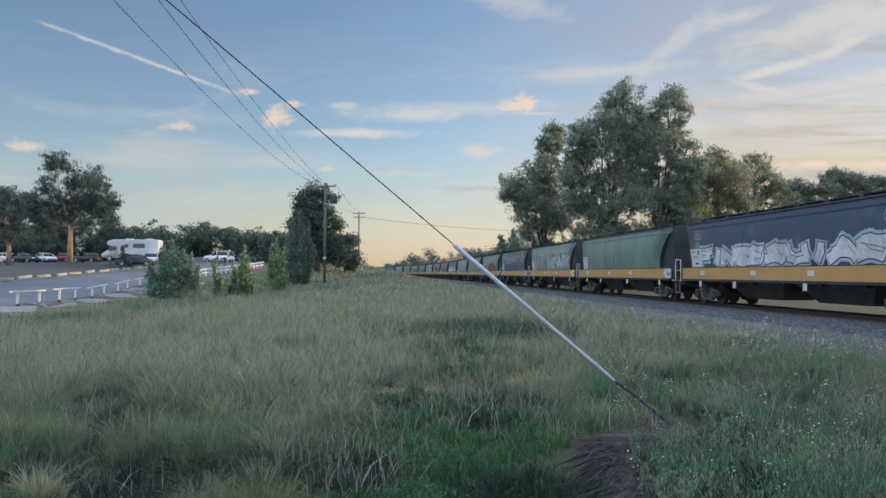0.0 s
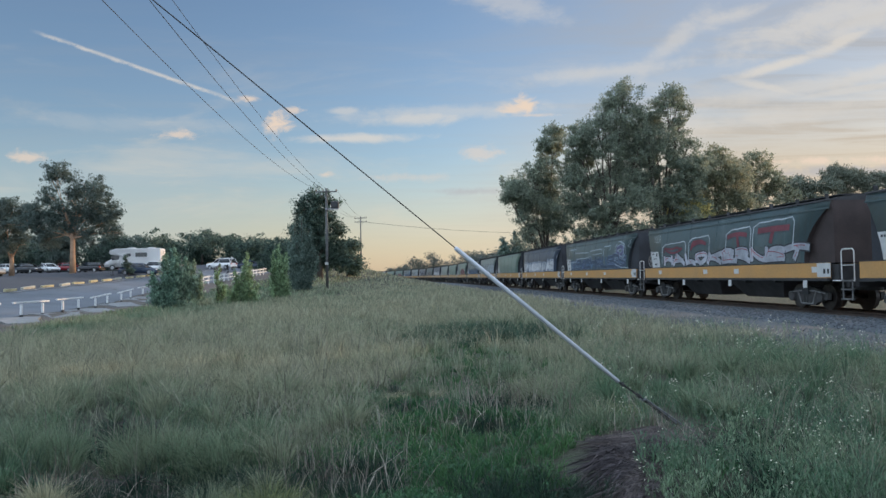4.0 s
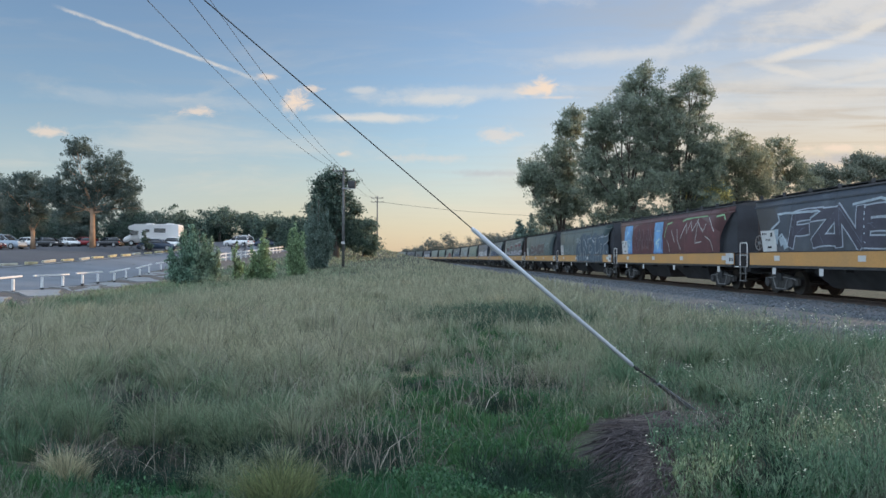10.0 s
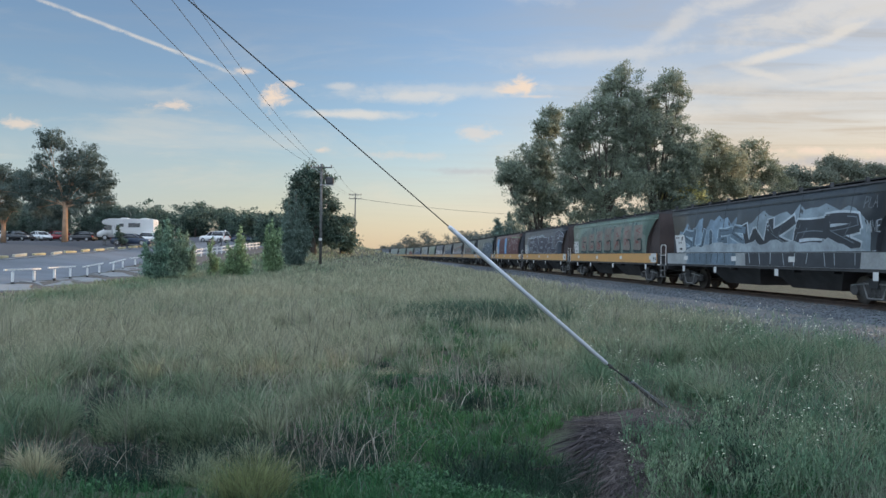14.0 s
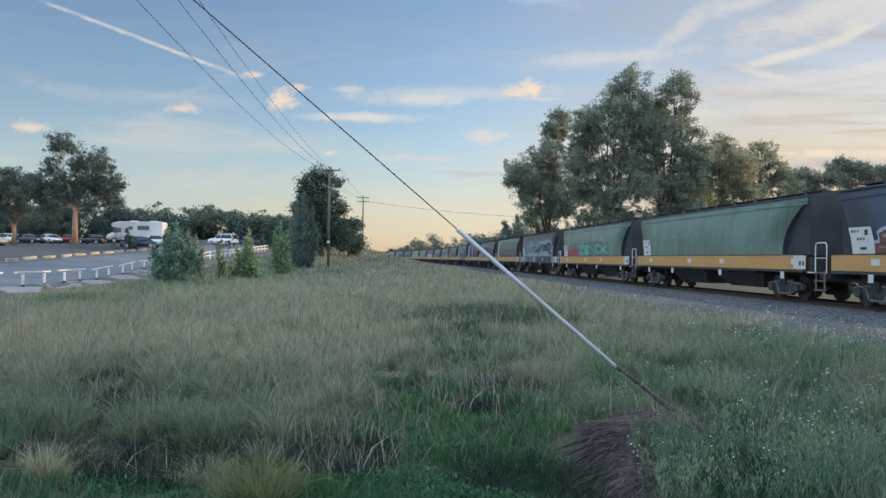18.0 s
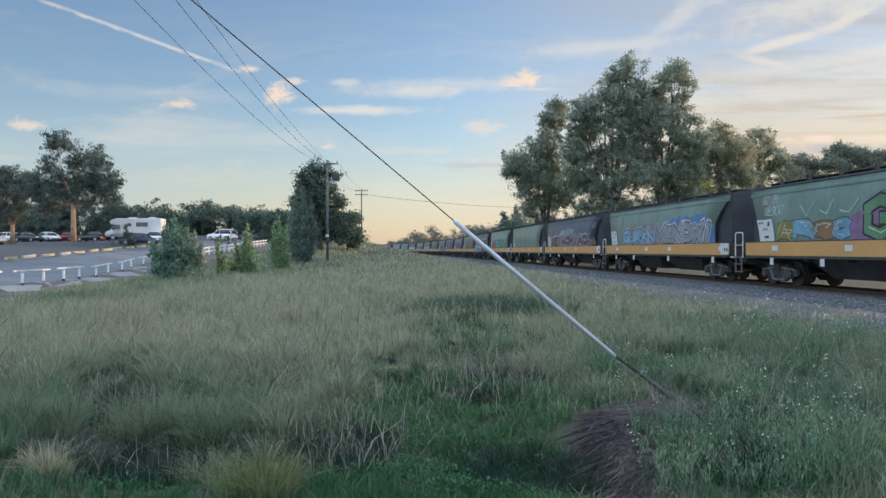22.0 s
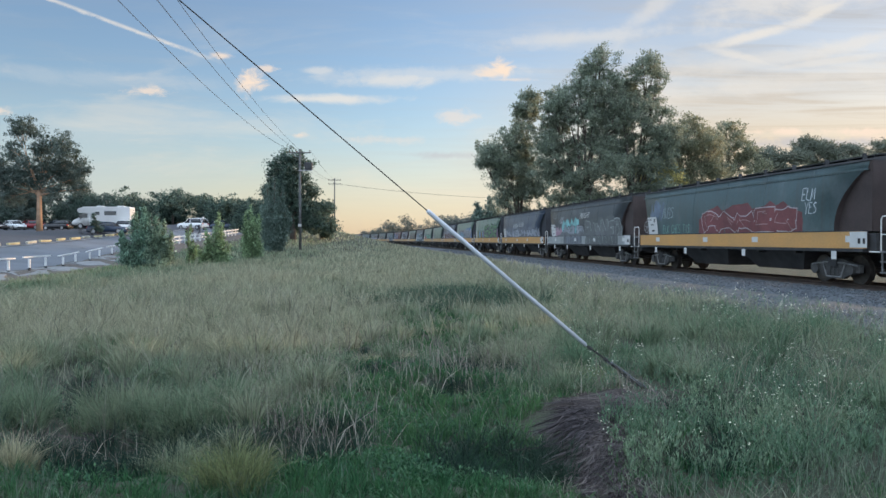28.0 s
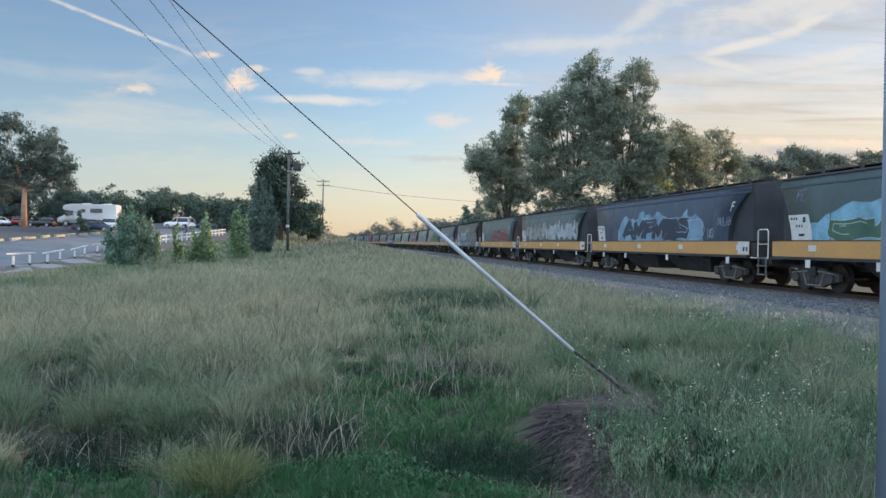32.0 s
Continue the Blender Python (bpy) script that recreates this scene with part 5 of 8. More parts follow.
def st_wwer(rng, w):
    sill_piece(rng, w, -6.2, .8, dull((0.055, 0.062, 0.072)), dull((0.40, 0.45, 0.48)), 9)
    sill_piece(rng, w, 1.6, 6.3, dull((0.15, 0.21, 0.26)), dull((0.04, 0.045, 0.055)), 8)
    cloud_patch(rng, -6.9, 6.7, 1.2, 2.05, dull((0.27, 0.31, 0.33)), w, .1, .05)
    mural(rng, .9, 6.9, 1.62, 2.85, "SUIES", dull((0.14, 0.20, 0.25)), dull((0.30, 0.38, 0.43)), dull((0.03, 0.035, 0.045)), w, True, dull((0.17, 0.24, 0.30)), spiky=.3, shine=1.0)
    mural(rng, -6.3, .9, 1.62, 3.05, "WKER", dull((0.045, 0.052, 0.062)), dull((0.40, 0.45, 0.48)), dull((0.20, 0.24, 0.27)), w, True, dull((0.20, 0.25, 0.28)), spiky=.2, rim=.15, fatness=1.25)
    tag_line(rng, "MNE", -6.4, 2.3, .36, dull((0.30, 0.33, 0.35)), w)
    tag_line(rng, "PLA", -6.2, 3.05, .36, dull((0.18, 0.20, 0.22)), w)


def st_redgreen(rng, w):
    cloud_patch(rng, -4.4, 6.9, 1.72, 2.75, dull((0.185, 0.235, 0.222)), w, .1)
    cloud_patch(rng, 3.1, 6.6, 1.70, 2.22, dull((0.300, 0.060, 0.075)), w, .12, .012)
    mural(rng, -4.0, 3.0, 1.72, 2.62, "ZENCK", dull((0.115, 0.300, 0.225)), dull((0.025, 0.035, 0.035)), dull((0.30, 0.52, 0.42)), w, True, halo=dull((0.27, 0.25, 0.26)), fatness=1.35)
    outline(w, dull((0.30, 0.56, 0.46)), .05, [(2.6, 2.6), (1.6, 2.75)], [(-2.4, 2.75), (-2.7, 3.0), (-3.1, 2.7)])


def st_plain(rng, w):
    ink = dull((0.26, 0.34, 0.30))
    for x in (5.0, 3.9, 2.6, 1.2):
        outline(w, ink, .04, [(x, 1.75), (x - .05, 2.4), (x - .3, 2.7), (x - .65, 2.65), (x - .8, 2.3), (x - .75, 1.75)])
    tag_line(rng, "MVOP", -.8, 2.2, .4, dull((0.22, 0.30, 0.26)), w, .035)


def st_orange(rng, w):
    bars(rng, w, 2.72)
    mural(rng, -5.0, 6.4, 1.70, 2.56, "SEIWOMIAC", dull((0.185, 0.085, 0.068)), dull((0.06, 0.05, 0.055)), dull((0.30, 0.20, 0.18)), w, True, halo=dull((0.34, 0.36, 0.42)), fatness=1.3, rim=.08, shine=.9)
    mural(rng, -7.2, -5.2, 1.70, 2.25, "NA", dull((0.23, 0.09, 0.08)), dull((0.34, 0.32, 0.34)), dull((0.05, 0.03, 0.03)), w, fatness=1.3, rim=.07)
    smears(rng, -6.4, 5.5, 2.4, 2.7, 12, [dull((0.22, 0.24, 0.28))], w)
    tag_line(rng, "IOP", -6.2, 2.95, .5, dull((.46, .5, .52)), w)


def st_bluelet(rng, w):
    cloud_patch(rng, -7.0, -1.0, 1.72, 3.0, dull((0.070, 0.150, 0.300)), w, .1, .003)
    cloud_patch(rng, -1.2, 5.2, 1.72, 2.8, dull((0.250, 0.215, 0.235)), w, .1, .002)
    mural(rng, .2, 5.2, 1.72, 2.6, "GURKN", dull((0.17, 0.29, 0.38)), dull((0.025, 0.03, 0.045)), dull((0.36, 0.40, 0.44)), w, True, halo=dull((0.30, 0.27, 0.28)), fatness=1.2)
    mural(rng, -6.9, .0, 1.72, 2.75, "VENDWI", dull((0.25, 0.26, 0.28)), dull((0.03, 0.03, 0.04)), dull((0.10, 0.10, 0.12)), w, True, halo=dull((0.42, 0.41, 0.43)), fatness=1.4, shine=.9)
    tag_line(rng, "SOOY", 7.5, 3.0, .4, dull((0.30, 0.36, 0.34)), w)


def st_bright(rng, w):
    cloud_patch(rng, -7.3, 2.0, 1.70, 3.0, dull((0.265, 0.150, 0.265)), w, .2, .003)
    for x0, x1, ink in ((5.2, 6.3, (0.25, 0.22, 0.05)), (4.0, 5.1, (0.13, 0.26, 0.36)), (2.8, 3.9, (0.26, 0.15, 0.07)), (2.0, 2.8, (0.13, 0.25, 0.33))):
        mural(rng, x0, x1, 1.70, 2.5, "S" if x0 > 4.5 else "R" if x0 > 3 else "C", dull(ink), dull((0.05, 0.06, 0.05)), dull((0.42, 0.44, 0.40)), w, fatness=1.5, rim=.06, shine=1.0, hatch=3)
    mural(rng, -6.6, 1.2, 1.64, 3.22, "GEASKE", dull((0.125, 0.245, 0.130)), dull((0.02, 0.03, 0.035)), dull((0.40, 0.52, 0.30)), w, True, fatness=1.2, rim=.15, wild=.6, shine=1.0)
    ink = dull((0.40, 0.46, 0.46))
    tag_line(rng, "BOLTM", 7.4, 3.15, .33, ink, w, .035)
    tag_line(rng, "OBSKAT", 7.2, 2.7, .36, ink, w, .04)
    outline(w, dull((0.30, 0.42, 0.36)), .05, [(4.8, 3.0), (4.4, 2.6), (4.0, 3.05)], [(3.6, 2.75), (3.2, 2.6), (2.9, 3.1)], [(2.5, 2.7), (2.0, 2.6), (1.6, 3.0)], [(-6.6, 3.05), (-6.9, 2.85), (-7.1, 3.1)])


def bars(rng, w, z):
    """Blank company lettering: slanted bars over an underline and an outlined block."""
    bm = bmesh.new()
    for x0, x1 in ((1.3, 3.2), (-1.0, 1.1)):
        for a in np.arange(x0, x1 - .1, .25):
            up, dn = rng.choice((.11, .11, .16)), rng.choice((.11, .11, .14))
            ribbon(bm, [(a + .05, z + .1 - dn), (a - .02, z + .1 + up)], rng.choice((.12, .15, .17)), .012)
    ribbon(bm, [(1.4, z - .12), (3.2, z - .12)], .04, .012)
    ribbon(bm, [(-1.1, z + .32), (1.1, z + .32)], .03, .012)
    part("company_lettering", bm, dull((.40, .42, .44)), w, "faded white slanted lettering bars")


def st_bluesilver(rng, w):
    mural(rng, -6.9, 6.2, 1.70, 2.42, "MUSEUMHARN", dull((0.27, 0.29, 0.33)), dull((0.09, 0.105, 0.14)), dull((0.05, 0.06, 0.08)), w, True, fatness=1.5, shine=.9, cloud=dull((0.20, 0.22, 0.26)), spiky=.2)
    bars(rng, w, 2.66)
    tag_line(rng, "IOL", 7.4, 3.0, .4, dull((0.24, 0.27, 0.31)), w)


def word(w, text, x, z, size, ink):
    """Readable lettering on the side facing the field; reads from the leading end to the rear."""
    cu = bpy.data.curves.new("lettering", "FONT")
    cu.body, cu.size, cu.shear = text, size, 0.25
    o = new("lettering", cu)
    dg = bpy.context.evaluated_depsgraph_get()
    me = bpy.data.meshes.new_from_object(o.evaluated_get(dg))
    bpy.data.objects.remove(o)
    for v in me.vertices:
        zz = z + v.co.y
        v.co = (x - v.co.x, side_y(zz) + .02, zz)
    me.materials.clear()
    me.materials.append(ink)
    part("lettering", me, None, w, "white slanted lettering")


def st_freight(rng, w):
    sill_piece(rng, w, .2, 4.4, dull((0.20, 0.22, 0.25)), dull((0.04, 0.045, 0.05)), 8)
    sill_piece(rng, w, -6.6, -.7, dull((0.15, 0.165, 0.165)), dull((0.30, 0.32, 0.32)), 10)
    cloud_patch(rng, -6.9, 6.9, 1.18, 1.9, dull((0.19, 0.20, 0.21)), w, .1, .05)
    cloud_patch(rng, .6, 4.9, 1.6, 2.75, dull((0.19, 0.40, 0.40)), w, .3, .006)
    cloud_patch(rng, 4.6, 6.6, 1.6, 2.2, dull((0.34, 0.20, 0.25)), w, .2, .008)
    mural(rng, -.2, 4.6, 1.3, 2.55, "AMUR", dull((0.25, 0.265, 0.29)), dull((0.035, 0.04, 0.045)), dull((0.12, 0.14, 0.16)), w, True, fatness=1.6, spiky=.25)
    mural(rng, -6.9, -.6, 1.3, 2.65, "BAWNED", dull((0.185, 0.20, 0.20)), dull((0.27, 0.29, 0.28)), dull((0.05, 0.05, 0.06)), w, True, dull((0.14, 0.155, 0.155)), fatness=1.3)
    word(w, "FREIGHT", .8, 2.85, .50, M["placard"])
    tag_line(rng, "NORE", 5.6, 2.6, .44, dull((0.40, 0.42, 0.44)), w)
    tag_line(rng, "CCS", 7.4, 3.0, .5, dull((0.28, 0.31, 0.32)), w)
    tag_line(rng, "CRNTEO", 6.6, 2.0, .3, dull((0.42, 0.42, 0.42)), w, .03)


def st_redtag(rng, w):
    mural(rng, -4.9, 1.9, 1.70, 2.60, "PAKEC", dull((0.230, 0.075, 0.078)), dull((0.40, 0.36, 0.37)), dull((0.34, 0.22, 0.22)), w, fatness=1.6, rim=.08, cloud=dull((0.21, 0.07, 0.075)))
    ink = dull((0.46, 0.51, 0.52))
    tag_line(rng, "ELM", -5.1, 2.75, .4, ink, w)
    tag_line(rng, "YES", -5.3, 2.3, .36, ink, w)
    tag_line(rng, "MUBS", 6.0, 2.45, .5, dull((0.34, 0.40, 0.42)), w, .035)
    smears(rng, 6.0, 7.2, 2.2, 3.4, 10, [dull((0.16, 0.20, 0.26))], w)
    tag_line(rng, "ELK CHES TIS", 5.9, 1.74, .38, dull((0.17, 0.29, 0.25)), w, .05)


def st_pale(rng, w):
    smears(rng, -6.9, 6.4, 1.72, 3.2, 30, [dull((0.13, 0.16, 0.16)), dull((0.22, 0.245, 0.24)), dull((0.24, 0.17, 0.12)), dull((0.30, 0.33, 0.33))], w)
    mural(rng, 1.0, 6.4, 1.72, 2.9, "FROAT", dull((0.27, 0.29, 0.28)), dull((0.12, 0.13, 0.13)), dull((0.26, 0.17, 0.13)), w, True)
    mural(rng, -6.6, .6, 1.72, 2.95, "WENARK", dull((0.34, 0.38, 0.40)), dull((0.13, 0.15, 0.16)), dull((0.24, 0.17, 0.14)), w, True, fatness=1.3)


def st_ghost(rng, w):
    cloud_patch(rng, -4.8, 4.6, 1.70, 2.85, dull((0.175, 0.290, 0.385)), w, .34, .003)
    mural(rng, -3.6, 3.6, 1.70, 2.85, "AMPMES", dull((0.048, 0.062, 0.095)), dull((0.24, 0.34, 0.42)), dull((0.30, 0.38, 0.44)), w, True, spiky=.3, fatness=1.5, rim=.07)
    outline(w, dull((0.30, 0.38, 0.44)), .05, [(-3.4, 2.6), (-4.6, 2.6), (-5.0, 2.2), (-4.7, 1.8), (-3.6, 1.75)])
    tag_line(rng, "WO", -5.2, 1.8, .4, dull((0.34, 0.40, 0.44)), w)
    tag_line(rng, "MULAH", -6.0, 2.3, .34, dull((0.26, 0.32, 0.37)), w, .03)
    word(w, "F", -6.9, 2.85, .55, M["placard"])


def st_sky(rng, w):
    cloud_patch(rng, -7.0, 6.6, 1.70, 2.85, dull((0.17, 0.34, 0.44)), w, .2, .003)
    mural(rng, -6.5, 5.6, 1.70, 2.40, "COCOCO", dull((0.075, 0.155, 0.115)), dull((0.30, 0.42, 0.40)), dull((0.30, 0.40, 0.34)), w, fatness=1.7, rim=.07)
    tag_line(rng, "PE", 7.4, 3.0, .4, dull((0.15, 0.20, 0.30)), w)


TRAIN = {
    9: (GREEN, "black_end", "yellow", st_plain, "plain faded green hopper wagon with a yellow sill"),
    8: (NAVY, "black_end", "yellow", st_silver, "dark navy hopper wagon with silver letter murals"),
    7: (DGREEN, "black_end", "yellow", st_whiteblue, "dark green hopper wagon covered in white and blue lettering"),
    6: (DGREEN, "brown_end", "yellow", st_redsilver, "green hopper wagon with grey letters outlined red"),
    5: (DGREEN, "black_end", "yellow", st_oec, "dark green hopper wagon with dull red outlined letters"),
    4: (DGREEN, "black_end", "yellow", st_nol, "dark green hopper wagon with tall blue letters over its sill"),
    3: (MAROON, "black_end", "yellow", st_redblue, "hopper wagon painted maroon with light blue patches"),
    2: (SLATE, "brown_end", "yellow", st_zig, "dark grey hopper wagon with wild white lines"),
    1: (GREEN, "brown_end", "yellow", st_faces, "green hopper wagon with a row of brown painted shapes"),
    0: (COAL, "black_end", "grey_sill", st_wwer, "grey hopper wagon with silver and black letters over its sill"),
    -1: (GREEN, "black_end", "yellow", st_redgreen, "light green hopper wagon with small red and green murals"),
    -2: (GREEN, "black_end", "yellow", st_plain, "clean light green hopper wagon with faint scrawls"),
    -3: (NAVY, "black_end", "yellow", st_orange, "navy hopper wagon with orange letters along the bottom"),
    -4: (GREEN, "black_end", "yellow", st_bluelet, "green hopper wagon with grey and blue lettering"),
    -5: (GREEN, "black_end", "yellow", st_bright, "green hopper wagon with a bright green and pink mural"),
    -6: (BLUE, "black_end", "yellow", st_bluesilver, "blue hopper wagon with silver letters under white lettering"),
    -7: (COAL, "brown_end", "grey_sill", st_freight, "dark grey freight hopper wagon with pale murals over its sill"),
    -8: (DGREEN, "brown_end", "yellow", st_redtag, "dark green hopper wagon with a red outlined mural"),
    -9: (DGREEN, "black_end", "yellow", st_pale, "green hopper wagon splashed with pale grey paint"),
    -10: (BLUE, "black_end", "yellow", st_ghost, "dark blue hopper wagon with pale blue letter mural"),
    -11: (DGREEN, "black_end", "yellow", st_sky, "dark hopper wagon with a light blue and green mural"),
    -12: (GREY, "black_end", "yellow", st_plain, "dark grey hopper wagon with faint scrawls"),
}
FAR = [(DGREEN, st_oec), (GREEN, st_plain), (PALE, st_pale), (NAVY, st_silver), (GREEN, st_redtag), (GREY, st_zig), (PALE, st_plain), (DGREEN, st_whiteblue)]
WAGONS = {}
for k in range(-12, 25):
    if k in TRAIN:
        base, ends, sill, style, label = TRAIN[k]
    else:
        base, style = FAR[(k * 5) % 8]
        ends, sill, label = "black_end", "yellow", "hopper wagon with a yellow sill and faded murals"
    WAGONS[k] = wagon(k, base, ends, sill, style, label)


def wagon_pose(k, t):
    s = PITCH * (k - 0.5) + SPEED * (t - 13.0) + float(np.interp(t, SURGE_T, SURGE))
    xa, ya, _ = line_at(s - 6.3)
    xb, yb, _ = line_at(s + 6.3)
    a = math.atan2(yb - ya, xb - xa)
    return Matrix.Translation(((xa + xb) / 2, (ya + yb) / 2, RAIL_Z)) @ Matrix.Rotation(a, 4, "Z")


bird = thing("bird", "small dark bird flying across the field", "bird")
bm = bmesh.new()
tube(bm, [(.13, 0, 0), (.09, 0, .01), (0, 0, 0), (-.09, 0, 0), (-.17, 0, 0)], [.008, .028, .035, .022, .006], 7)
part("body", bm, M["black_trim"], bird)
for s_ in (1, -1):
    bm = bmesh.new()
    v = [bm.verts.new(p) for p in ((.05, s_ * .02, .01), (-.06, s_ * .02, .01), (-.05, s_ * .14, .07), (.03, s_ * .14, .07), (-.09, s_ * .24, .10))]
    bm.faces.new((v[0], v[1], v[2], v[3]))
    bm.faces.new((v[3], v[2], v[4]))
    part("wing", bm, M["black_trim"], bird)


def bird_at(t):
    """A small bird that leaves the gums and crosses the field, rising."""
    k = t - 29.0
    if k < -4.0:
        return pose(32.6, 93.0, 12.0, 0, 0, 160)
    if k < 0:
        q = (k + 4.0) / 4.0
        return pose(32.6 - 35.0 * q, 93.0 - 48.0 * q, 12.0 - 6.6 * q, 0, -12 * q, 160)
    return pose(-2.4 - 7.6 * k, 45.0 - 12.0 * k, 5.4 + 4.9 * k, 0, -12, 160)


def motions():
    walk(bird, [(t, bird_at(t)) for t in (0.0, 25.0, 26.0, 27.0, 28.0, 29.0, 30.0, 31.0, 32.0)])
    for k, w in WAGONS.items():
        walk(w, [(float(t), wagon_pose(k, t)) for t in range(0, 33, 1)])

# ---- trees ----
def leaf_cloud(rng, clumps, n, size, shell=0.55, droop=0.0, cap=0.0, bunch=0.0):
    """n small leaf sprays round the clumps (x, y, z, rx, ry, rz), each a three-cornered sliver; bunch gathers them in twigs of that radius."""
    cl = np.array(clumps, float)
    vol = (cl[:, 3] * cl[:, 4] * cl[:, 5]) ** 0.75
    nb = max(20, n // 34) if bunch else n
    pick = rng.choice(len(cl), nb, p=vol / vol.sum())
    d = rng.normal(size=(nb, 3))
    d[:, 2] += cap
    d /= np.linalg.norm(d, axis=1)[:, None]
    r = np.clip(np.abs(rng.normal(shell + .18, .28, nb)), 0, 1.06)
    r *= 1 + 0.22 * np.sin(d[:, 0] * 5 + pick) * np.cos(d[:, 2] * 6 + pick * 1.7)
    c = cl[pick, :3] + d * r[:, None] * cl[pick, 3:]
    if bunch:
        k = rng.integers(0, nb, n)
        reach = bunch * (.5 + rng.random(nb))
        c = c[k] + rng.normal(size=(n, 3)) * reach[k][:, None] * np.array([1.0, 1.0, .75])
    a = rng.normal(size=(n, 3))
    a[:, 2] -= droop
    a /= np.linalg.norm(a, axis=1)[:, None]
    b = np.cross(a, rng.normal(size=(n, 3)))
    b /= np.linalg.norm(b, axis=1)[:, None] + 1e-9
    s = size * (0.45 + 1.0 * rng.random(n))[:, None]
    v = np.stack([c - a * s + b * s * .38, c - a * s * .8 - b * s * .42, c + a * s], 1).reshape(-1, 3)
    t = np.arange(3 * n).reshape(-1, 3)
    return v, t


def tree(name, label, x, y, h, clumps, trunk_r, bark, leaf, n, size, seed, category="tree", droop=0.3, group="", lean=0.0, shell=0.5, fork=0.35, limbs=None, cap=0.0, bunch=0.0):
    """Trunk, limbs to every clump, and a crown of small leaf sprays. Clumps: (dx, dy, z, rx, ry, rz) from the base."""
    rng = np.random.default_rng(seed)
    r2 = random.Random(seed)
    z0 = float(ground_z(x, y)) - 0.1
    t = thing(name, label, category, group, pose(x, y, z0))
    bm = bmesh.new()
    fz = h * fork
    trunk = [(0, 0, 0), (lean * .4, 0, fz * .5), (lean, .0, fz)]
    tube(bm, trunk, [trunk_r * 1.25, trunk_r * .95, trunk_r * .8], 9)
    part("trunk", bm, bark, t)
    for i, c in enumerate(clumps):
        if (i % 3 == 2 and len(clumps) > 8) or (limbs is not None and i >= limbs):
            continue
        bm = bmesh.new()
        p, q = Vector((lean, 0, fz * r2.uniform(.7, 1.0))), Vector(c[:3])
        mid = p.lerp(q, .5) + Vector((r2.uniform(-.4, .4), r2.uniform(-.4, .4), (q.z - p.z) * .08))
        tube(bm, [p, mid, q], [trunk_r * .36, trunk_r * .17, trunk_r * .05], 5)
        for _ in range(3):
            e = q + Vector((r2.uniform(-1, 1) * c[3], r2.uniform(-1, 1) * c[4], r2.uniform(-.6, .8) * c[5])) * .8
            tube(bm, [mid.lerp(q, .5), (mid.lerp(q, .7) + e) / 2, e], [trunk_r * .12, trunk_r * .07, trunk_r * .03], 4)
        part("limb", bm, bark, t)
    v, f = leaf_cloud(rng, clumps, n, size, shell, droop, cap, bunch)
    part("crown", fast_mesh("crown", v, f, leaf), None, t)
    return t


def ball_clumps(seed, w, z0, z1, n, rr=(.16, .3), dy=None, taper=0.0):
    """Scattered clumps filling a crown w wide between two heights."""
    r = random.Random(seed)
    out = []
    for i in range(n):
        z = z0 + (z1 - z0) * (i + r.random()) / n
        k = (z - z0) / (z1 - z0)
        lim = w / 2 * math.sqrt(max(.08, 1 - (2 * k - 1) ** 2 * .8)) * (1 - taper * k)
        a, q = r.uniform(0, 6.28), r.uniform(.25, .85)
        s = w * r.uniform(*rr)
        out.append((lim * q * math.cos(a), lim * q * math.sin(a) * (dy or 1), z, s, s, s * .72))
    return out


# gums beyond the railway; clumps as (across, up, radius)
def gum(x, y, spots, seed, label, n, leaf="euc", bark="bark", group="", r=.4, size=.155, fork=.3, lean=0.0, extra=26, deep=.9):
    q = random.Random(seed)
    cl = [(a, q.uniform(-deep, deep) * c, b, c * 1.02, c * 1.05, c * .86) for a, b, c in spots]
    for _ in range(extra):
        a, b, c = q.choice(spots)
        a2, b2, c2 = q.choice([s for s in spots if math.hypot(s[0] - a, s[1] - b) < 4.2])
        k, e = q.uniform(.25, .75), q.uniform(.45, .8)
        cl.append((a + (a2 - a) * k + q.uniform(-.55, .55) * c, q.uniform(-1.5, 1.5) * c, b + (b2 - b) * k + q.uniform(-.7, .45) * c, c * e, c * e, c * e * .7))
    top = max(b + c for a, b, c in spots)
    return tree("gum_tree", label, x, y, top, cl, r, M[bark], M[leaf], int(n * 2.9), size * .86, seed, group=group, shell=.5, fork=fork, lean=lean, limbs=len(spots), cap=.6, droop=.7, bunch=.21 * size / .155)


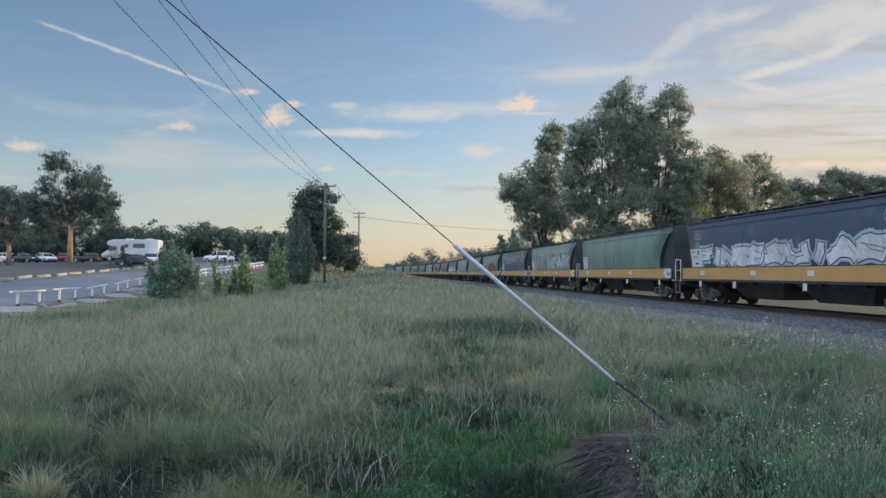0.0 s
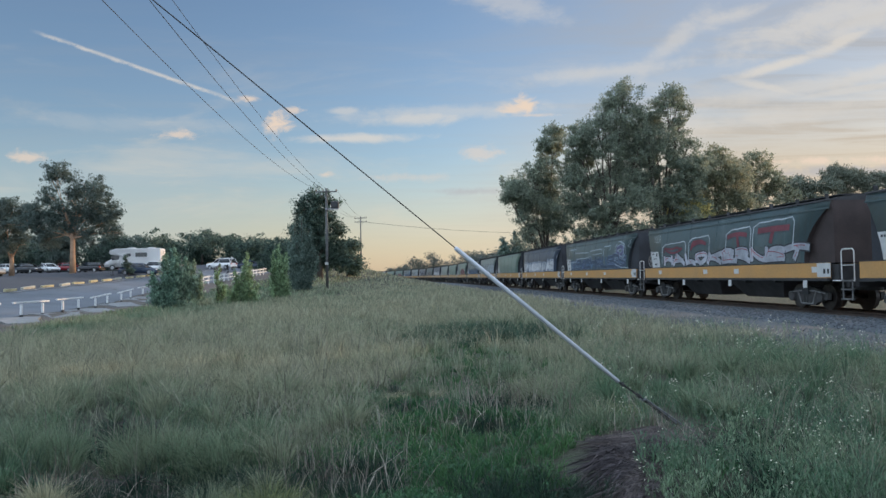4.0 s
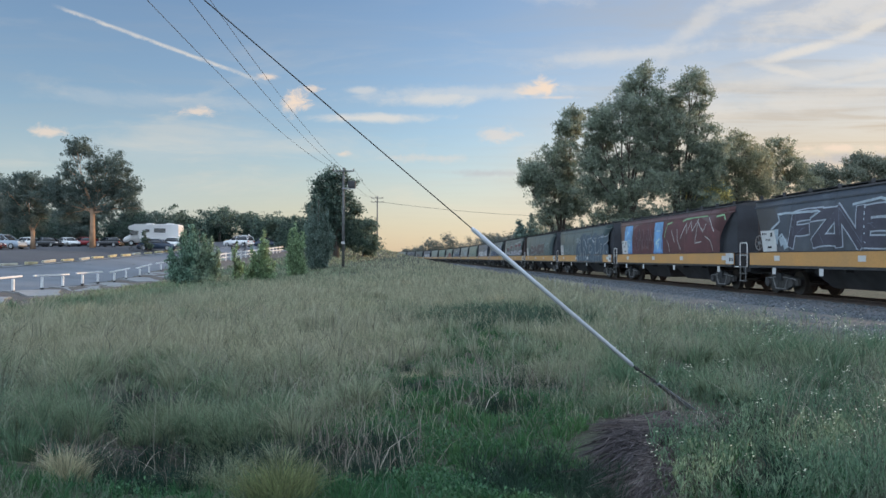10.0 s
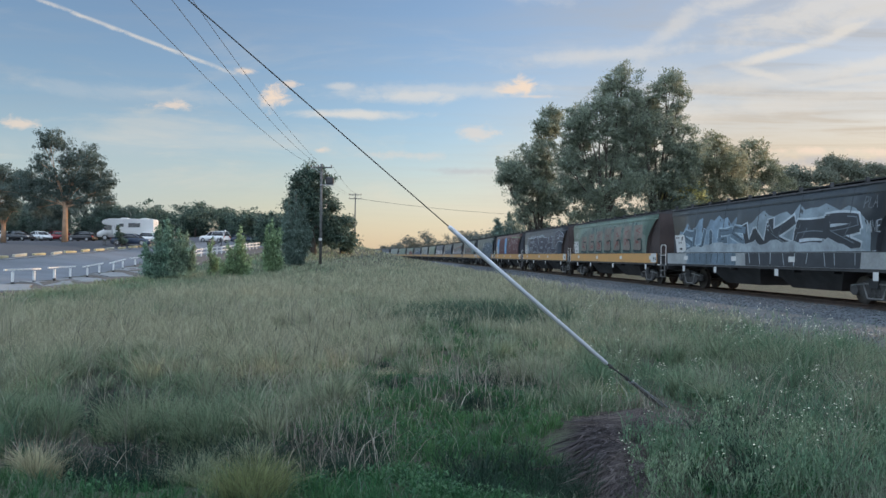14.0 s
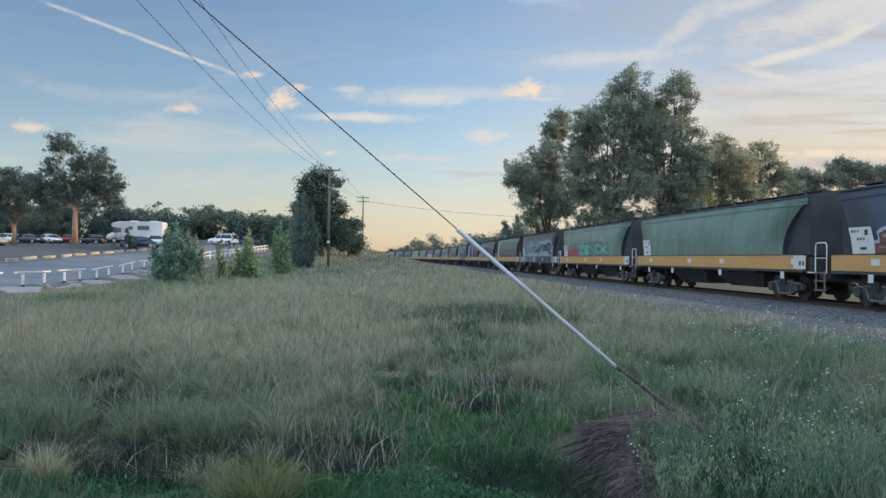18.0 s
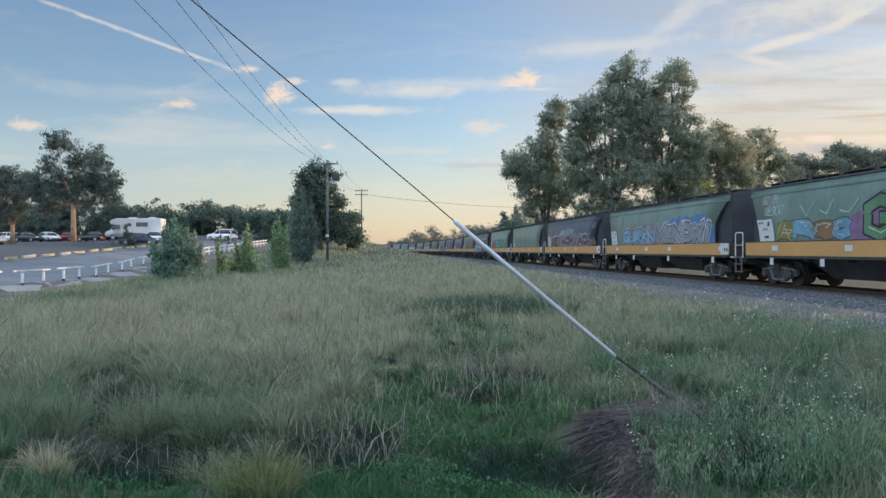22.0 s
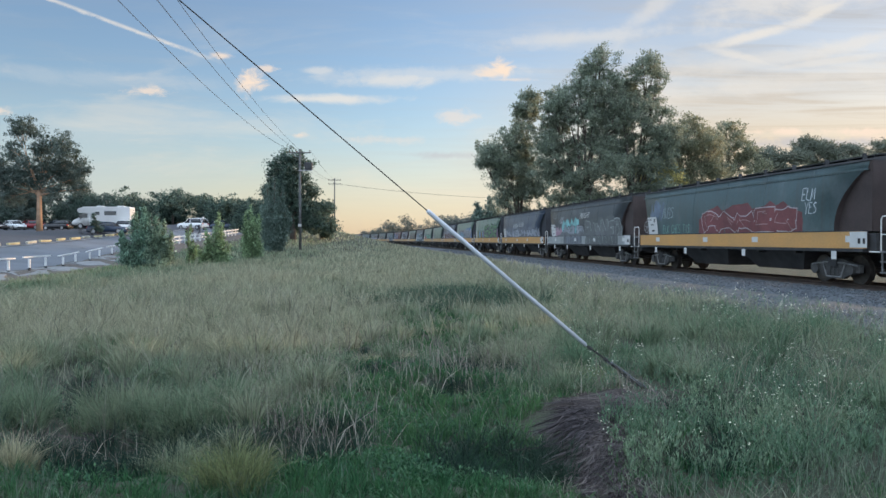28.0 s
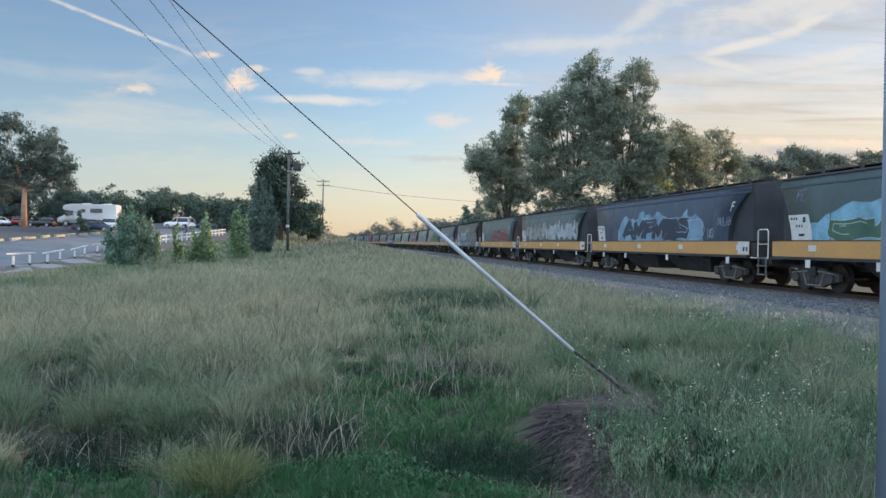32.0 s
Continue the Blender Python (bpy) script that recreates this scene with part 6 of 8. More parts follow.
BIG = "gum trees beyond the railway"
gum(11.5, 80, [(1.3, 17.0, 1.6), (0.9, 15.2, 1.8), (-3.6, 11.6, 1.4), (-3.0, 10.4, 1.6), (-1.2, 12.4, 1.8), (0.1, 12.8, 2.0), (-2.1, 8.4, 1.6), (-1.0, 9.8, 2.0), (0.5, 9.9, 2.2), (-0.6, 6.6, 1.8), (-1.9, 5.8, 1.5), (0.9, 7.0, 1.8), (-3.9, 9.8, 0.9), (.4, 4.2, 1.8)],
    11, "tall gum tree with hanging grey-green crown", 15000, group=BIG, fork=.2)
gum(17.8, 77, [(1.8, 20.4, 1.8), (0.6, 19.1, 1.8), (3.0, 18.4, 1.6), (-2.2, 16.1, 1.9), (-0.8, 17.3, 1.6), (-2.7, 13.8, 1.8), (-0.1, 14.5, 2.1), (1.7, 15.9, 2.1), (-3.2, 11.3, 1.9), (-0.8, 11.0, 2.1), (-2.1, 8.5, 2.1), (1.3, 12.1, 2.1), (0.7, 8.5, 2.1), (2.7, 13.5, 1.6), (-1.5, 5.5, 2.0), (1.5, 5.5, 2.0), (-3.6, 15.0, 1.5), (-3.7, 13.0, 1.7), (-3.9, 10.6, 1.9), (-2.9, 16.7, 1.2), (-4.0, 8.0, 1.9), (3.4, 15.2, 1.5), (3.2, 11.5, 1.8), (3.0, 8.8, 1.9)],
    12, "tallest gum tree with a rounded grey-green crown", 26000, group=BIG, r=.5, fork=.25)
gum(23.8, 79, [(1.3, 20.3, 1.7), (2.7, 19.4, 1.1), (0.2, 19.8, 1.3), (-0.2, 17.4, 1.8), (2.0, 17.4, 1.4), (0.9, 15.3, 2.2), (2.8, 14.9, 1.4), (-1.2, 14.5, 2.0), (-0.1, 12.0, 2.2), (2.4, 12.4, 1.8), (-1.5, 10.2, 2.2), (1.0, 9.1, 2.2), (2.8, 9.9, 1.6), (0, 6, 2.2), (2.4, 6.2, 2.0), (-1.7, 18.3, 1.3), (-1.8, 16.2, 1.6), (-1.8, 13.5, 1.7), (3.9, 13.0, 1.5), (4.1, 10.8, 1.7), (4.3, 8.5, 1.8)],
    13, "tall gum tree with dense crown", 22000, group=BIG, r=.5, fork=.25)
gum(31.2, 83, [(0.1, 14.5, 1.7), (1.7, 13.8, 1.5), (-1.0, 13.4, 1.7), (2.1, 11.9, 1.5), (-0.2, 11.5, 1.9), (1.7, 10.0, 1.5), (-1.3, 9.6, 1.9), (-3.2, 8.8, 1.7), (0.2, 8.8, 1.5), (1.2, 7.0, 1.8), (-1.8, 6.0, 1.8), (-2.2, 13.3, 1.4), (-2.6, 11.3, 1.7), (2.8, 12.5, 1.3), (3.4, 10.8, 1.4), (2.8, 8.8, 1.6)],
    14, "gum tree with olive leaves in the low sun", 15000, "euc_w", group=BIG)
gum(28.4, 80, [(0.0, 9.3, 1.4), (-1.5, 8.5, 1.5), (0.9, 8.2, 1.1), (-0.7, 7.4, 1.5), (-2.9, 8.5, 1.3), (-2.2, 10.0, 1.1), (0.2, 5.5, 1.6), (-2.2, 5.2, 1.6)],
    15, "small olive-yellow tree below taller gums", 6500, "euc_y", group=BIG, r=.22)
gum(38.5, 95, [(2.2, 16.0, 1.6), (1.3, 14.7, 1.5), (3.9, 15.2, 1.7), (5.2, 13.4, 1.6), (3.1, 13.4, 1.5), (6.3, 13.0, 0.9), (1.3, 13.0, 1.1), (3.9, 11.9, 1.1), (-.6, 13.6, 1.4), (1.2, 11.0, 1.5), (4.6, 12.2, 1.4), (6.6, 11.4, 1.3), (3, 9.6, 1.5), (-.8, 10.8, 1.5)],
    16, "thin open gum tree with bare leaning limbs", 7000, "euc_w", group=BIG, r=.3, extra=8)
gum(55.4, 115, [(1.2, 15.2, 1.6), (0.1, 14.1, 1.3), (2.2, 14.4, 1.2), (0.6, 13.4, 1.0), (-2.5, 14.0, 1.4), (-4.6, 13.0, 1.4), (3.6, 14.3, 1.4), (5.6, 14.4, 1.5), (-1, 12, 1.6), (3, 12.2, 1.6)], 17, "small open gum tree beyond the railway", 5000, "euc_far", group=BIG, r=.25, size=.21)
gum(65.3, 120, [(-1.3, 17.2, 1.6), (0.4, 17.8, 1.7), (2.6, 17.0, 1.9), (-0.7, 15.6, 1.9), (2.1, 15.4, 2.1), (4.8, 16.2, 1.6), (6.5, 16.5, 1.4), (4.3, 14.9, 1.6), (7.6, 16.0, 1.4)],
    19, "broad spreading gum tree in the distance", 6500, "euc_far", group=BIG, size=.21)
gum(78.0, 122, [(-1.5, 15.5, 2.2), (1.0, 16.8, 2.3), (3.6, 15.5, 2.2), (0.5, 13.5, 2.6), (5.5, 14.0, 2.0), (6.6, 16.4, 1.6)], 20, "broad gum tree in the distance", 6000, "euc_far", group=BIG, size=.21)
gum(92.0, 122, [(-2.5, 17.5, 2.2), (0.0, 20.0, 2.3), (2.6, 18.5, 2.4), (0.5, 15.5, 2.8), (-3.5, 14.0, 2.2)], 21, "gum tree against the bright sky", 6000, "euc_far", group=BIG, size=.21)

gum(21.0, 93, [(-9, 6.5, 2.4), (-6, 9.5, 2.6), (-3.5, 6, 2.6), (-1.5, 10.5, 2.6), (1, 6.5, 2.6), (3, 11, 2.6), (5, 7, 2.6), (7.5, 9.5, 2.4), (9.5, 6, 2.4), (12, 7.5, 2.2), (-8, 3.4, 2.2), (-3, 3, 2.2), (3, 3.2, 2.2), (8, 3, 2.2)],
    22, "open gum thicket behind taller gums", 6500, group=BIG, r=.3, size=.2, fork=.15)

# gums over the car park
LOT = "gum trees over the car park"
gum(-43.2, 87, [(-1.1, 11.7, 1.8), (-2.0, 11.2, 1.2), (-0.1, 11.2, 1.2), (1.8, 10.1, 1.8), (-2.4, 9.5, 1.1), (3.5, 8.9, 1.4), (3.0, 8.0, 1.3), (4.4, 8.0, 1.1), (5.6, 7.0, 0.8), (-0.1, 9.1, 1.7), (0.7, 7.4, 1.9), (-1.2, 7.7, 1.5), (2.1, 6.3, 1.7), (-1.9, 6.0, 1.4), (-0.2, 5.1, 1.4), (4.0, 4.9, 0.8), (2.4, 4.6, 1.2), (-3.5, 6.9, 1.2), (-3.6, 8.6, 1.3), (-4.6, 7.4, 1.4), (-4.2, 5.4, 1.5), (-5.6, 6.0, 1.5), (-3.0, 4.2, 1.4), (3.0, 5.6, 1.4), (4.4, 6.2, 1.2), (5.2, 5.0, 1.1)],
    31, "gum tree with a pale lit trunk and spreading crown", 18000, "euc_lot", bark="bark_sunlit", group=LOT, r=.30, fork=.42, size=.135)
gum(-52.1, 90, [(0.3, 8.0, 1.7), (-0.7, 8.7, 1.2), (1.7, 7.7, 1.1), (-0.4, 6.2, 1.5), (1.1, 4.3, 1.2), (-0.6, 3.3, 1.5), (-2.6, 7.4, 1.7), (-2.1, 4.3, 1.7)],
    32, "spreading gum tree with pale forked trunk", 8500, "euc_lot", bark="bark_sunlit", group=LOT, r=.28, fork=.25)
gum(-62.8, 122, [(3.0, 5.6, 2.0), (-3.6, 5.2, 2.0), (-0.9, 7.1, 1.8), (-2.0, 6.3, 1.6), (0.4, 5.3, 1.8), (-0.6, 3.4, 1.6), (1.5, 3.7, 1.6), (2.0, 2.2, 1.4), (0.2, 2.1, 1.3), (-1.6, 1.6, 1.3)],
    33, "low gum tree behind parked cars", 8000, "euc_lot", bark="bark", group=LOT, r=.25)
gum(-54.6, 123, [(4.2, 4.4, 1.9), (-3.4, 5.0, 2.0), (5.6, 2.8, 1.6), (-1.5, 3.8, 1.6), (0.5, 4.6, 1.8), (2.5, 3.6, 1.6), (1.2, 2.0, 1.5), (-.8, 1.8, 1.5), (3.6, 2.0, 1.2)], 34, "low dark gum tree behind parked cars", 6500, "euc_lot", group=LOT, r=.2)
gum(-62.0, 96, [(-2.0, 7.5, 2.0), (0.5, 8.5, 2.0), (2.5, 7.0, 1.8), (1.2, 4.5, 2.0), (-1.5, 4.5, 2.0), (3.5, 4.6, 1.5)], 35, "spreading gum tree over parked cars", 8000, "euc_lot", bark="bark_sunlit", group=LOT, r=.35)

# row of round dark trees behind the car park
r_ = random.Random(5)
for i, xx in enumerate(np.linspace(-92, -22, 15)):
    yy = 128 + 6 * math.sin(i * 1.3)
    hh = 5.3 + r_.uniform(-.6, .8)
    tree("round_tree", "dark dense round-crowned tree behind the car park", xx, yy, hh, ball_clumps(60 + i, 7.5, hh * .12, hh * .88, 11, (.2, .33)), .2, M["bark"], M["dark_leaf"], 7500, .2, 60 + i, group="round trees behind the car park", shell=.6, bunch=.34)
    tree("round_tree", "dark dense tree in a second row", xx + 2.4, yy + 13, hh * 1.02, ball_clumps(160 + i, 7.5, hh * .1, hh * .85, 9, (.22, .34)), .2, M["bark"], M["dark_leaf"], 3000, .3, 160 + i, group="round trees behind the car park", shell=.5)

# the big tree behind the first pole, its neighbours, and the young trees by the road
BROAD = [(.8, 10.3, 1.2), (-.7, 10.5, 1.3), (2.0, 9.9, .8), (-2.3, 9.7, 1.0), (.1, 9.0, 1.6), (-1.8, 8.1, 1.5), (-2.4, 6.4, 1.5), (-.3, 7.2, 1.6), (1.2, 7.6, 1.3), (2.1, 6.3, 1.2), (-2.0, 4.5, 1.8), (.1, 5.2, 1.8),
         (2.0, 4.5, 1.5), (2.8, 2.8, 1.5), (4.2, 4.2, .8), (4.0, 2.5, 1.2), (5.0, 2.0, .9), (.8, 2.9, 1.8), (-1.2, 2.4, 1.9), (-3.3, 6.4, .75)]
tree("broad_tree", "large dark broad-crowned tree behind a power pole", -15.6, 96, 12.0, [(a, .5 * math.sin(7 * a + b) * c, b, c * 1.03, c * 1.1, c * .95) for a, b, c in BROAD], .35, M["bark"], M["dark_leaf"], 32000, .17, 41, shell=.5, bunch=.32)
tree("broad_tree", "dark lower tree beside the large broad tree", -13.2, 106, 6.0, ball_clumps(42, 5.0, .6, 4.8, 9, (.2, .3)), .2, M["bark"], M["dark_leaf"], 8000, .19, 42, shell=.55)


def column(name, label, x, y, h, w, leaf, n, size, seed, nc=9):
    cl = [(random.Random(seed + i).uniform(-.12, .12) * w, random.Random(seed + i + 50).uniform(-.12, .12) * w, h * (.12 + .82 * i / nc),
           w / 2 * max(.3, 1 - abs(2 * (i + .6) / nc - .9) ** 3) , w / 2 * max(.3, 1 - abs(2 * (i + .6) / nc - .9) ** 3), h / nc * .8) for i in range(nc)]
    return tree(name, label, x, y, h, cl, max(.03, h * .012), M["bark"], M[leaf], n, size, seed, droop=-.8, shell=.35, fork=.5)


def bushy(label, x, y, shoots, leaf, n, size, seed, name="bush", category="bush", trunk=.05):
    """Several upright leafy shoots from one base: (across, along, height, half width)."""
    cl = []
    q = random.Random(seed)
    for dx, dy, h, w in shoots:
        m = max(4, int(h / .42))
        for i in range(m):
            k = (i + .5) / m
            r = .9 * w * (.55 + .55 * math.sin(math.pi * min(1, k * 1.15)) ** .8) * (1 - .45 * max(0, k - .72) / .28)
            cl.append((1.3 * dx * (.55 + .45 * k) + q.uniform(-.1, .1), dy + q.uniform(-.15, .15), h * (.06 + .90 * k), r, r, h / m * .8))
    return tree(name, label, x, y, max(a[2] for a in shoots), cl, trunk, M["bark"], M[leaf], n, size, seed, category, droop=-1.1, shell=.42, fork=.35)


bushy("narrow bright green young poplar", -12.55, 57.5, [(0, 0, 4.7, .50), (-.4, .1, 4.2, .46), (.42, -.1, 4.0, .46), (.1, -.3, 2.6, .52), (-.3, -.3, 2.1, .52), (.4, .2, 2.0, .5)], "poplar", 9500, .085, 51, "young_tree", "tree", .06)
bushy("dark grey-green column-shaped tree", -12.9, 69, [(0, 0, 7.4, .66), (-.6, .1, 6.7, .62), (.65, 0, 6.4, .60), (.3, -.5, 5.4, .66), (-.4, -.5, 5.0, .70), (.95, .1, 4.4, .58), (-1.0, .1, 4.6, .58), (0, -.6, 2.8, .85)], "conifer", 18000, .11, 52, "conifer", "tree", .1)
bushy("small open green sapling clump", -12.45, 46.3, [(-.35, 0, 2.5, .40), (.25, .1, 3.55, .44), (.45, -.1, 3.0, .42), (-.75, .1, 1.5, .38), (.3, -.3, 1.7, .46), (.8, 0, 1.6, .36)], "poplar", 5200, .085, 53)
bushy("dense blue-green bushy sapling clump", -15.45, 42.6, [(-.9, 0, 2.3, .48), (-.35, .2, 3.5, .52), (.15, -.1, 3.75, .58), (.6, .2, 3.2, .50), (-.6, -.5, 1.4, .55), (.3, -.6, 1.5, .55)], "bush", 12000, .085, 54)
bushy("leafy grey-green bushy sapling", -14.3, 42.3, [(-.35, 0, 2.5, .45), (.1, .1, 2.95, .48), (.5, -.1, 2.3, .42), (.2, -.4, 1.2, .5), (-.5, -.3, 1.3, .45)], "bush_pale", 8500, .085, 55)
bushy("thin whippy sapling beside a bush", -13.3, 44.3, [(0, 0, 2.7, .26), (.25, .1, 1.9, .24)], "poplar", 1300, .08, 56)

# distant trees along the line
far_ = random.Random(9)
for i, (xx, yy, hh, ww) in enumerate([(12, 180, 7.5, 11), (20, 185, 9, 13), (28, 170, 9.5, 12), (36, 165, 9.5, 12), (46, 160, 10, 14), (-10, 312, 9.5, 14), (-2, 305, 11.5, 14), (6, 298, 10.5, 14), (14, 292, 11.5, 15), (23, 286, 11.5, 15), (32, 280, 12, 16), (-18, 350, 7.5, 9), (-24, 372, 6.5, 8), (10, 222, 9, 10), (18, 226, 9.5, 12), (26, 220, 10.5, 12)]):
    tree("distant_tree", "hazy distant tree beside the line", xx, yy, hh * 1.3, ball_clumps(80 + i, ww, hh * .1, hh * .85, 10, (.16, .26)), .25, M["bark"], M["far_dark"], 5200, .30, 80 + i, group="distant trees along the line", shell=.55, bunch=.6)
column("cypress", "tall dark cypress in the distance", 14.2, 160, 11.0, 4.6, "conifer", 5000, .26, 57, 10)
column("cypress", "tall dark cypress in the distance", 17.0, 161, 12.6, 4.4, "conifer", 5000, .26, 58, 10)

# ---- power poles and wires ----
def sag(a, b, drop, n=24):
    a, b = Vector(a), Vector(b)
    return [a.lerp(b, i / n) - Vector((0, 0, drop * 4 * (i / n) * (1 - i / n))) for i in range(n + 1)]


def power_pole(x, y, h, arm, label, transformer=False, low_arm=False, yaw=0.0):
    z = float(ground_z(x, y))
    p = thing("power_pole", label, "power pole", "power poles along the road", pose(x, y, z, 0, 0, yaw))
    bm = bmesh.new()
    tube(bm, [(0, 0, -.3), (0, 0, h * .5), (0, 0, h)], [.15, .13, .10], 12)
    part("shaft", bm, M["pole"], p)
    for k, zz in enumerate([h - .35] + ([h - 1.1] if low_arm else [])):
        bm = bmesh.new()
        box(bm, -arm, arm, -.17, -.06, zz - .06, zz + .06)
        part("crossarm", bm, M["pole"], p, bevel=.01)
        for xx in (-arm + .08, -.3, arm - .08):
            bm = bmesh.new()
            tube(bm, [(xx, -.11, zz + .05), (xx, -.11, zz + .12), (xx, -.11, zz + .15), (xx, -.11, zz + .24)], [.02, .06, .045, .03], 8)
            part("insulator", bm, M["ceramic"], p)
        for s in (1, -1):
            bm = bmesh.new()
            tube(bm, [(s * .75, -.12, zz - .05), (0, -.14, zz - .6)], .015, 4)
            part("brace", bm, M["galv"], p)
    if transformer:
        bm = bmesh.new()
        box(bm, .45, 1.2, -.3, .25, h - 2.0, h - 1.3)
        part("transformer", bm, M["steel_dark"], p, "dark grey box transformer", .06)
        bm = bmesh.new()
        box(bm, -.1, 1.2, -.2, .0, h - 2.1, h - 2.01)
        part("bracket", bm, M["galv"], p)
        bm = bmesh.new()
        box(bm, -.16, .16, -.24, -.15, 2.4, 2.65)
        part("sign_plate", bm, M["placard"], p, "small pale pole plate")
    return p


P1, P2, P0 = (-11.0, 72.0, 10.2), (-15.25, 143.0, 13.3), (-8.7, 1.4, 9.6)
power_pole(P1[0], P1[1], P1[2] + .2 - float(ground_z(P1[0], P1[1])), 1.05, "weathered timber power pole with a wide crossarm", True)
power_pole(P2[0], P2[1], P2[2] + .2 - float(ground_z(P2[0], P2[1])), 1.2, "distant timber power pole with two crossarms", False, True)
power_pole(P0[0], P0[1], P0[2] + .3, 1.1, "timber power pole held by a guy wire")


def cable(label, pts, r, group="overhead wires"):
    bm = bmesh.new()
    tube(bm, pts, r, 5)
    return tagged(new("overhead_wire", finish(bm, "overhead_wire", M["wire"])), label, "wire", group)


for a, dx in (((-8.0, 1.4, 10.2), -1.0), ((-7.0, 1.4, 10.8), -.3), ((-9.0, 1.4, 14.8), -.05)):
    cable("thin dark overhead power wire", sag(a, (P1[0] + dx, P1[1], P1[2] + .15), 1.3), .012)
for dx in (-1.0, -.3, 1.0):
    cable("thin dark overhead power wire", sag((P1[0] + dx, P1[1], P1[2] + .1), (P2[0] + dx, P2[1], P2[2] + .1), .9), .014)
cable("thin dark wire crossing the railway", sag((P2[0], P2[1], P2[2] - .8), (60, 190, 13.5), 2.0), .03)

# guy wire with its sleeve and anchor
g = thing("guy_wire", "taut guy wire with a pale plastic sleeve anchored in the ground", "guy wire")
B, S0, S1 = Vector((2.51, 7.875, 0.0)), Vector((1.763, 7.427, .527)), Vector((0.137, 6.504, 1.851))
U = (S1 - S0).normalized()


def on_guy(d):
    """Along the strand, from the sleeve's lower end."""
    return S0 + U * d


bm = bmesh.new()
tube(bm, [on_guy(-.1), on_guy(2.2), on_guy(5.0) + Vector((0, 0, .004)), on_guy(13.9)], .0048, 6)
part("steel_strand", bm, M["wire"], g)
bm = bmesh.new()
tube(bm, [on_guy(0), on_guy(.02), on_guy(2.28), on_guy(2.3)], [.015, .0205, .0205, .012], 8)
part("sleeve", bm, M["sleeve"], g, "pale grey plastic sleeve")
K = B.lerp(S0, .62)
bm = bmesh.new()
tube(bm, [K, S0], .009, 5)
part("lower_strand", bm, M["wire"], g)
for o in (.016, -.016):
    bm = bmesh.new()
    tube(bm, [B - (S0 - B) * .15 + Vector((o, -o, 0)), K + Vector((o, -o, 0))], .011, 5)
    part("anchor_rod", bm, M["galv"], g)
for d in (.55, .66, .92):
    bm = bmesh.new()
    tube(bm, [B.lerp(S0, d), B.lerp(S0, d + .04)], .019, 6)
    part("clamp", bm, M["bogie"], g)

for s_ in (-.014, .014):
    bm = bmesh.new()
    tube(bm, [B + Vector((s_, s_, -.05)), B.lerp(S0, .56) + Vector((s_, s_, 0))], .008, 5)
    part("anchor_rod", bm, M["bogie"], g)

# slim post close by
post = thing("steel_post", "slim blue-grey painted steel post", "post", m=pose(1.729, 2.5, 0))
bm = bmesh.new()
tube(bm, [(0, 0, -.2), (0, 0, 2.9)], .05, 16)
part("tube", bm, M["bluepost"], post)

# ---- white rails, kerb blocks and concrete aprons along the road ----
def rail_fence(y, n_posts=2, length=4.9, h=.80):
    x0, x1 = float(fence_x(y)), float(fence_x(y + length))
    z0, z1 = float(ground_z(x0, y)) + .03, float(ground_z(x1, y + length)) + .03
    f = thing("road_rail", "short white-painted timber road rail on posts", "road rail", "white rails along the road", pose(x0, y, z0))
    d = Vector((x1 - x0, length, z1 - z0))
    a = math.atan2(d.y, d.x)
    bm = bmesh.new()
    box(bm, -.1, d.length + .1, -.045, .045, h - .085, h)
    m = Matrix.Rotation(a, 4, "Z") @ Matrix.Rotation(-math.asin(d.z / d.length), 4, "Y")
    bmesh.ops.transform(bm, matrix=m, verts=bm.verts)
    part("top_rail", bm, M["white_paint"], f, bevel=.008)
    for k in range(n_posts):
        p = d * (.2 + .62 * k / max(1, n_posts - 1))
        bm = bmesh.new()
        box(bm, p.x - .055, p.x + .055, p.y - .055, p.y + .055, p.z + .12, p.z + h - .14)
        part("post", bm, M["white_paint"], f, bevel=.008)
        bm = bmesh.new()
        box(bm, p.x - .06, p.x + .06, p.y - .06, p.y + .06, p.z - .2, p.z + .12)
        part("post_foot", bm, M["black_trim"], f, "black-painted post foot")


for y in (17.0, 23.7, 30.4, 37.0, 43.4, 50.2, 57.3, 64.2, 70.9):
    rail_fence(y)


def long_fence(y0, y1):
    """Closer-set white posts with rails, seen between the bushes."""
    f = thing("road_fence", "white post and rail fence further up the road", "fence", m=pose(0, 0, 0))
    yy = np.arange(y0, y1, 2.0)
    for y in yy:
        x = float(fence_x(y))
        z = float(ground_z(x, y))
        bm = bmesh.new()
        box(bm, x - .07, x + .07, y - .07, y + .07, z - .1, z + 1.0)
        part("post", bm, M["white_paint"], f)
        bm = bmesh.new()
        for h in (.45, .85):
            za, zb = z + h, float(ground_z(float(fence_x(y + 2)), y + 2)) + h
            v = box(bm, x - .03, x + .03, y, y + 2, -.07, .07)
            for q in v:
                q.co.z += za if q.co.y < y + 1 else zb
        part("rail", bm, M["white_paint"], f)


long_fence(80, 112)

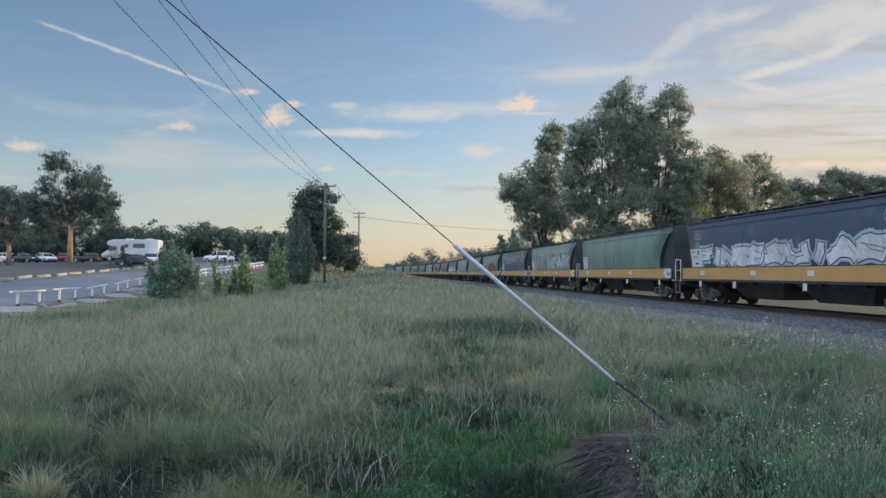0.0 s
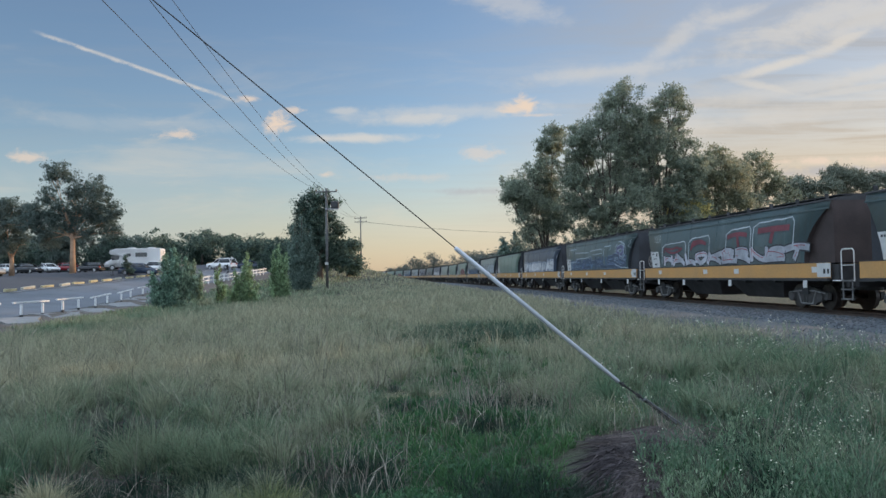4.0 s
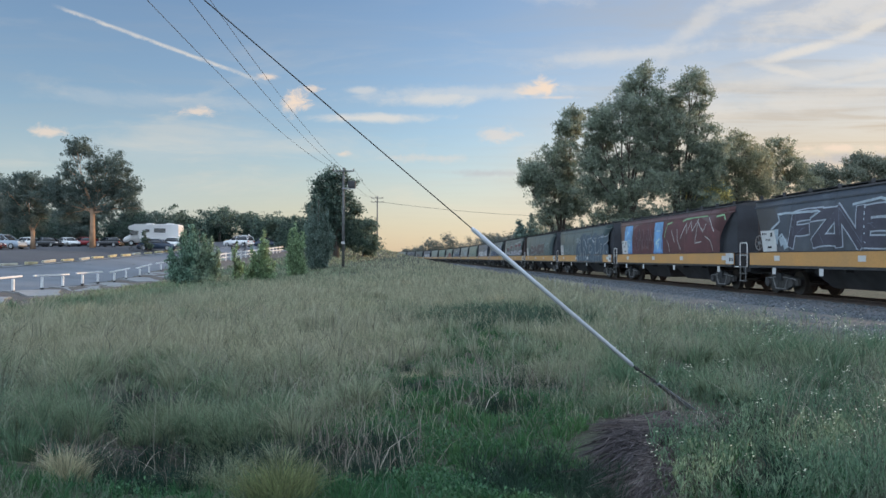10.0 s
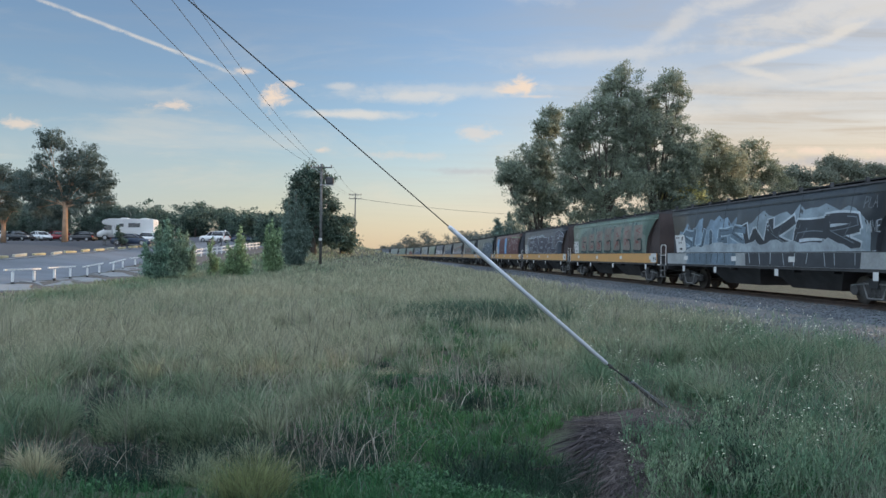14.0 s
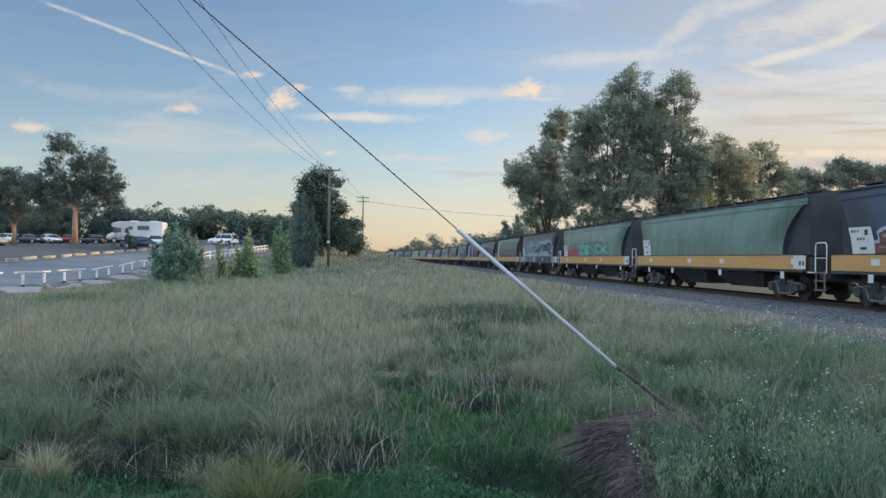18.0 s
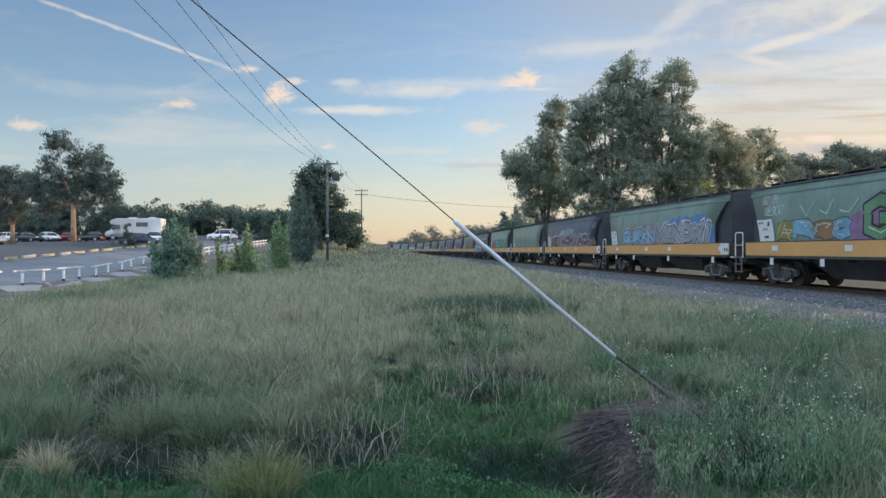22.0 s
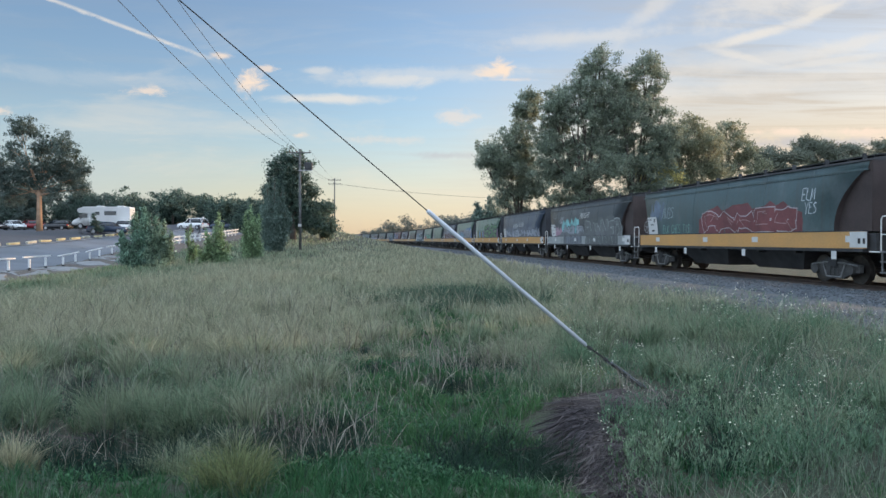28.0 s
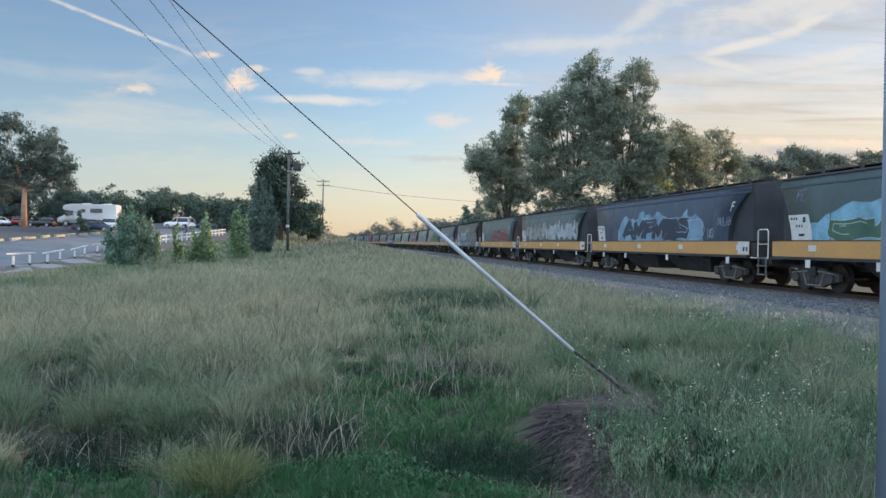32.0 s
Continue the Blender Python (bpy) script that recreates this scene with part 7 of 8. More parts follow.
blk = bmesh.new()
box(blk, -.9, .9, -.13, .13, -.05, .20)
blk_y, blk_w = finish(blk.copy(), "concrete_block", M["block_yellow"], .03), finish(blk, "concrete_block", M["block_white"], .03)
for i in range(20):
    y = 48.9 + i * 2.92
    x = -35.25
    ob = new("kerb_block", blk_y if i in (6, 9, 10, 13, 14, 15) or i % 4 == 0 else blk_w)
    slope = math.atan2(float(ground_z(x, y + 1)) - float(ground_z(x, y - 1)), 2)
    ob.matrix_world = Matrix.Translation((x + .1 * math.sin(i * 2.1), y, float(ground_z(x, y)) + .07)) @ Matrix.Rotation(radians(90 + 5 * math.sin(i * 3.7)), 4, "Z") @ Matrix.Rotation(-slope, 4, "Y")
    tagged(ob, "faded yellow-painted concrete kerb block" if ob.data == blk_y else "faded whitish concrete kerb block", "kerb block", "concrete blocks along the car park")

ra = random.Random(77)
for i, y in enumerate((22.0, 28.2, 34.4, 40.2, 45.6, 53.0, 60.0)):
    bm = bmesh.new()
    w, dd = 4.3 + ra.uniform(-.5, .5), 4.4 + ra.uniform(-.5, .5)
    pts = [(-.5, 0), (-.7, w), (.3, w * .95), (dd * .55, -.5), (dd, -w * .95), (dd * .8, -w * 1.05), (dd * .45, -w * .55), (.4, -.2)]
    x0 = float(fence_x(y))
    top = [bm.verts.new((x0 + a, y + b, float(ground_z(x0 + a, y + b)) + .075)) for a, b in pts]
    bot = [bm.verts.new((v.co.x, v.co.y, v.co.z - .2)) for v in top]
    bm.faces.new(top)
    for k in range(len(pts)):
        bm.faces.new((top[k], bot[k], bot[(k + 1) % len(pts)], top[(k + 1) % len(pts)]))
    tagged(new("drain_apron", finish(bm, "drain_apron", M["concrete"])), "pale cracked concrete drain apron beside the road", "concrete apron", "concrete aprons below the rails")

# ---- parked vehicles; x forward, z up ----
def loft(bm, rings, cap=True):
    """Skin closed rings of points."""
    vs = [[bm.verts.new(p) for p in r] for r in rings]
    n = len(vs[0])
    for a, b in zip(vs[:-1], vs[1:]):
        for k in range(n):
            f = bm.faces.new((a[k], a[(k + 1) % n], b[(k + 1) % n], b[k]))
            f.smooth = True
    if cap:
        bm.faces.new(vs[0][::-1])
        bm.faces.new(vs[-1])


def wheel(parent, x, y, r, side):
    bm = bmesh.new()
    disc(bm, (0, 0), r, -.1, .1, 18)
    t = part("wheel", bm, M["tyre"], parent, bevel=.015)
    t.location = (x, y, r)
    bm = bmesh.new()
    disc(bm, (0, 0), r * .62, side * .095, side * .112, 14)
    part("rim", bm, M["alloy"], t)


# (length, width, roof height, belt height, roof line as fractions of length: rear base, rear top, front top, front base, bonnet height)
KINDS = {"sedan": (4.7, 1.80, 1.45, .92, (-.43, -.26, .06, .24), .86), "hatch": (4.2, 1.75, 1.48, .93, (-.48, -.36, .06, .26), .88),
         "suv": (4.8, 1.90, 1.78, 1.08, (-.485, -.42, .04, .22), 1.06)}


def car(kind, label, col, x, y, yaw):
    Lc, Wc, H, belt, roofl, bon = KINDS[kind]
    z = float(ground_z(x, y)) + .07
    c = thing(kind if kind != "hatch" else "hatchback", label, "car", "parked cars", pose(x, y, z, 0, 0, yaw))
    p = paint(col, 0.22, 0.06, 0.6)
    h = Wc / 2
    bm = bmesh.new()
    deck = belt * (.98 if kind == "sedan" else 1.0)
    st = [(-.5, .35, .62, .80), (-.485, .26, deck - .06, .90), (-.40, .22, deck, .98), (-.2, .2, belt, 1.0), (.1, .2, belt, 1.0), (.26, .2, bon + .03, 1.0), (.40, .22, bon - .06, .95), (.475, .25, bon - .2, .88), (.5, .34, .56, .78)]
    loft(bm, [[(a * Lc, -h * w * .96, zl), (a * Lc, -h * w, (zl + zh) / 2), (a * Lc, -h * w * .92, zh), (a * Lc, h * w * .92, zh), (a * Lc, h * w, (zl + zh) / 2), (a * Lc, h * w * .96, zl)] for a, zl, zh, w in st])
    part("body", bm, p, c)
    r0, r1, r2, r3 = (q * Lc for q in roofl)
    bm = bmesh.new()
    loft(bm, [[(r0, -h * .86, belt - .02), (r0, h * .86, belt - .02), (r3, h * .86, belt - .02), (r3, -h * .86, belt - .02)],
              [(r1, -h * .70, H - .07), (r1, h * .70, H - .07), (r2, h * .70, H - .07), (r2, -h * .70, H - .07)]])
    part("window_glass", bm, M["glass"], c, "dark tinted glass")
    bm = bmesh.new()
    loft(bm, [[(r1 - .05, -h * .72, H - .09), (r1 - .05, h * .72, H - .09), (r2 + .06, h * .72, H - .09), (r2 + .06, -h * .72, H - .09)],
              [(r1 + .12, -h * .6, H), (r1 + .12, h * .6, H), (r2 - .1, h * .6, H), (r2 - .1, -h * .6, H)]])
    part("roof", bm, p, c)
    for s in (1, -1):
        for a, b in ((r0, r1), (r3, r2), (-.02 * Lc, -.03 * Lc)):
            bm = bmesh.new()
            tube(bm, [(a, s * h * .875, belt - .02), (b, s * h * .715, H - .07)], .045, 5)
            part("pillar", bm, p, c)
        for ax in (-.31, .31):
            wheel(c, ax * Lc, s * (h - .1), .33 if kind != "suv" else .37, s)
        bm = bmesh.new()
        box(bm, .455 * Lc, .488 * Lc, s * h * .62 - .18, s * h * .62 + .18, bon - .27, bon - .13)
        part("headlight", bm, M["lamp_clear"], c, bevel=.02)
        bm = bmesh.new()
        box(bm, -.497 * Lc, -.47 * Lc, s * h * .68 - .17, s * h * .68 + .17, deck - .25, deck - .08)
        part("tail_light", bm, M["lamp_red"], c, bevel=.02)
        bm = bmesh.new()
        box(bm, r3 - .35, r3 - .2, s * (h + .02), s * (h + .16), belt, belt + .13)
        part("mirror", bm, p, c, bevel=.02)
        bm = bmesh.new()
        box(bm, -.22 * Lc, .22 * Lc, s * (h - .03), s * (h + .012), .2, .27)
        part("side_skirt", bm, M["black_trim"], c)
    for e in (1, -1):
        bm = bmesh.new()
        box(bm, e * .49 * Lc - .05, e * .49 * Lc + .07 * e + .02, -h * .75, h * .75, .3, .46)
        part("bumper", bm, M["black_trim"], c, bevel=.02)
    if kind == "suv":
        for s in (1, -1):
            bm = bmesh.new()
            tube(bm, [(r1 + .2, s * h * .6, H), (r1 + .25, s * h * .6, H + .05), (r2 - .25, s * h * .6, H + .05), (r2 - .2, s * h * .6, H)], .02, 5)
            part("roof_rail", bm, M["alloy"], c)
    return c


WH, SI, BK, RD, DB = (.72, .72, .71), (.30, .36, .42), (.018, .018, .02), (.22, .018, .022), (.03, .045, .075)
car("suv", "silver-blue wagon parked on dark asphalt", SI, -54.3, 88.0, -8)
car("sedan", "white sedan parked beside other cars", WH, -65.1, 112.0, -12)
car("sedan", "black sedan parked beside other cars", BK, -61.2, 110.0, -22)
car("sedan", "white hatch-backed car behind a black sedan", WH, -60.6, 114.5, -38)
car("hatch", "dark red hatchback parked under a gum tree", RD, -60.0, 118.0, 176)
car("hatch", "dark hatchback parked under a gum tree", BK, -53.0, 112.0, 170)
car("hatch", "dark red car at the edge of the car park", (.10, .02, .025), -53.0, 82.0, 10)
car("sedan", "dark blue-grey sedan parked before a camper van", DB, -36.3, 89.4, 0)
car("hatch", "white car half hidden behind a dark sedan", WH, -36.6, 97.0, 20)
car("suv", "white four-wheel drive parked near the hedge", WH, -34.0, 115.0, 158)
car("hatch", "dark small car far up the road", DB, -31.8, 124.0, 10)


def camper(x, y, yaw):
    z = float(ground_z(x, y)) + .07
    c = thing("camper_van", "white coachbuilt camper van with dark windows", "camper van", m=pose(x, y, z, 0, 0, yaw))
    w = paint((.74, .73, .71), 0.35, 0.08, 0.5)
    h = 1.12
    bm = bmesh.new()
    prism(bm, [(-3.6, .55), (-3.65, .8), (-3.6, 2.75), (-3.45, 2.86), (2.1, 2.86), (2.9, 2.6), (3.0, 2.3), (2.75, 2.05), (1.55, 2.0), (1.5, .55)], -h, h)
    part("coach_body", bm, w, c, bevel=.04)
    bm = bmesh.new()
    loft(bm, [[(1.45, -.98, .45), (1.45, .98, .45), (1.45, .98, 2.04), (1.45, -.98, 2.04)], [(2.35, -.97, .42), (2.35, .97, .42), (2.35, .92, 2.0), (2.35, -.92, 2.0)],
              [(2.95, -.95, .42), (2.95, .95, .42), (2.95, .93, 1.35), (2.95, -.93, 1.35)], [(3.55, -.88, .45), (3.55, .88, .45), (3.55, .85, 1.08), (3.55, -.85, 1.08)], [(3.72, -.8, .5), (3.72, .8, .5), (3.72, .78, .85), (3.72, -.78, .85)]])
    part("cab", bm, w, c)
    bm = bmesh.new()
    loft(bm, [[(2.40, -.86, 1.98), (2.40, .86, 1.98), (2.44, .86, 2.0), (2.44, -.86, 2.0)], [(2.98, -.9, 1.38), (2.98, .9, 1.38), (3.03, .9, 1.38), (3.03, -.9, 1.38)]])
    part("windscreen", bm, M["glass"], c)
    for s in (1, -1):
        for x0, x1, z0, z1 in ((1.75, 2.75, 1.4, 1.9), (-1.9, -.4, 1.75, 2.3), (.2, .75, 1.8, 2.2)):
            bm = bmesh.new()
            yy = s * (1.0 if x0 > 1.6 else h + .012)
            box(bm, x0, x1, yy - .015, yy + .015, z0, z1)
            part("side_window", bm, M["glass"], c, bevel=.01)
        for ax in (-2.0, 2.6):
            wheel(c, ax, s * .95, .36, s)
        bm = bmesh.new()
        box(bm, 3.55, 3.74, s * .62 - .15, s * .62 + .15, .72, .92)
        part("headlight", bm, M["lamp_clear"], c, bevel=.02)
        bm = bmesh.new()
        box(bm, 2.5, 2.6, s * 1.1 - .1, s * 1.1 + .1, 1.3, 1.62)
        part("mirror", bm, M["black_trim"], c, bevel=.02)
        bm = bmesh.new()
        box(bm, -3.5, 1.4, s * (h + .002) - .01, s * (h + .002) + .01, .62, .8)
        part("skirt_stripe", bm, paint((.30, .31, .33), .4, .1, 1.0), c)
    for xx in (-2.2, .4):
        bm = bmesh.new()
        box(bm, xx - .45, xx + .45, -.4, .4, 2.85, 3.0)
        part("roof_vent", bm, w, c, bevel=.05)
    bm = bmesh.new()
    box(bm, 3.68, 3.80, -.9, .9, .38, .6)
    part("bumper", bm, M["black_trim"], c, bevel=.03)


camper(-40.6, 98.5, 184)


def motorcycle(x, y, yaw):
    z = float(ground_z(x, y)) + .07
    c = thing("motorcycle", "dark motorcycle parked before a white car", "motorcycle", m=pose(x, y, z, 0, 0, yaw))
    for ax in (-.7, .7):
        wheel(c, ax, 0, .32, 1)
    for nm, pts, r, mt in (("frame", [(-.7, 0, .32), (-.25, 0, .5), (.3, 0, .45), (.55, 0, .8)], .07, "black_trim"), ("fork", [(.7, 0, .32), (.48, 0, .98)], .04, "alloy"), ("fuel_tank", [(-.05, 0, .8), (.1, 0, .86), (.38, 0, .82)], [.1, .17, .12], "tyre"),
                           ("seat", [(-.75, 0, .85), (-.4, 0, .78), (0, 0, .78)], [.06, .12, .1], "black_trim"), ("engine", [(-.2, 0, .42), (.25, 0, .42)], .19, "alloy"), ("handlebar", [(.36, -.35, 1.05), (.48, 0, 1.0), (.36, .35, 1.05)], .025, "black_trim"),
                           ("windscreen", [(.55, 0, .95), (.42, 0, 1.3)], [.16, .1], "glass"), ("exhaust", [(.1, -.2, .3), (-.8, -.2, .38)], .05, "alloy")):
        bm = bmesh.new()
        tube(bm, pts, r, 8)
        part(nm, bm, M[mt], c)


motorcycle(-32.6, 108.6, 75)
motorcycle(-31.0, 108.0, 110)


# bench and staked sapling in front of the camper
def bench(x, y):
    z = float(ground_z(x, y)) + .07
    b = thing("picnic_table", "low timber picnic table beside a sapling", "table", m=pose(x, y, z, 0, 0, 10))
    for nm, x0, x1, y0, y1, z0, z1 in (("tabletop", -.9, .9, -.35, .35, .70, .75), ("bench_seat", -.9, .9, -.8, -.5, .42, .46), ("bench_seat", -.9, .9, .5, .8, .42, .46)):
        bm = bmesh.new()
        box(bm, x0, x1, y0, y1, z0, z1)
        part(nm, bm, M["pole"], b)
    for xx in (-.6, .6):
        bm = bmesh.new()
        tube(bm, [(xx, -.7, 0), (xx, -.25, .7)], .04, 5)
        part("leg", bm, M["pole"], b)
        bm = bmesh.new()
        tube(bm, [(xx, .7, 0), (xx, .25, .7)], .04, 5)
        part("leg", bm, M["pole"], b)


bench(-37.3, 85.5)
lamp = thing("leaning_post", "thin leaning pale post with a white cap", "post", m=pose(-30.0, 106, float(ground_z(-30.0, 106))))
bm = bmesh.new()
tube(bm, [(-.5, 0, -.2), (.1, 0, 2.3)], .06, 7)
part("shaft", bm, M["galv"], lamp)
bm = bmesh.new()
tube(bm, [(.08, 0, 2.25), (.16, 0, 2.6)], [.13, .10], 7)
part("cap", bm, M["placard"], lamp)
tree("sapling", "small thin sapling with a stake beside a picnic table", -36.6, 87.0, 3.0, [(-.3, 0, 1.5, .5, .5, .4), (-.5, 0, 2.2, .35, .35, .4), (.1, 0, .8, .6, .6, .4)], .05, M["bark"], M["dark_leaf"], 500, .16, 91)

# ---- grass, weeds and flowers ----
def patch(x, y, cx, cy, rx, ry):
    return np.exp(-((x - cx) / rx) ** 2 - ((y - cy) / ry) ** 2)


def value_noise(x, y, s, seed):
    """Smooth random field between 0 and 1, about s metres a bump."""
    g = np.random.default_rng(seed).random((64, 64))
    u, v = x / s + 500, y / s + 500
    i, j = np.floor(u).astype(int), np.floor(v).astype(int)
    a, b = u - i, v - j
    a, b = a * a * (3 - 2 * a), b * b * (3 - 2 * b)
    i0, j0, i1, j1 = i % 64, j % 64, (i + 1) % 64, (j + 1) % 64
    return (g[i0, j0] * (1 - a) + g[i1, j0] * a) * (1 - b) + (g[i0, j1] * (1 - a) + g[i1, j1] * a) * b


def bare(x, y):
    """Matted ground from the mound to the anchor."""
    return patch(x, y, 1.2, 5.2, .24, 1.2) + patch(x, y, 1.3, 6.2, .22, .4) + patch(x, y, 1.6, 6.65, .3, .3) + patch(x, y, 2.05, 7.0, .32, .3) + patch(x, y, 2.4, 7.5, .3, .4)


def field(x, y):
    """Height, dryness and density of the grass at a place."""
    n1, n2, n3 = value_noise(x, y, 3.1, 1), value_noise(x, y, 1.0, 2), value_noise(x, y, 0.42, 3)
    path = patch(x, y, 0.1, 9.0, 1.2, 4.2) + patch(x, y, -0.1, 5.0, 1.2, 1.6) + patch(x, y, 0.45, 14.0, .85, 3.5) + .8 * patch(x, y, 1.3, 18.5, 1.6, 2.6)
    lush = patch(x, y, 1.0, 21.5, 3.4, 2.0) + .4 * patch(x, y, 4.6, 8.6, 2.6, 3.6)
    mound = bare(x, y)
    tall = patch(x, y, -3.6, 7.6, 2.2, 1.6)
    dip = hollow(x, y)
    path, mound = np.clip(path, 0, 1), np.clip(mound, 0, 1)
    height = .15 + .15 * n2 + .12 * n1 + .14 * tall + .08 * smooth(9, 16, y) - .12 * path - .2 * mound - .1 * dip
    height = height * (1 - .45 * smooth(9, 3, x - fence_x(y)))
    height = height * (.75 + .5 * n3)
    dry = .50 + .75 * (n1 - .5) + .5 * (n2 - .5) - .40 * path - .40 * np.clip(lush, 0, 1) + .5 * mound + .30 * smooth(9, 15, y) + .25 * smooth(75, 120, y) - .08 * smooth(9, 5.5, y) + .14 * patch(x, y, -2.5, 10.5, 3.5, 2.6) + .26 * patch(x, y, -4, 15, 5.5, 8) - .12 * smooth(2.5, 5, x) * smooth(22, 14, y) - .36 * smooth(-5, -13, x) - .22 * smooth(-9, -16, x)
    dens = np.clip(-.15 + 1.7 * n3 * (.4 + 1.2 * n2) + .6 * smooth(9, 16, y), .05, 1) * (1 - .97 * mound) * (1 - .92 * dip) * (1 - .85 * path * smooth(24, 20, y)) * (.5 + .5 * smooth(6.5, 12, y)) * (1 - .35 * smooth(1.4, 2.6, x) * smooth(14, 9, y))
    return np.clip(height, .07, .95), np.clip(dry, 0, 1), dens


def scatter(rng, n, y0, y1, spread=.80):
    """Places whose number thins out with the distance along the field."""
    y = y0 * (y1 / y0) ** rng.random(n)
    x = (rng.random(n) * 2 - 1) * (spread * y + 1.5)
    d = left_of_line(x, y)
    edge = 4.0 + 2.2 * smooth(60, 24, y) + .9 * smooth(34, 20, y) + .5 * np.sin(y * .9)
    ok = (d > edge + 4.0 * rng.random(n) ** 1.2)  & (x > fence_x(y) + 3.4 + .9 * smooth(76, 60, y) + .7 * np.sin(y * 1.1) + .9 * rng.random(n))
    return x[ok], y[ok]


def root_shade(d):
    """Dryness at the five corners of each blade: straw tips, roots darker to stand in for shade."""
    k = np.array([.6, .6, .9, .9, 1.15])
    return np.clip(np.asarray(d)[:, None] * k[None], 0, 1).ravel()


def blades(rng, x, y, h, w, bend, az=None):
    n = len(x)
    z = ground_z(x, y)
    a = rng.random(n) * 6.283 if az is None else az
    lean = bend * (.3 + rng.random(n)) * h
    dx, dy = np.cos(a), np.sin(a)
    f = rng.random(n) * 6.283
    px, py = np.cos(f) * w / 2, np.sin(f) * w / 2
    v = np.zeros((n, 5, 3))
    for k, (t, ww) in enumerate(((0, 1), (0, -1), (.55, .8), (.55, -.8), (1, 0))):
        q = t ** 2
        v[:, k, 0] = x + dx * lean * q + px * ww
        v[:, k, 1] = y + dy * lean * q + py * ww
        v[:, k, 2] = z - .02 + h * (t - .25 * bend * q)
    tri = np.array([(0, 1, 3), (0, 3, 2), (2, 3, 4)])
    t = (np.arange(n)[:, None, None] * 5 + tri[None]).reshape(-1, 3)
    return v.reshape(-1, 3), t


def grass_layer(name, label, seed, n, y0, y1, hk, wk, bend, dshift=0.0, clump=0.0, leafage="grass"):
    rng = np.random.default_rng(seed)
    x, y = scatter(rng, n, y0, y1)
    if clump:
        cx, cy = np.round(x / clump) * clump, np.round(y / clump) * clump
        jx, jy = value_noise(cx * 7.3, cy * 5.1, 1.0, 8) - .5, value_noise(cx * 3.7, cy * 9.1, 1.0, 9) - .5
        k = .62
        x, y = x * (1 - k) + (cx + jx * clump) * k, y * (1 - k) + (cy + jy * clump) * k
    h, dry, dens = field(x, y)
    keep = rng.random(len(x)) < dens
    x, y, h, dry = x[keep], y[keep], h[keep], dry[keep]
    h = h * hk * (.55 + .75 * rng.random(len(x)))
    w = wk * (.0032 + .00095 * y) * (.7 + .6 * rng.random(len(x)))
    v, t = blades(rng, x, y, h, w, bend)
    d = np.clip(dry + dshift + .35 * (rng.random(len(x)) - .5), 0, 1)
    me = fast_mesh(name, v, t, M[leafage], {"dry": root_shade(d)})
    return tagged(new(name, me), label, "grass", kind="stuff")


grass_layer("meadow_grass", "rough mixed green and straw field grass", 21, 90000, 3.6, 9.5, .85, .8, .6)
grass_layer("meadow_grass", "soft pale tan and green meadow grass", 28, 215000, 6.8, 75, .85, .8, .7, .04, 0.0, "meadow")
grass_layer("dry_grass", "tall dry straw grass stems standing over the field", 22, 120000, 9.0, 95, 1.2, .42, .5, .22, 0.0, "meadow")
grass_layer("far_grass", "pale grass on the far rise", 24, 46000, 40, 170, 1.0, 1.3, .5, .12, 0.0, "meadow")


M["lush"] = leaf_mat("lush_short_grass", (0.030, 0.112, 0.046), (0.115, 0.225, 0.082), 0.45, 0.6, "dry")


def tufts(name, label, seed, n, y0, y1, per, hk, dshift, spread=.8, area=None, leafage="grass"):
    """Separate grass tufts: blades that rise from one crown and bend outwards."""
    rng = np.random.default_rng(seed)
    cx, cy = scatter(rng, n, y0, y1, spread)
    if area is not None:
        ok = rng.random(len(cx)) < area(cx, cy)
        cx, cy = cx[ok], cy[ok]
    h, dry, dens = field(cx, cy)
    size = hk * (.6 + .8 * rng.random(len(cx))) * (.6 + h)
    i = np.repeat(np.arange(len(cx)), per)
    a = rng.random(len(i)) * 6.283
    r = .11 * size[i] * np.sqrt(rng.random(len(i))) * 1.6
    x, y = cx[i] + r * np.cos(a), cy[i] + r * np.sin(a)
    hh = size[i] * (.45 + .65 * rng.random(len(i)))
    w = (.0020 + .0008 * cy[i]) * (.7 + .6 * rng.random(len(i)))
    v, t = blades(rng, x, y, hh, w, .25 + 1.0 * rng.random(len(i)), a + .5 * rng.normal(size=len(i)))
    tint = dshift + .5 * (rng.random(len(cx)) - .5)
    d = np.clip(dry[i] + tint[i] + .2 * (rng.random(len(i)) - .5), 0, 1)
    return tagged(new(name, fast_mesh(name, v, t, M[leafage], {"dry": root_shade(d)})), label, "grass", kind="stuff")


def off_path(x, y):
    return np.clip(1.0 - 1.25 * (patch(x, y, 0.3, 7.5, 1.3, 4.2) + bare(x, y) + patch(x, y, 2.0, 6.3, .4, .7) + 1.1 * hollow(x, y) + smooth(5.9, 5.2, y)), 0, 1)


def on_path(x, y):
    return np.clip(1.2 * patch(x, y, 0.2, 7.5, 1.25, 4.0) + .5 * smooth(5.7, 4.9, y) * smooth(1.2, .6, x) + .8 * patch(x, y, .45, 13.5, .9, 3.2) + .6 * patch(x, y, 1.5, 19, 2.4, 2.5) + .08, 0, 1) * np.clip(1 - 1.2 * bare(x, y) - .5 * hollow(x, y), 0, 1)


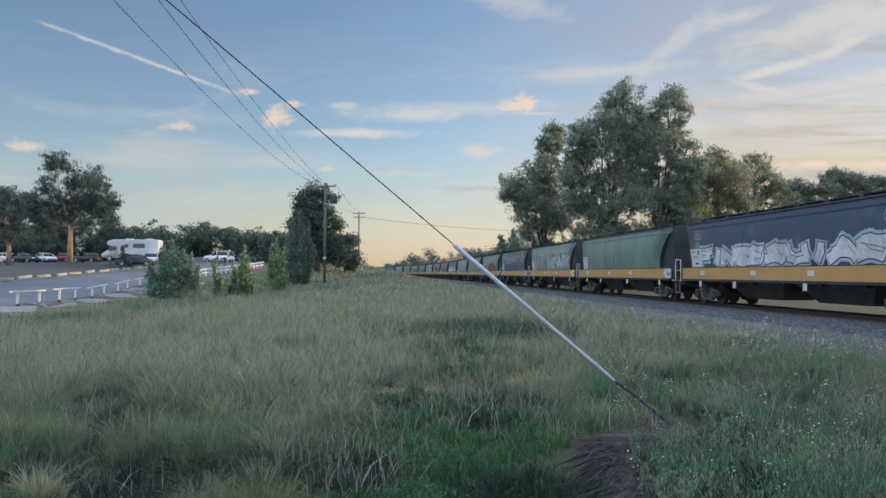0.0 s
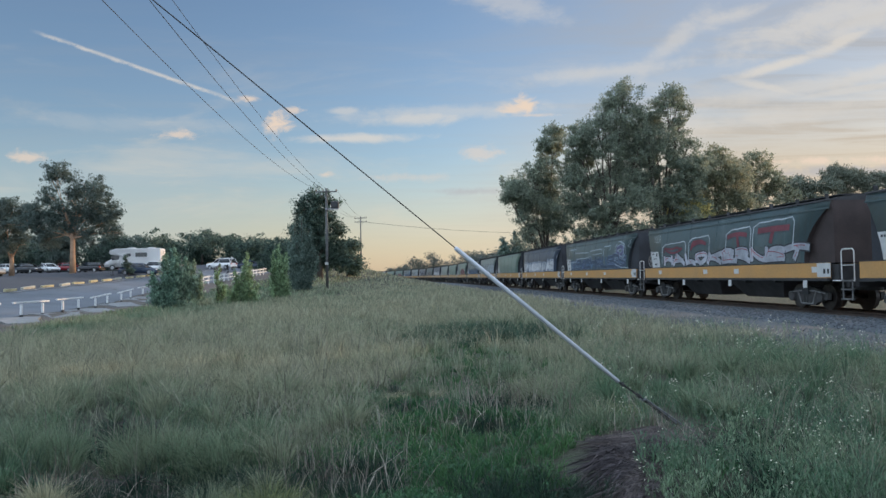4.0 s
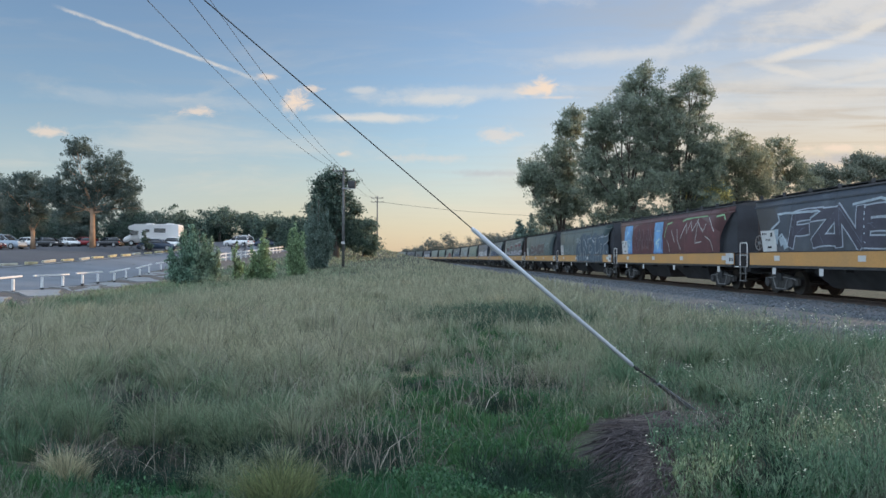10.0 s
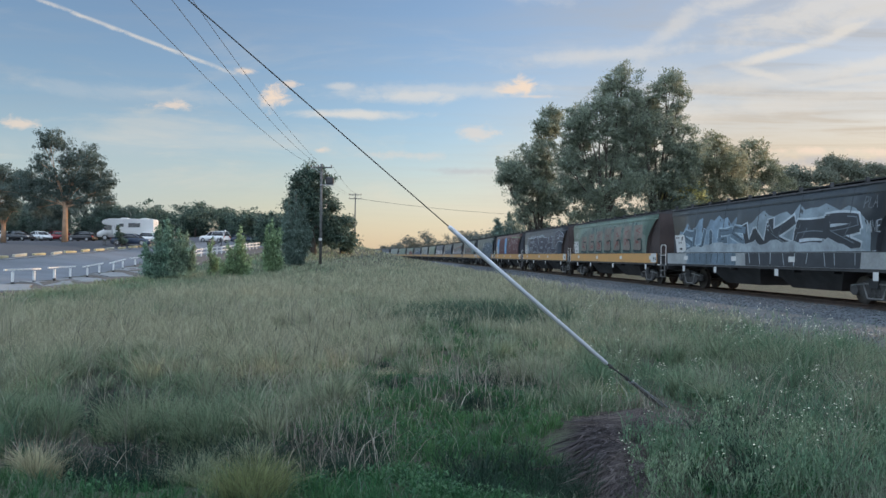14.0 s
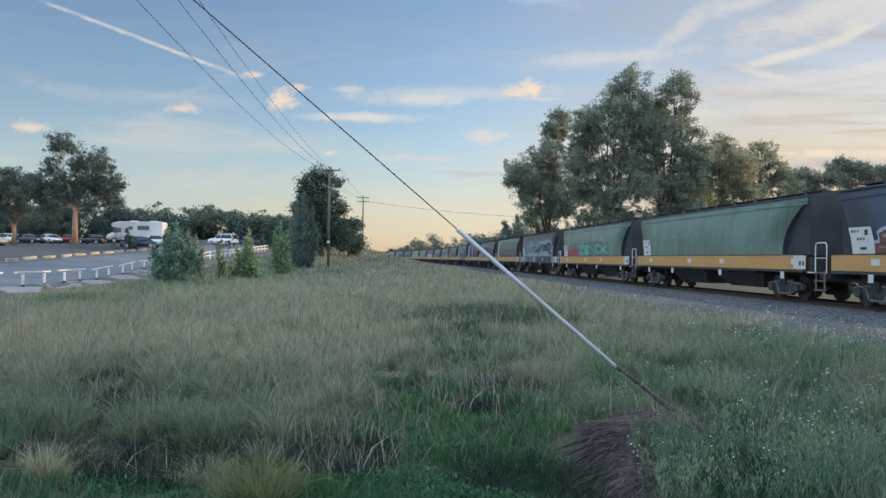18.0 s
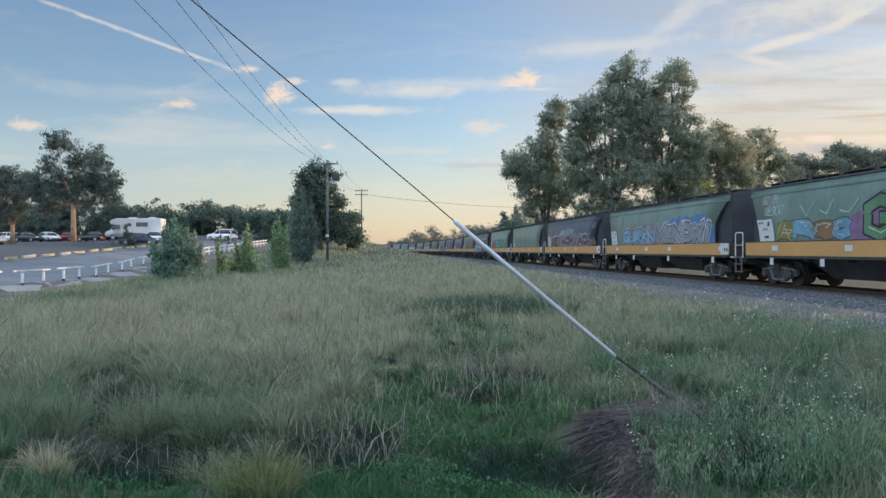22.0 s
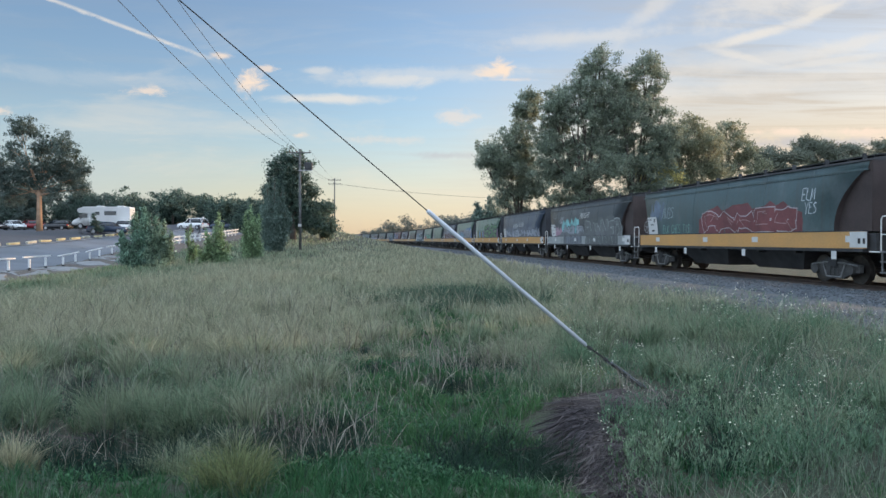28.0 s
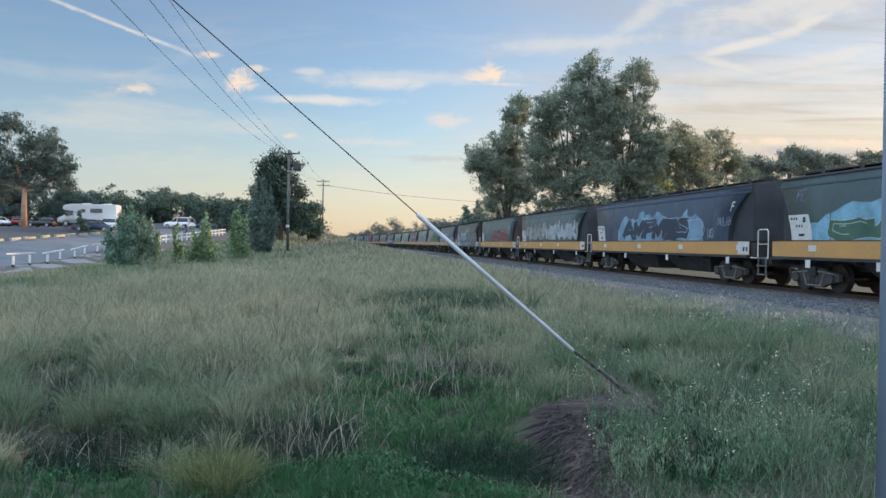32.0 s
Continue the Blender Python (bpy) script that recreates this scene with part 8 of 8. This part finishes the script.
tufts("grass_tussock", "soft grey-green grass tussocks", 23, 420, 4.2, 13, 200, .42, .0, .8, off_path, "meadow")
tufts("grass_tussock", "feathery tussocks in the middle of the field", 25, 900, 11, 34, 54, .42, .08, .8, None, "meadow")
tufts("short_grass", "short bright green grass on a trodden path", 26, 15000, 3.8, 23, 20, .18, -.1, .6, on_path, "lush")
tufts("seeding_grass", "tall pale seeding grass", 27, 700, 5.2, 22, 16, .66, .45, .8, off_path)


# added dark blades stand in for the shade lying in the hollows
M["hollow_shade"] = leaf_mat("hollow_shade_green", (0.016, 0.042, 0.028), (0.036, 0.066, 0.043), 0.3, 0.6, "dry")


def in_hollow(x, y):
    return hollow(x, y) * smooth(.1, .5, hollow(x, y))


tufts("dark_rush", "dark green blades standing in for shade in hollows", 29, 12500, 5.0, 11, 32, .33, -.1, .75, in_hollow, "hollow_shade")


M["rush_far"] = leaf_mat("soft_dark_green_rush", (0.040, 0.085, 0.056), (0.095, 0.145, 0.092), 0.35, 0.6, "dry")


def far_rushes(x, y):
    return np.clip(1.3 * patch(x, y, .9, 18.6, 2.2, 1.9) - .15, 0, 1)


tufts("dark_rush", "dark green rushes in a damp patch of the field", 30, 5200, 14, 24, 22, .40, -.1, .3, far_rushes, "rush_far")


def big_tussock(x, y, h, n, dry, seed, label, leafage="grass", wide=.24, shag=1.0):
    """A shaggy dome of long blades that rise from one crown and droop outwards."""
    rng = np.random.default_rng(seed)
    a, q = rng.random(n) * 6.283, np.sqrt(rng.random(n))
    r = wide * q * (.8 + .25 * np.sin(3 * a + seed) + .15 * np.sin(5 * a))
    v, t = blades(rng, x + r * np.cos(a), y + r * np.sin(a), h * (.25 + .9 * rng.random(n) ** 1.4) * (1.1 - .45 * q), .0035 + .0035 * rng.random(n), shag * (.3 + 1.3 * rng.random(n)), a + 1.0 * rng.normal(size=n))
    d = np.clip(dry + .35 * (rng.random(n) - .5), 0, 1)
    tagged(new("grass_tussock", fast_mesh("grass_tussock", v, t, M[leafage], {"dry": root_shade(d)})), label, "grass", "large tussocks by the path")


M["bleach"] = leaf_mat("bleached_grass", (0.30, 0.285, 0.18), (0.58, 0.53, 0.36), 0.4, 0.7, "dry")
M["acid"] = leaf_mat("yellow_green_grass", (0.120, 0.180, 0.075), (0.270, 0.265, 0.130), 0.45, 0.6, "dry")
GREY_TUFT = "soft grey-green grass tussock"
TUSSOCKS = [(-1.18, 4.95, .44, 2400, .52, "bright yellow-green grass tussock", "acid", .26, .8), (-2.88, 5.45, .36, 1100, .30, "pale straw-coloured grass tussock", "bleach", .15, .9),
            (-2.0, 6.85, .50, 4200, .26, GREY_TUFT, "meadow", .52, 1.2), (-2.75, 6.9, .40, 2200, .34, GREY_TUFT, "meadow", .34, 1.1), (-3.75, 6.7, .46, 3000, .24, GREY_TUFT, "meadow", .44, 1.1), (-4.3, 7.6, .44, 2200, .30, GREY_TUFT, "meadow", .4, 1.0), (-1.5, 7.7, .42, 2200, .40, GREY_TUFT, "meadow", .38, 1.1), (-1.75, 5.6, .34, 1500, .45, GREY_TUFT, "meadow", .28, 1.2),
            (-.6, 9.75, .30, 1500, .7, "pale bleached grass tussock", "bleach", .24, 1.2), (-.2, 9.85, .26, 1300, .6, "pale bleached grass tussock", "bleach", .24, 1.2),
            (1.25, 9.6, .50, 3200, .66, "dry drooping grass tussock", "meadow", .46, 1.3), (.35, 9.3, .34, 1500, .2, "dense green grass tussock", "meadow", .3, 1.0), (1.65, 7.5, .36, 2200, .22, "green grass tussock beside an anchor", "meadow", .34, .9), (2.0, 8.2, .32, 1400, .4, "dense green grass tussock", "acid", .3, .8), (5.9, 9.4, .40, 1800, .75, "dry drooping grass tussock", "meadow", .5, 1.3), (.62, 5.45, .26, 2600, .05, "dark green leafy grass clump", "lush", .34, .8)]
for i, row in enumerate(TUSSOCKS):
    big_tussock(*row[:5], 300 + i, *row[5:])


def straw_mound():
    """Matted dead grass that sweeps from the anchor along the path, combed flat, with thin scraps elsewhere."""
    rng = np.random.default_rng(31)
    n = 11000
    u = rng.random(n)
    bx, by = np.interp(u, (0, .22, .42, .7, 1), (2.30, 1.98, 1.66, 1.50, 1.30)), np.interp(u, (0, .22, .42, .7, 1), (7.15, 6.9, 6.6, 5.7, 4.5))
    half = np.interp(u, (0, .15, .35, .7, 1), (.11, .08, .11, .14, .16)) * (1 + .3 * np.sin(21 * u) + .2 * np.sin(47 * u + 1))
    x, y = bx + half * rng.normal(size=n) * .85, by + half * .7 * rng.normal(size=n)
    comb = np.interp(u, (0, .2, .4, .6, 1), (3.9, 3.6, 3.5, 3.9, 4.2)) + .35 * np.sin(3.1 * y + 4 * x)
    at = 0
    for cx, cy, m in ((-.9, 6.2, 700), (-2.4, 6.3, 250), (-3.3, 7.8, 200), (.25, 9.2, 300), (2.95, 6.85, 700), (.9, 9.2, 450), (5.9, 9.5, 500), (-.7, 10.1, 250), (4.4, 7.5, 300)):
        x[at:at + m], y[at:at + m] = cx + rng.normal(size=m) * .34, cy + rng.normal(size=m) * .24
        comb[at:at + m] = rng.random(m) * 6.283
        at += m
    h = .07 + .09 * rng.random(n)
    v, t = blades(rng, x, y, h, .006 + .006 * rng.random(n), 2.6, comb + rng.normal(size=n) * .38)
    swell = .11 * np.exp(-((v[:, 0] - 1.28) / .36) ** 2 - ((v[:, 1] - 5.9) / .8) ** 2) + .10 * np.exp(-((v[:, 0] - 2.0) / .25) ** 2 - ((v[:, 1] - 6.95) / .25) ** 2)
    v[:, 2] = np.maximum(v[:, 2], ground_z(v[:, 0], v[:, 1]) + .01 + swell + .03 * rng.random(len(v)))
    d = np.clip(1.5 * value_noise(x * 1.7 + y * .5, y * 2.2, .3, 33) - .3 + .5 * smooth(6.6, 6.9, y) * smooth(1.4, 1.8, x) + .5 * (rng.random(n) - .5), 0, 1)
    return tagged(new("straw_mat", fast_mesh("straw_mat", v, t, M["straw"], {"dry": root_shade(d)})), "flattened mat of dead brown grass", "dead grass", kind="stuff")


M["straw"] = leaf_mat("dead_grass_straw", (0.060, 0.052, 0.056), (0.165, 0.138, 0.128), .15, .7, "dry")
straw_mound()


def weeds():
    """Leafy weeds with small white flower heads, thickest near the anchor."""
    rng = np.random.default_rng(41)
    n = 5000
    y = 5.0 * (24 / 5.0) ** rng.random(n)
    x = rng.uniform(-.12, .62, n) * y + 1.0
    keep = (left_of_line(x, y) > 4.6) & (bare(x, y) + patch(x, y, 2.1, 6.7, .25, .35) < .35) & (x > .17 * y + .35) & (rng.random(n) < np.clip(.25 + 1.2 * (value_noise(x, y, 1.7, 12) - .35), 0, 1))
    x, y = x[keep], y[keep]
    n = len(x)
    h = .14 + .34 * rng.random(n) ** 1.3
    v, t = blades(rng, x, y, h, .0045 + .0005 * y, .55)
    # leaves up the stem
    m = 24
    X, Y, H = np.repeat(x, m), np.repeat(y, m), np.repeat(h, m)
    k = rng.random(len(X))
    Z = ground_z(X, Y) + H * (.15 + .75 * k)
    a = rng.random(len(X)) * 6.283
    s = (.011 + .017 * rng.random(len(X))) * (1.15 - .5 * k)
    out = H * .22 * rng.random(len(X)) * (.35 + k)
    c = np.stack([X + out * np.cos(a), Y + out * np.sin(a), Z], 1)
    e = np.stack([np.cos(a), np.sin(a), 1.0 + 1.8 * rng.random(len(a))], 1) * s[:, None]
    p = np.stack([-np.sin(a), np.cos(a), 0 * a], 1) * s[:, None] * .28
    lv = np.stack([c, c + e * .5 + p, c + e, c + e * .5 - p], 1).reshape(-1, 3)
    i = np.arange(len(X))[:, None] * 4
    lt = np.concatenate([i + np.array([[0, 1, 2]]), i + np.array([[0, 2, 3]])]) + len(v)
    dry = np.concatenate([np.full(len(v), .5), np.repeat(np.clip(1.5 * value_noise(X, Y, .6, 15) - .4 + .35 * (rng.random(len(X)) - .5), 0, 1), 4)])
    tagged(new("field_weeds", fast_mesh("field_weeds", np.concatenate([v, lv]), np.concatenate([t, lt]), M["weed"], {"dry": dry})), "leafy green weeds standing in the grass", "weeds", kind="stuff")
    m = 6
    pick = rng.random(n) < (.15 + .37 * smooth(6, 11, y)) * np.clip(2.2 * value_noise(x, y, .9, 17) - .6, 0, 1)
    X, Y, H = np.repeat(x[pick], m), np.repeat(y[pick], m), np.repeat(h[pick], m)
    c = np.stack([X, Y, ground_z(X, Y) + H * (.86 + .2 * rng.random(len(X)))], 1) + rng.normal(size=(len(X), 3)) * np.array([.03, .03, .03])
    octa = np.array([(1, 0, 0), (0, 1, 0), (-1, 0, 0), (0, -1, 0), (0, 0, .7), (0, 0, -.5)], float)
    tri = np.array([(0, 1, 4), (1, 2, 4), (2, 3, 4), (3, 0, 4), (1, 0, 5), (2, 1, 5), (3, 2, 5), (0, 3, 5)])
    fv = (c[:, None] + octa[None] * (.0035 + .0075 * rng.random((len(X), 1, 1))) * (.75 + .05 * Y[:, None, None])).reshape(-1, 3)
    ft = (np.arange(len(X))[:, None, None] * 6 + tri[None]).reshape(-1, 3)
    tagged(new("white_flowers", fast_mesh("white_flowers", fv, ft, M["flower"])), "tiny white flower heads on the weeds", "flowers", kind="stuff")


weeds()


def stalks(name, label, spots, seed, material, h0, h1, width):
    """Thin dead stems, some upright, most fallen over: spots are (x, y, spread, count)."""
    rng = np.random.default_rng(seed)
    x = np.concatenate([a + r * rng.normal(size=n) for a, b, r, n in spots])
    y = np.concatenate([b + r * .7 * rng.normal(size=n) for a, b, r, n in spots])
    n = len(x)
    h = h0 + (h1 - h0) * rng.random(n) ** 1.6
    v, t = blades(rng, x, y, h, width * (.6 + .8 * rng.random(n)) * (1 + .06 * y), .15 + 1.5 * rng.random(n) ** 1.5)
    return tagged(new(name, fast_mesh(name, v, t, material, {"dry": np.repeat(rng.random(n), 5)})), label, "dead grass", kind="stuff")


M["stalk"] = leaf_mat("bleached_dead_stems", (0.20, 0.165, 0.135), (0.40, 0.36, 0.30), .25, .7, "dry")
stalks("dead_stems", "thin bleached stems of dead grass", [(-.85, 6.3, .30, 230), (-.8, 5.6, .25, 110), (.75, 9.3, .45, 260), (-2.4, 5.9, .4, 90), (.25, 7.9, .45, 130), (2.05, 7.2, .3, 120), (-.6, 10.2, .5, 90), (-.15, 10.4, .5, 60), (-3.5, 7.7, .5, 110),
       (.45, 8.6, .5, 130), (-2.9, 6.0, .25, 120), (1.3, 8.7, .4, 140), (3.8, 7.0, .5, 130), (-1.6, 8.6, .6, 120), (-1.5, 7.2, .5, 90), (5.0, 8.0, .6, 120)], 51, M["stalk"], .16, .62, .0042)


def dead_verge():
    """Low dead grass and dry stems in the strip between the field and the ballast."""
    rng = np.random.default_rng(71)
    n = 60000
    y = 7.0 * (60 / 7.0) ** rng.random(n)
    x = rng.uniform(-.2, .95, n) * y + 1.0
    d = left_of_line(x, y)
    keep = (rng.random(n) < smooth(4.0, 6.2, d) * smooth(10.5, 7.4, d) * np.clip(2.2 * value_noise(x, y, 1.3, 72) - .35, .12, 1))
    x, y = x[keep], y[keep]
    n = len(x)
    h = .07 + .17 * rng.random(n) ** 1.5
    v, t = blades(rng, x, y, h, (.004 + .0009 * y) * (.6 + .8 * rng.random(n)), .4 + 1.3 * rng.random(n))
    d = np.clip(value_noise(x, y, .8, 73) + .5 * (rng.random(n) - .5), 0, 1)
    tagged(new("dry_verge_grass", fast_mesh("dry_verge_grass", v, t, M["verge"], {"dry": root_shade(d)})), "low dead purple-brown grass beside the ballast", "dead grass", kind="stuff")


M["verge"] = leaf_mat("dead_verge_grass", (0.130, 0.128, 0.108), (0.300, 0.262, 0.222), .35, .7, "dry", .4)
dead_verge()


def creepers():
    """Low leafy plants that carpet the damp green ground: small oval leaves in rosettes."""
    rng = np.random.default_rng(61)
    n = 30000
    y = 4.2 * (13 / 4.2) ** rng.random(n)
    x = rng.uniform(-.5, .55, n) * y
    lush = np.clip(patch(x, y, -.25, 6.2, .75, 1.3) + patch(x, y, .45, 5.6, .55, .8) + patch(x, y, -.2, 8.3, .8, .9) + patch(x, y, .4, 7.0, .8, .8) + .7 * patch(x, y, 1.2, 8.2, .8, .7) + .5 * patch(x, y, 2.6, 6.0, .8, .9) + .5 * patch(x, y, -3.2, 5.2, .9, .5) + .6 * smooth(2.0, 3.0, x) * smooth(10, 7, y), 0, 1)
    keep = (rng.random(n) < lush * np.clip(2.4 * value_noise(x, y, .35, 18) - .55, 0, 1)) & (rng.random(n) > 1.6 * bare(x, y))
    x, y = x[keep], y[keep]
    m = 8
    X, Y = np.repeat(x, m), np.repeat(y, m)
    a = rng.random(len(X)) * 6.283
    s = .008 + .013 * rng.random(len(X))
    up = .25 + .8 * rng.random(len(X))
    hgt = np.repeat(.02 + .12 * rng.random(len(x)) ** 1.5, m) * (.3 + .7 * rng.random(len(X)))
    c = np.stack([X + .02 * np.cos(a), Y + .02 * np.sin(a), ground_z(X, Y) + hgt], 1)
    e = np.stack([np.cos(a), np.sin(a), up], 1) * s[:, None] * 1.5
    p = np.stack([-np.sin(a), np.cos(a), 0 * a], 1) * s[:, None] * .42
    v = np.stack([c, c + e * .5 + p, c + e, c + e * .5 - p], 1).reshape(-1, 3)
    i = np.arange(len(X))[:, None] * 4
    t = np.concatenate([i + np.array([[0, 1, 2]]), i + np.array([[0, 2, 3]])])
    d = np.repeat(np.clip(.3 + .8 * (rng.random(len(X)) - .4), 0, 1), 4)
    tagged(new("leafy_groundcover", fast_mesh("leafy_groundcover", v, t, M["creeper"], {"dry": d})), "low bright green leafy plants carpeting damp ground", "weeds", kind="stuff")


M["creeper"] = leaf_mat("green_creeper_leaves", (0.025, 0.088, 0.045), (0.088, 0.180, 0.078), .3, .6, "dry", .4)
creepers()

motions()
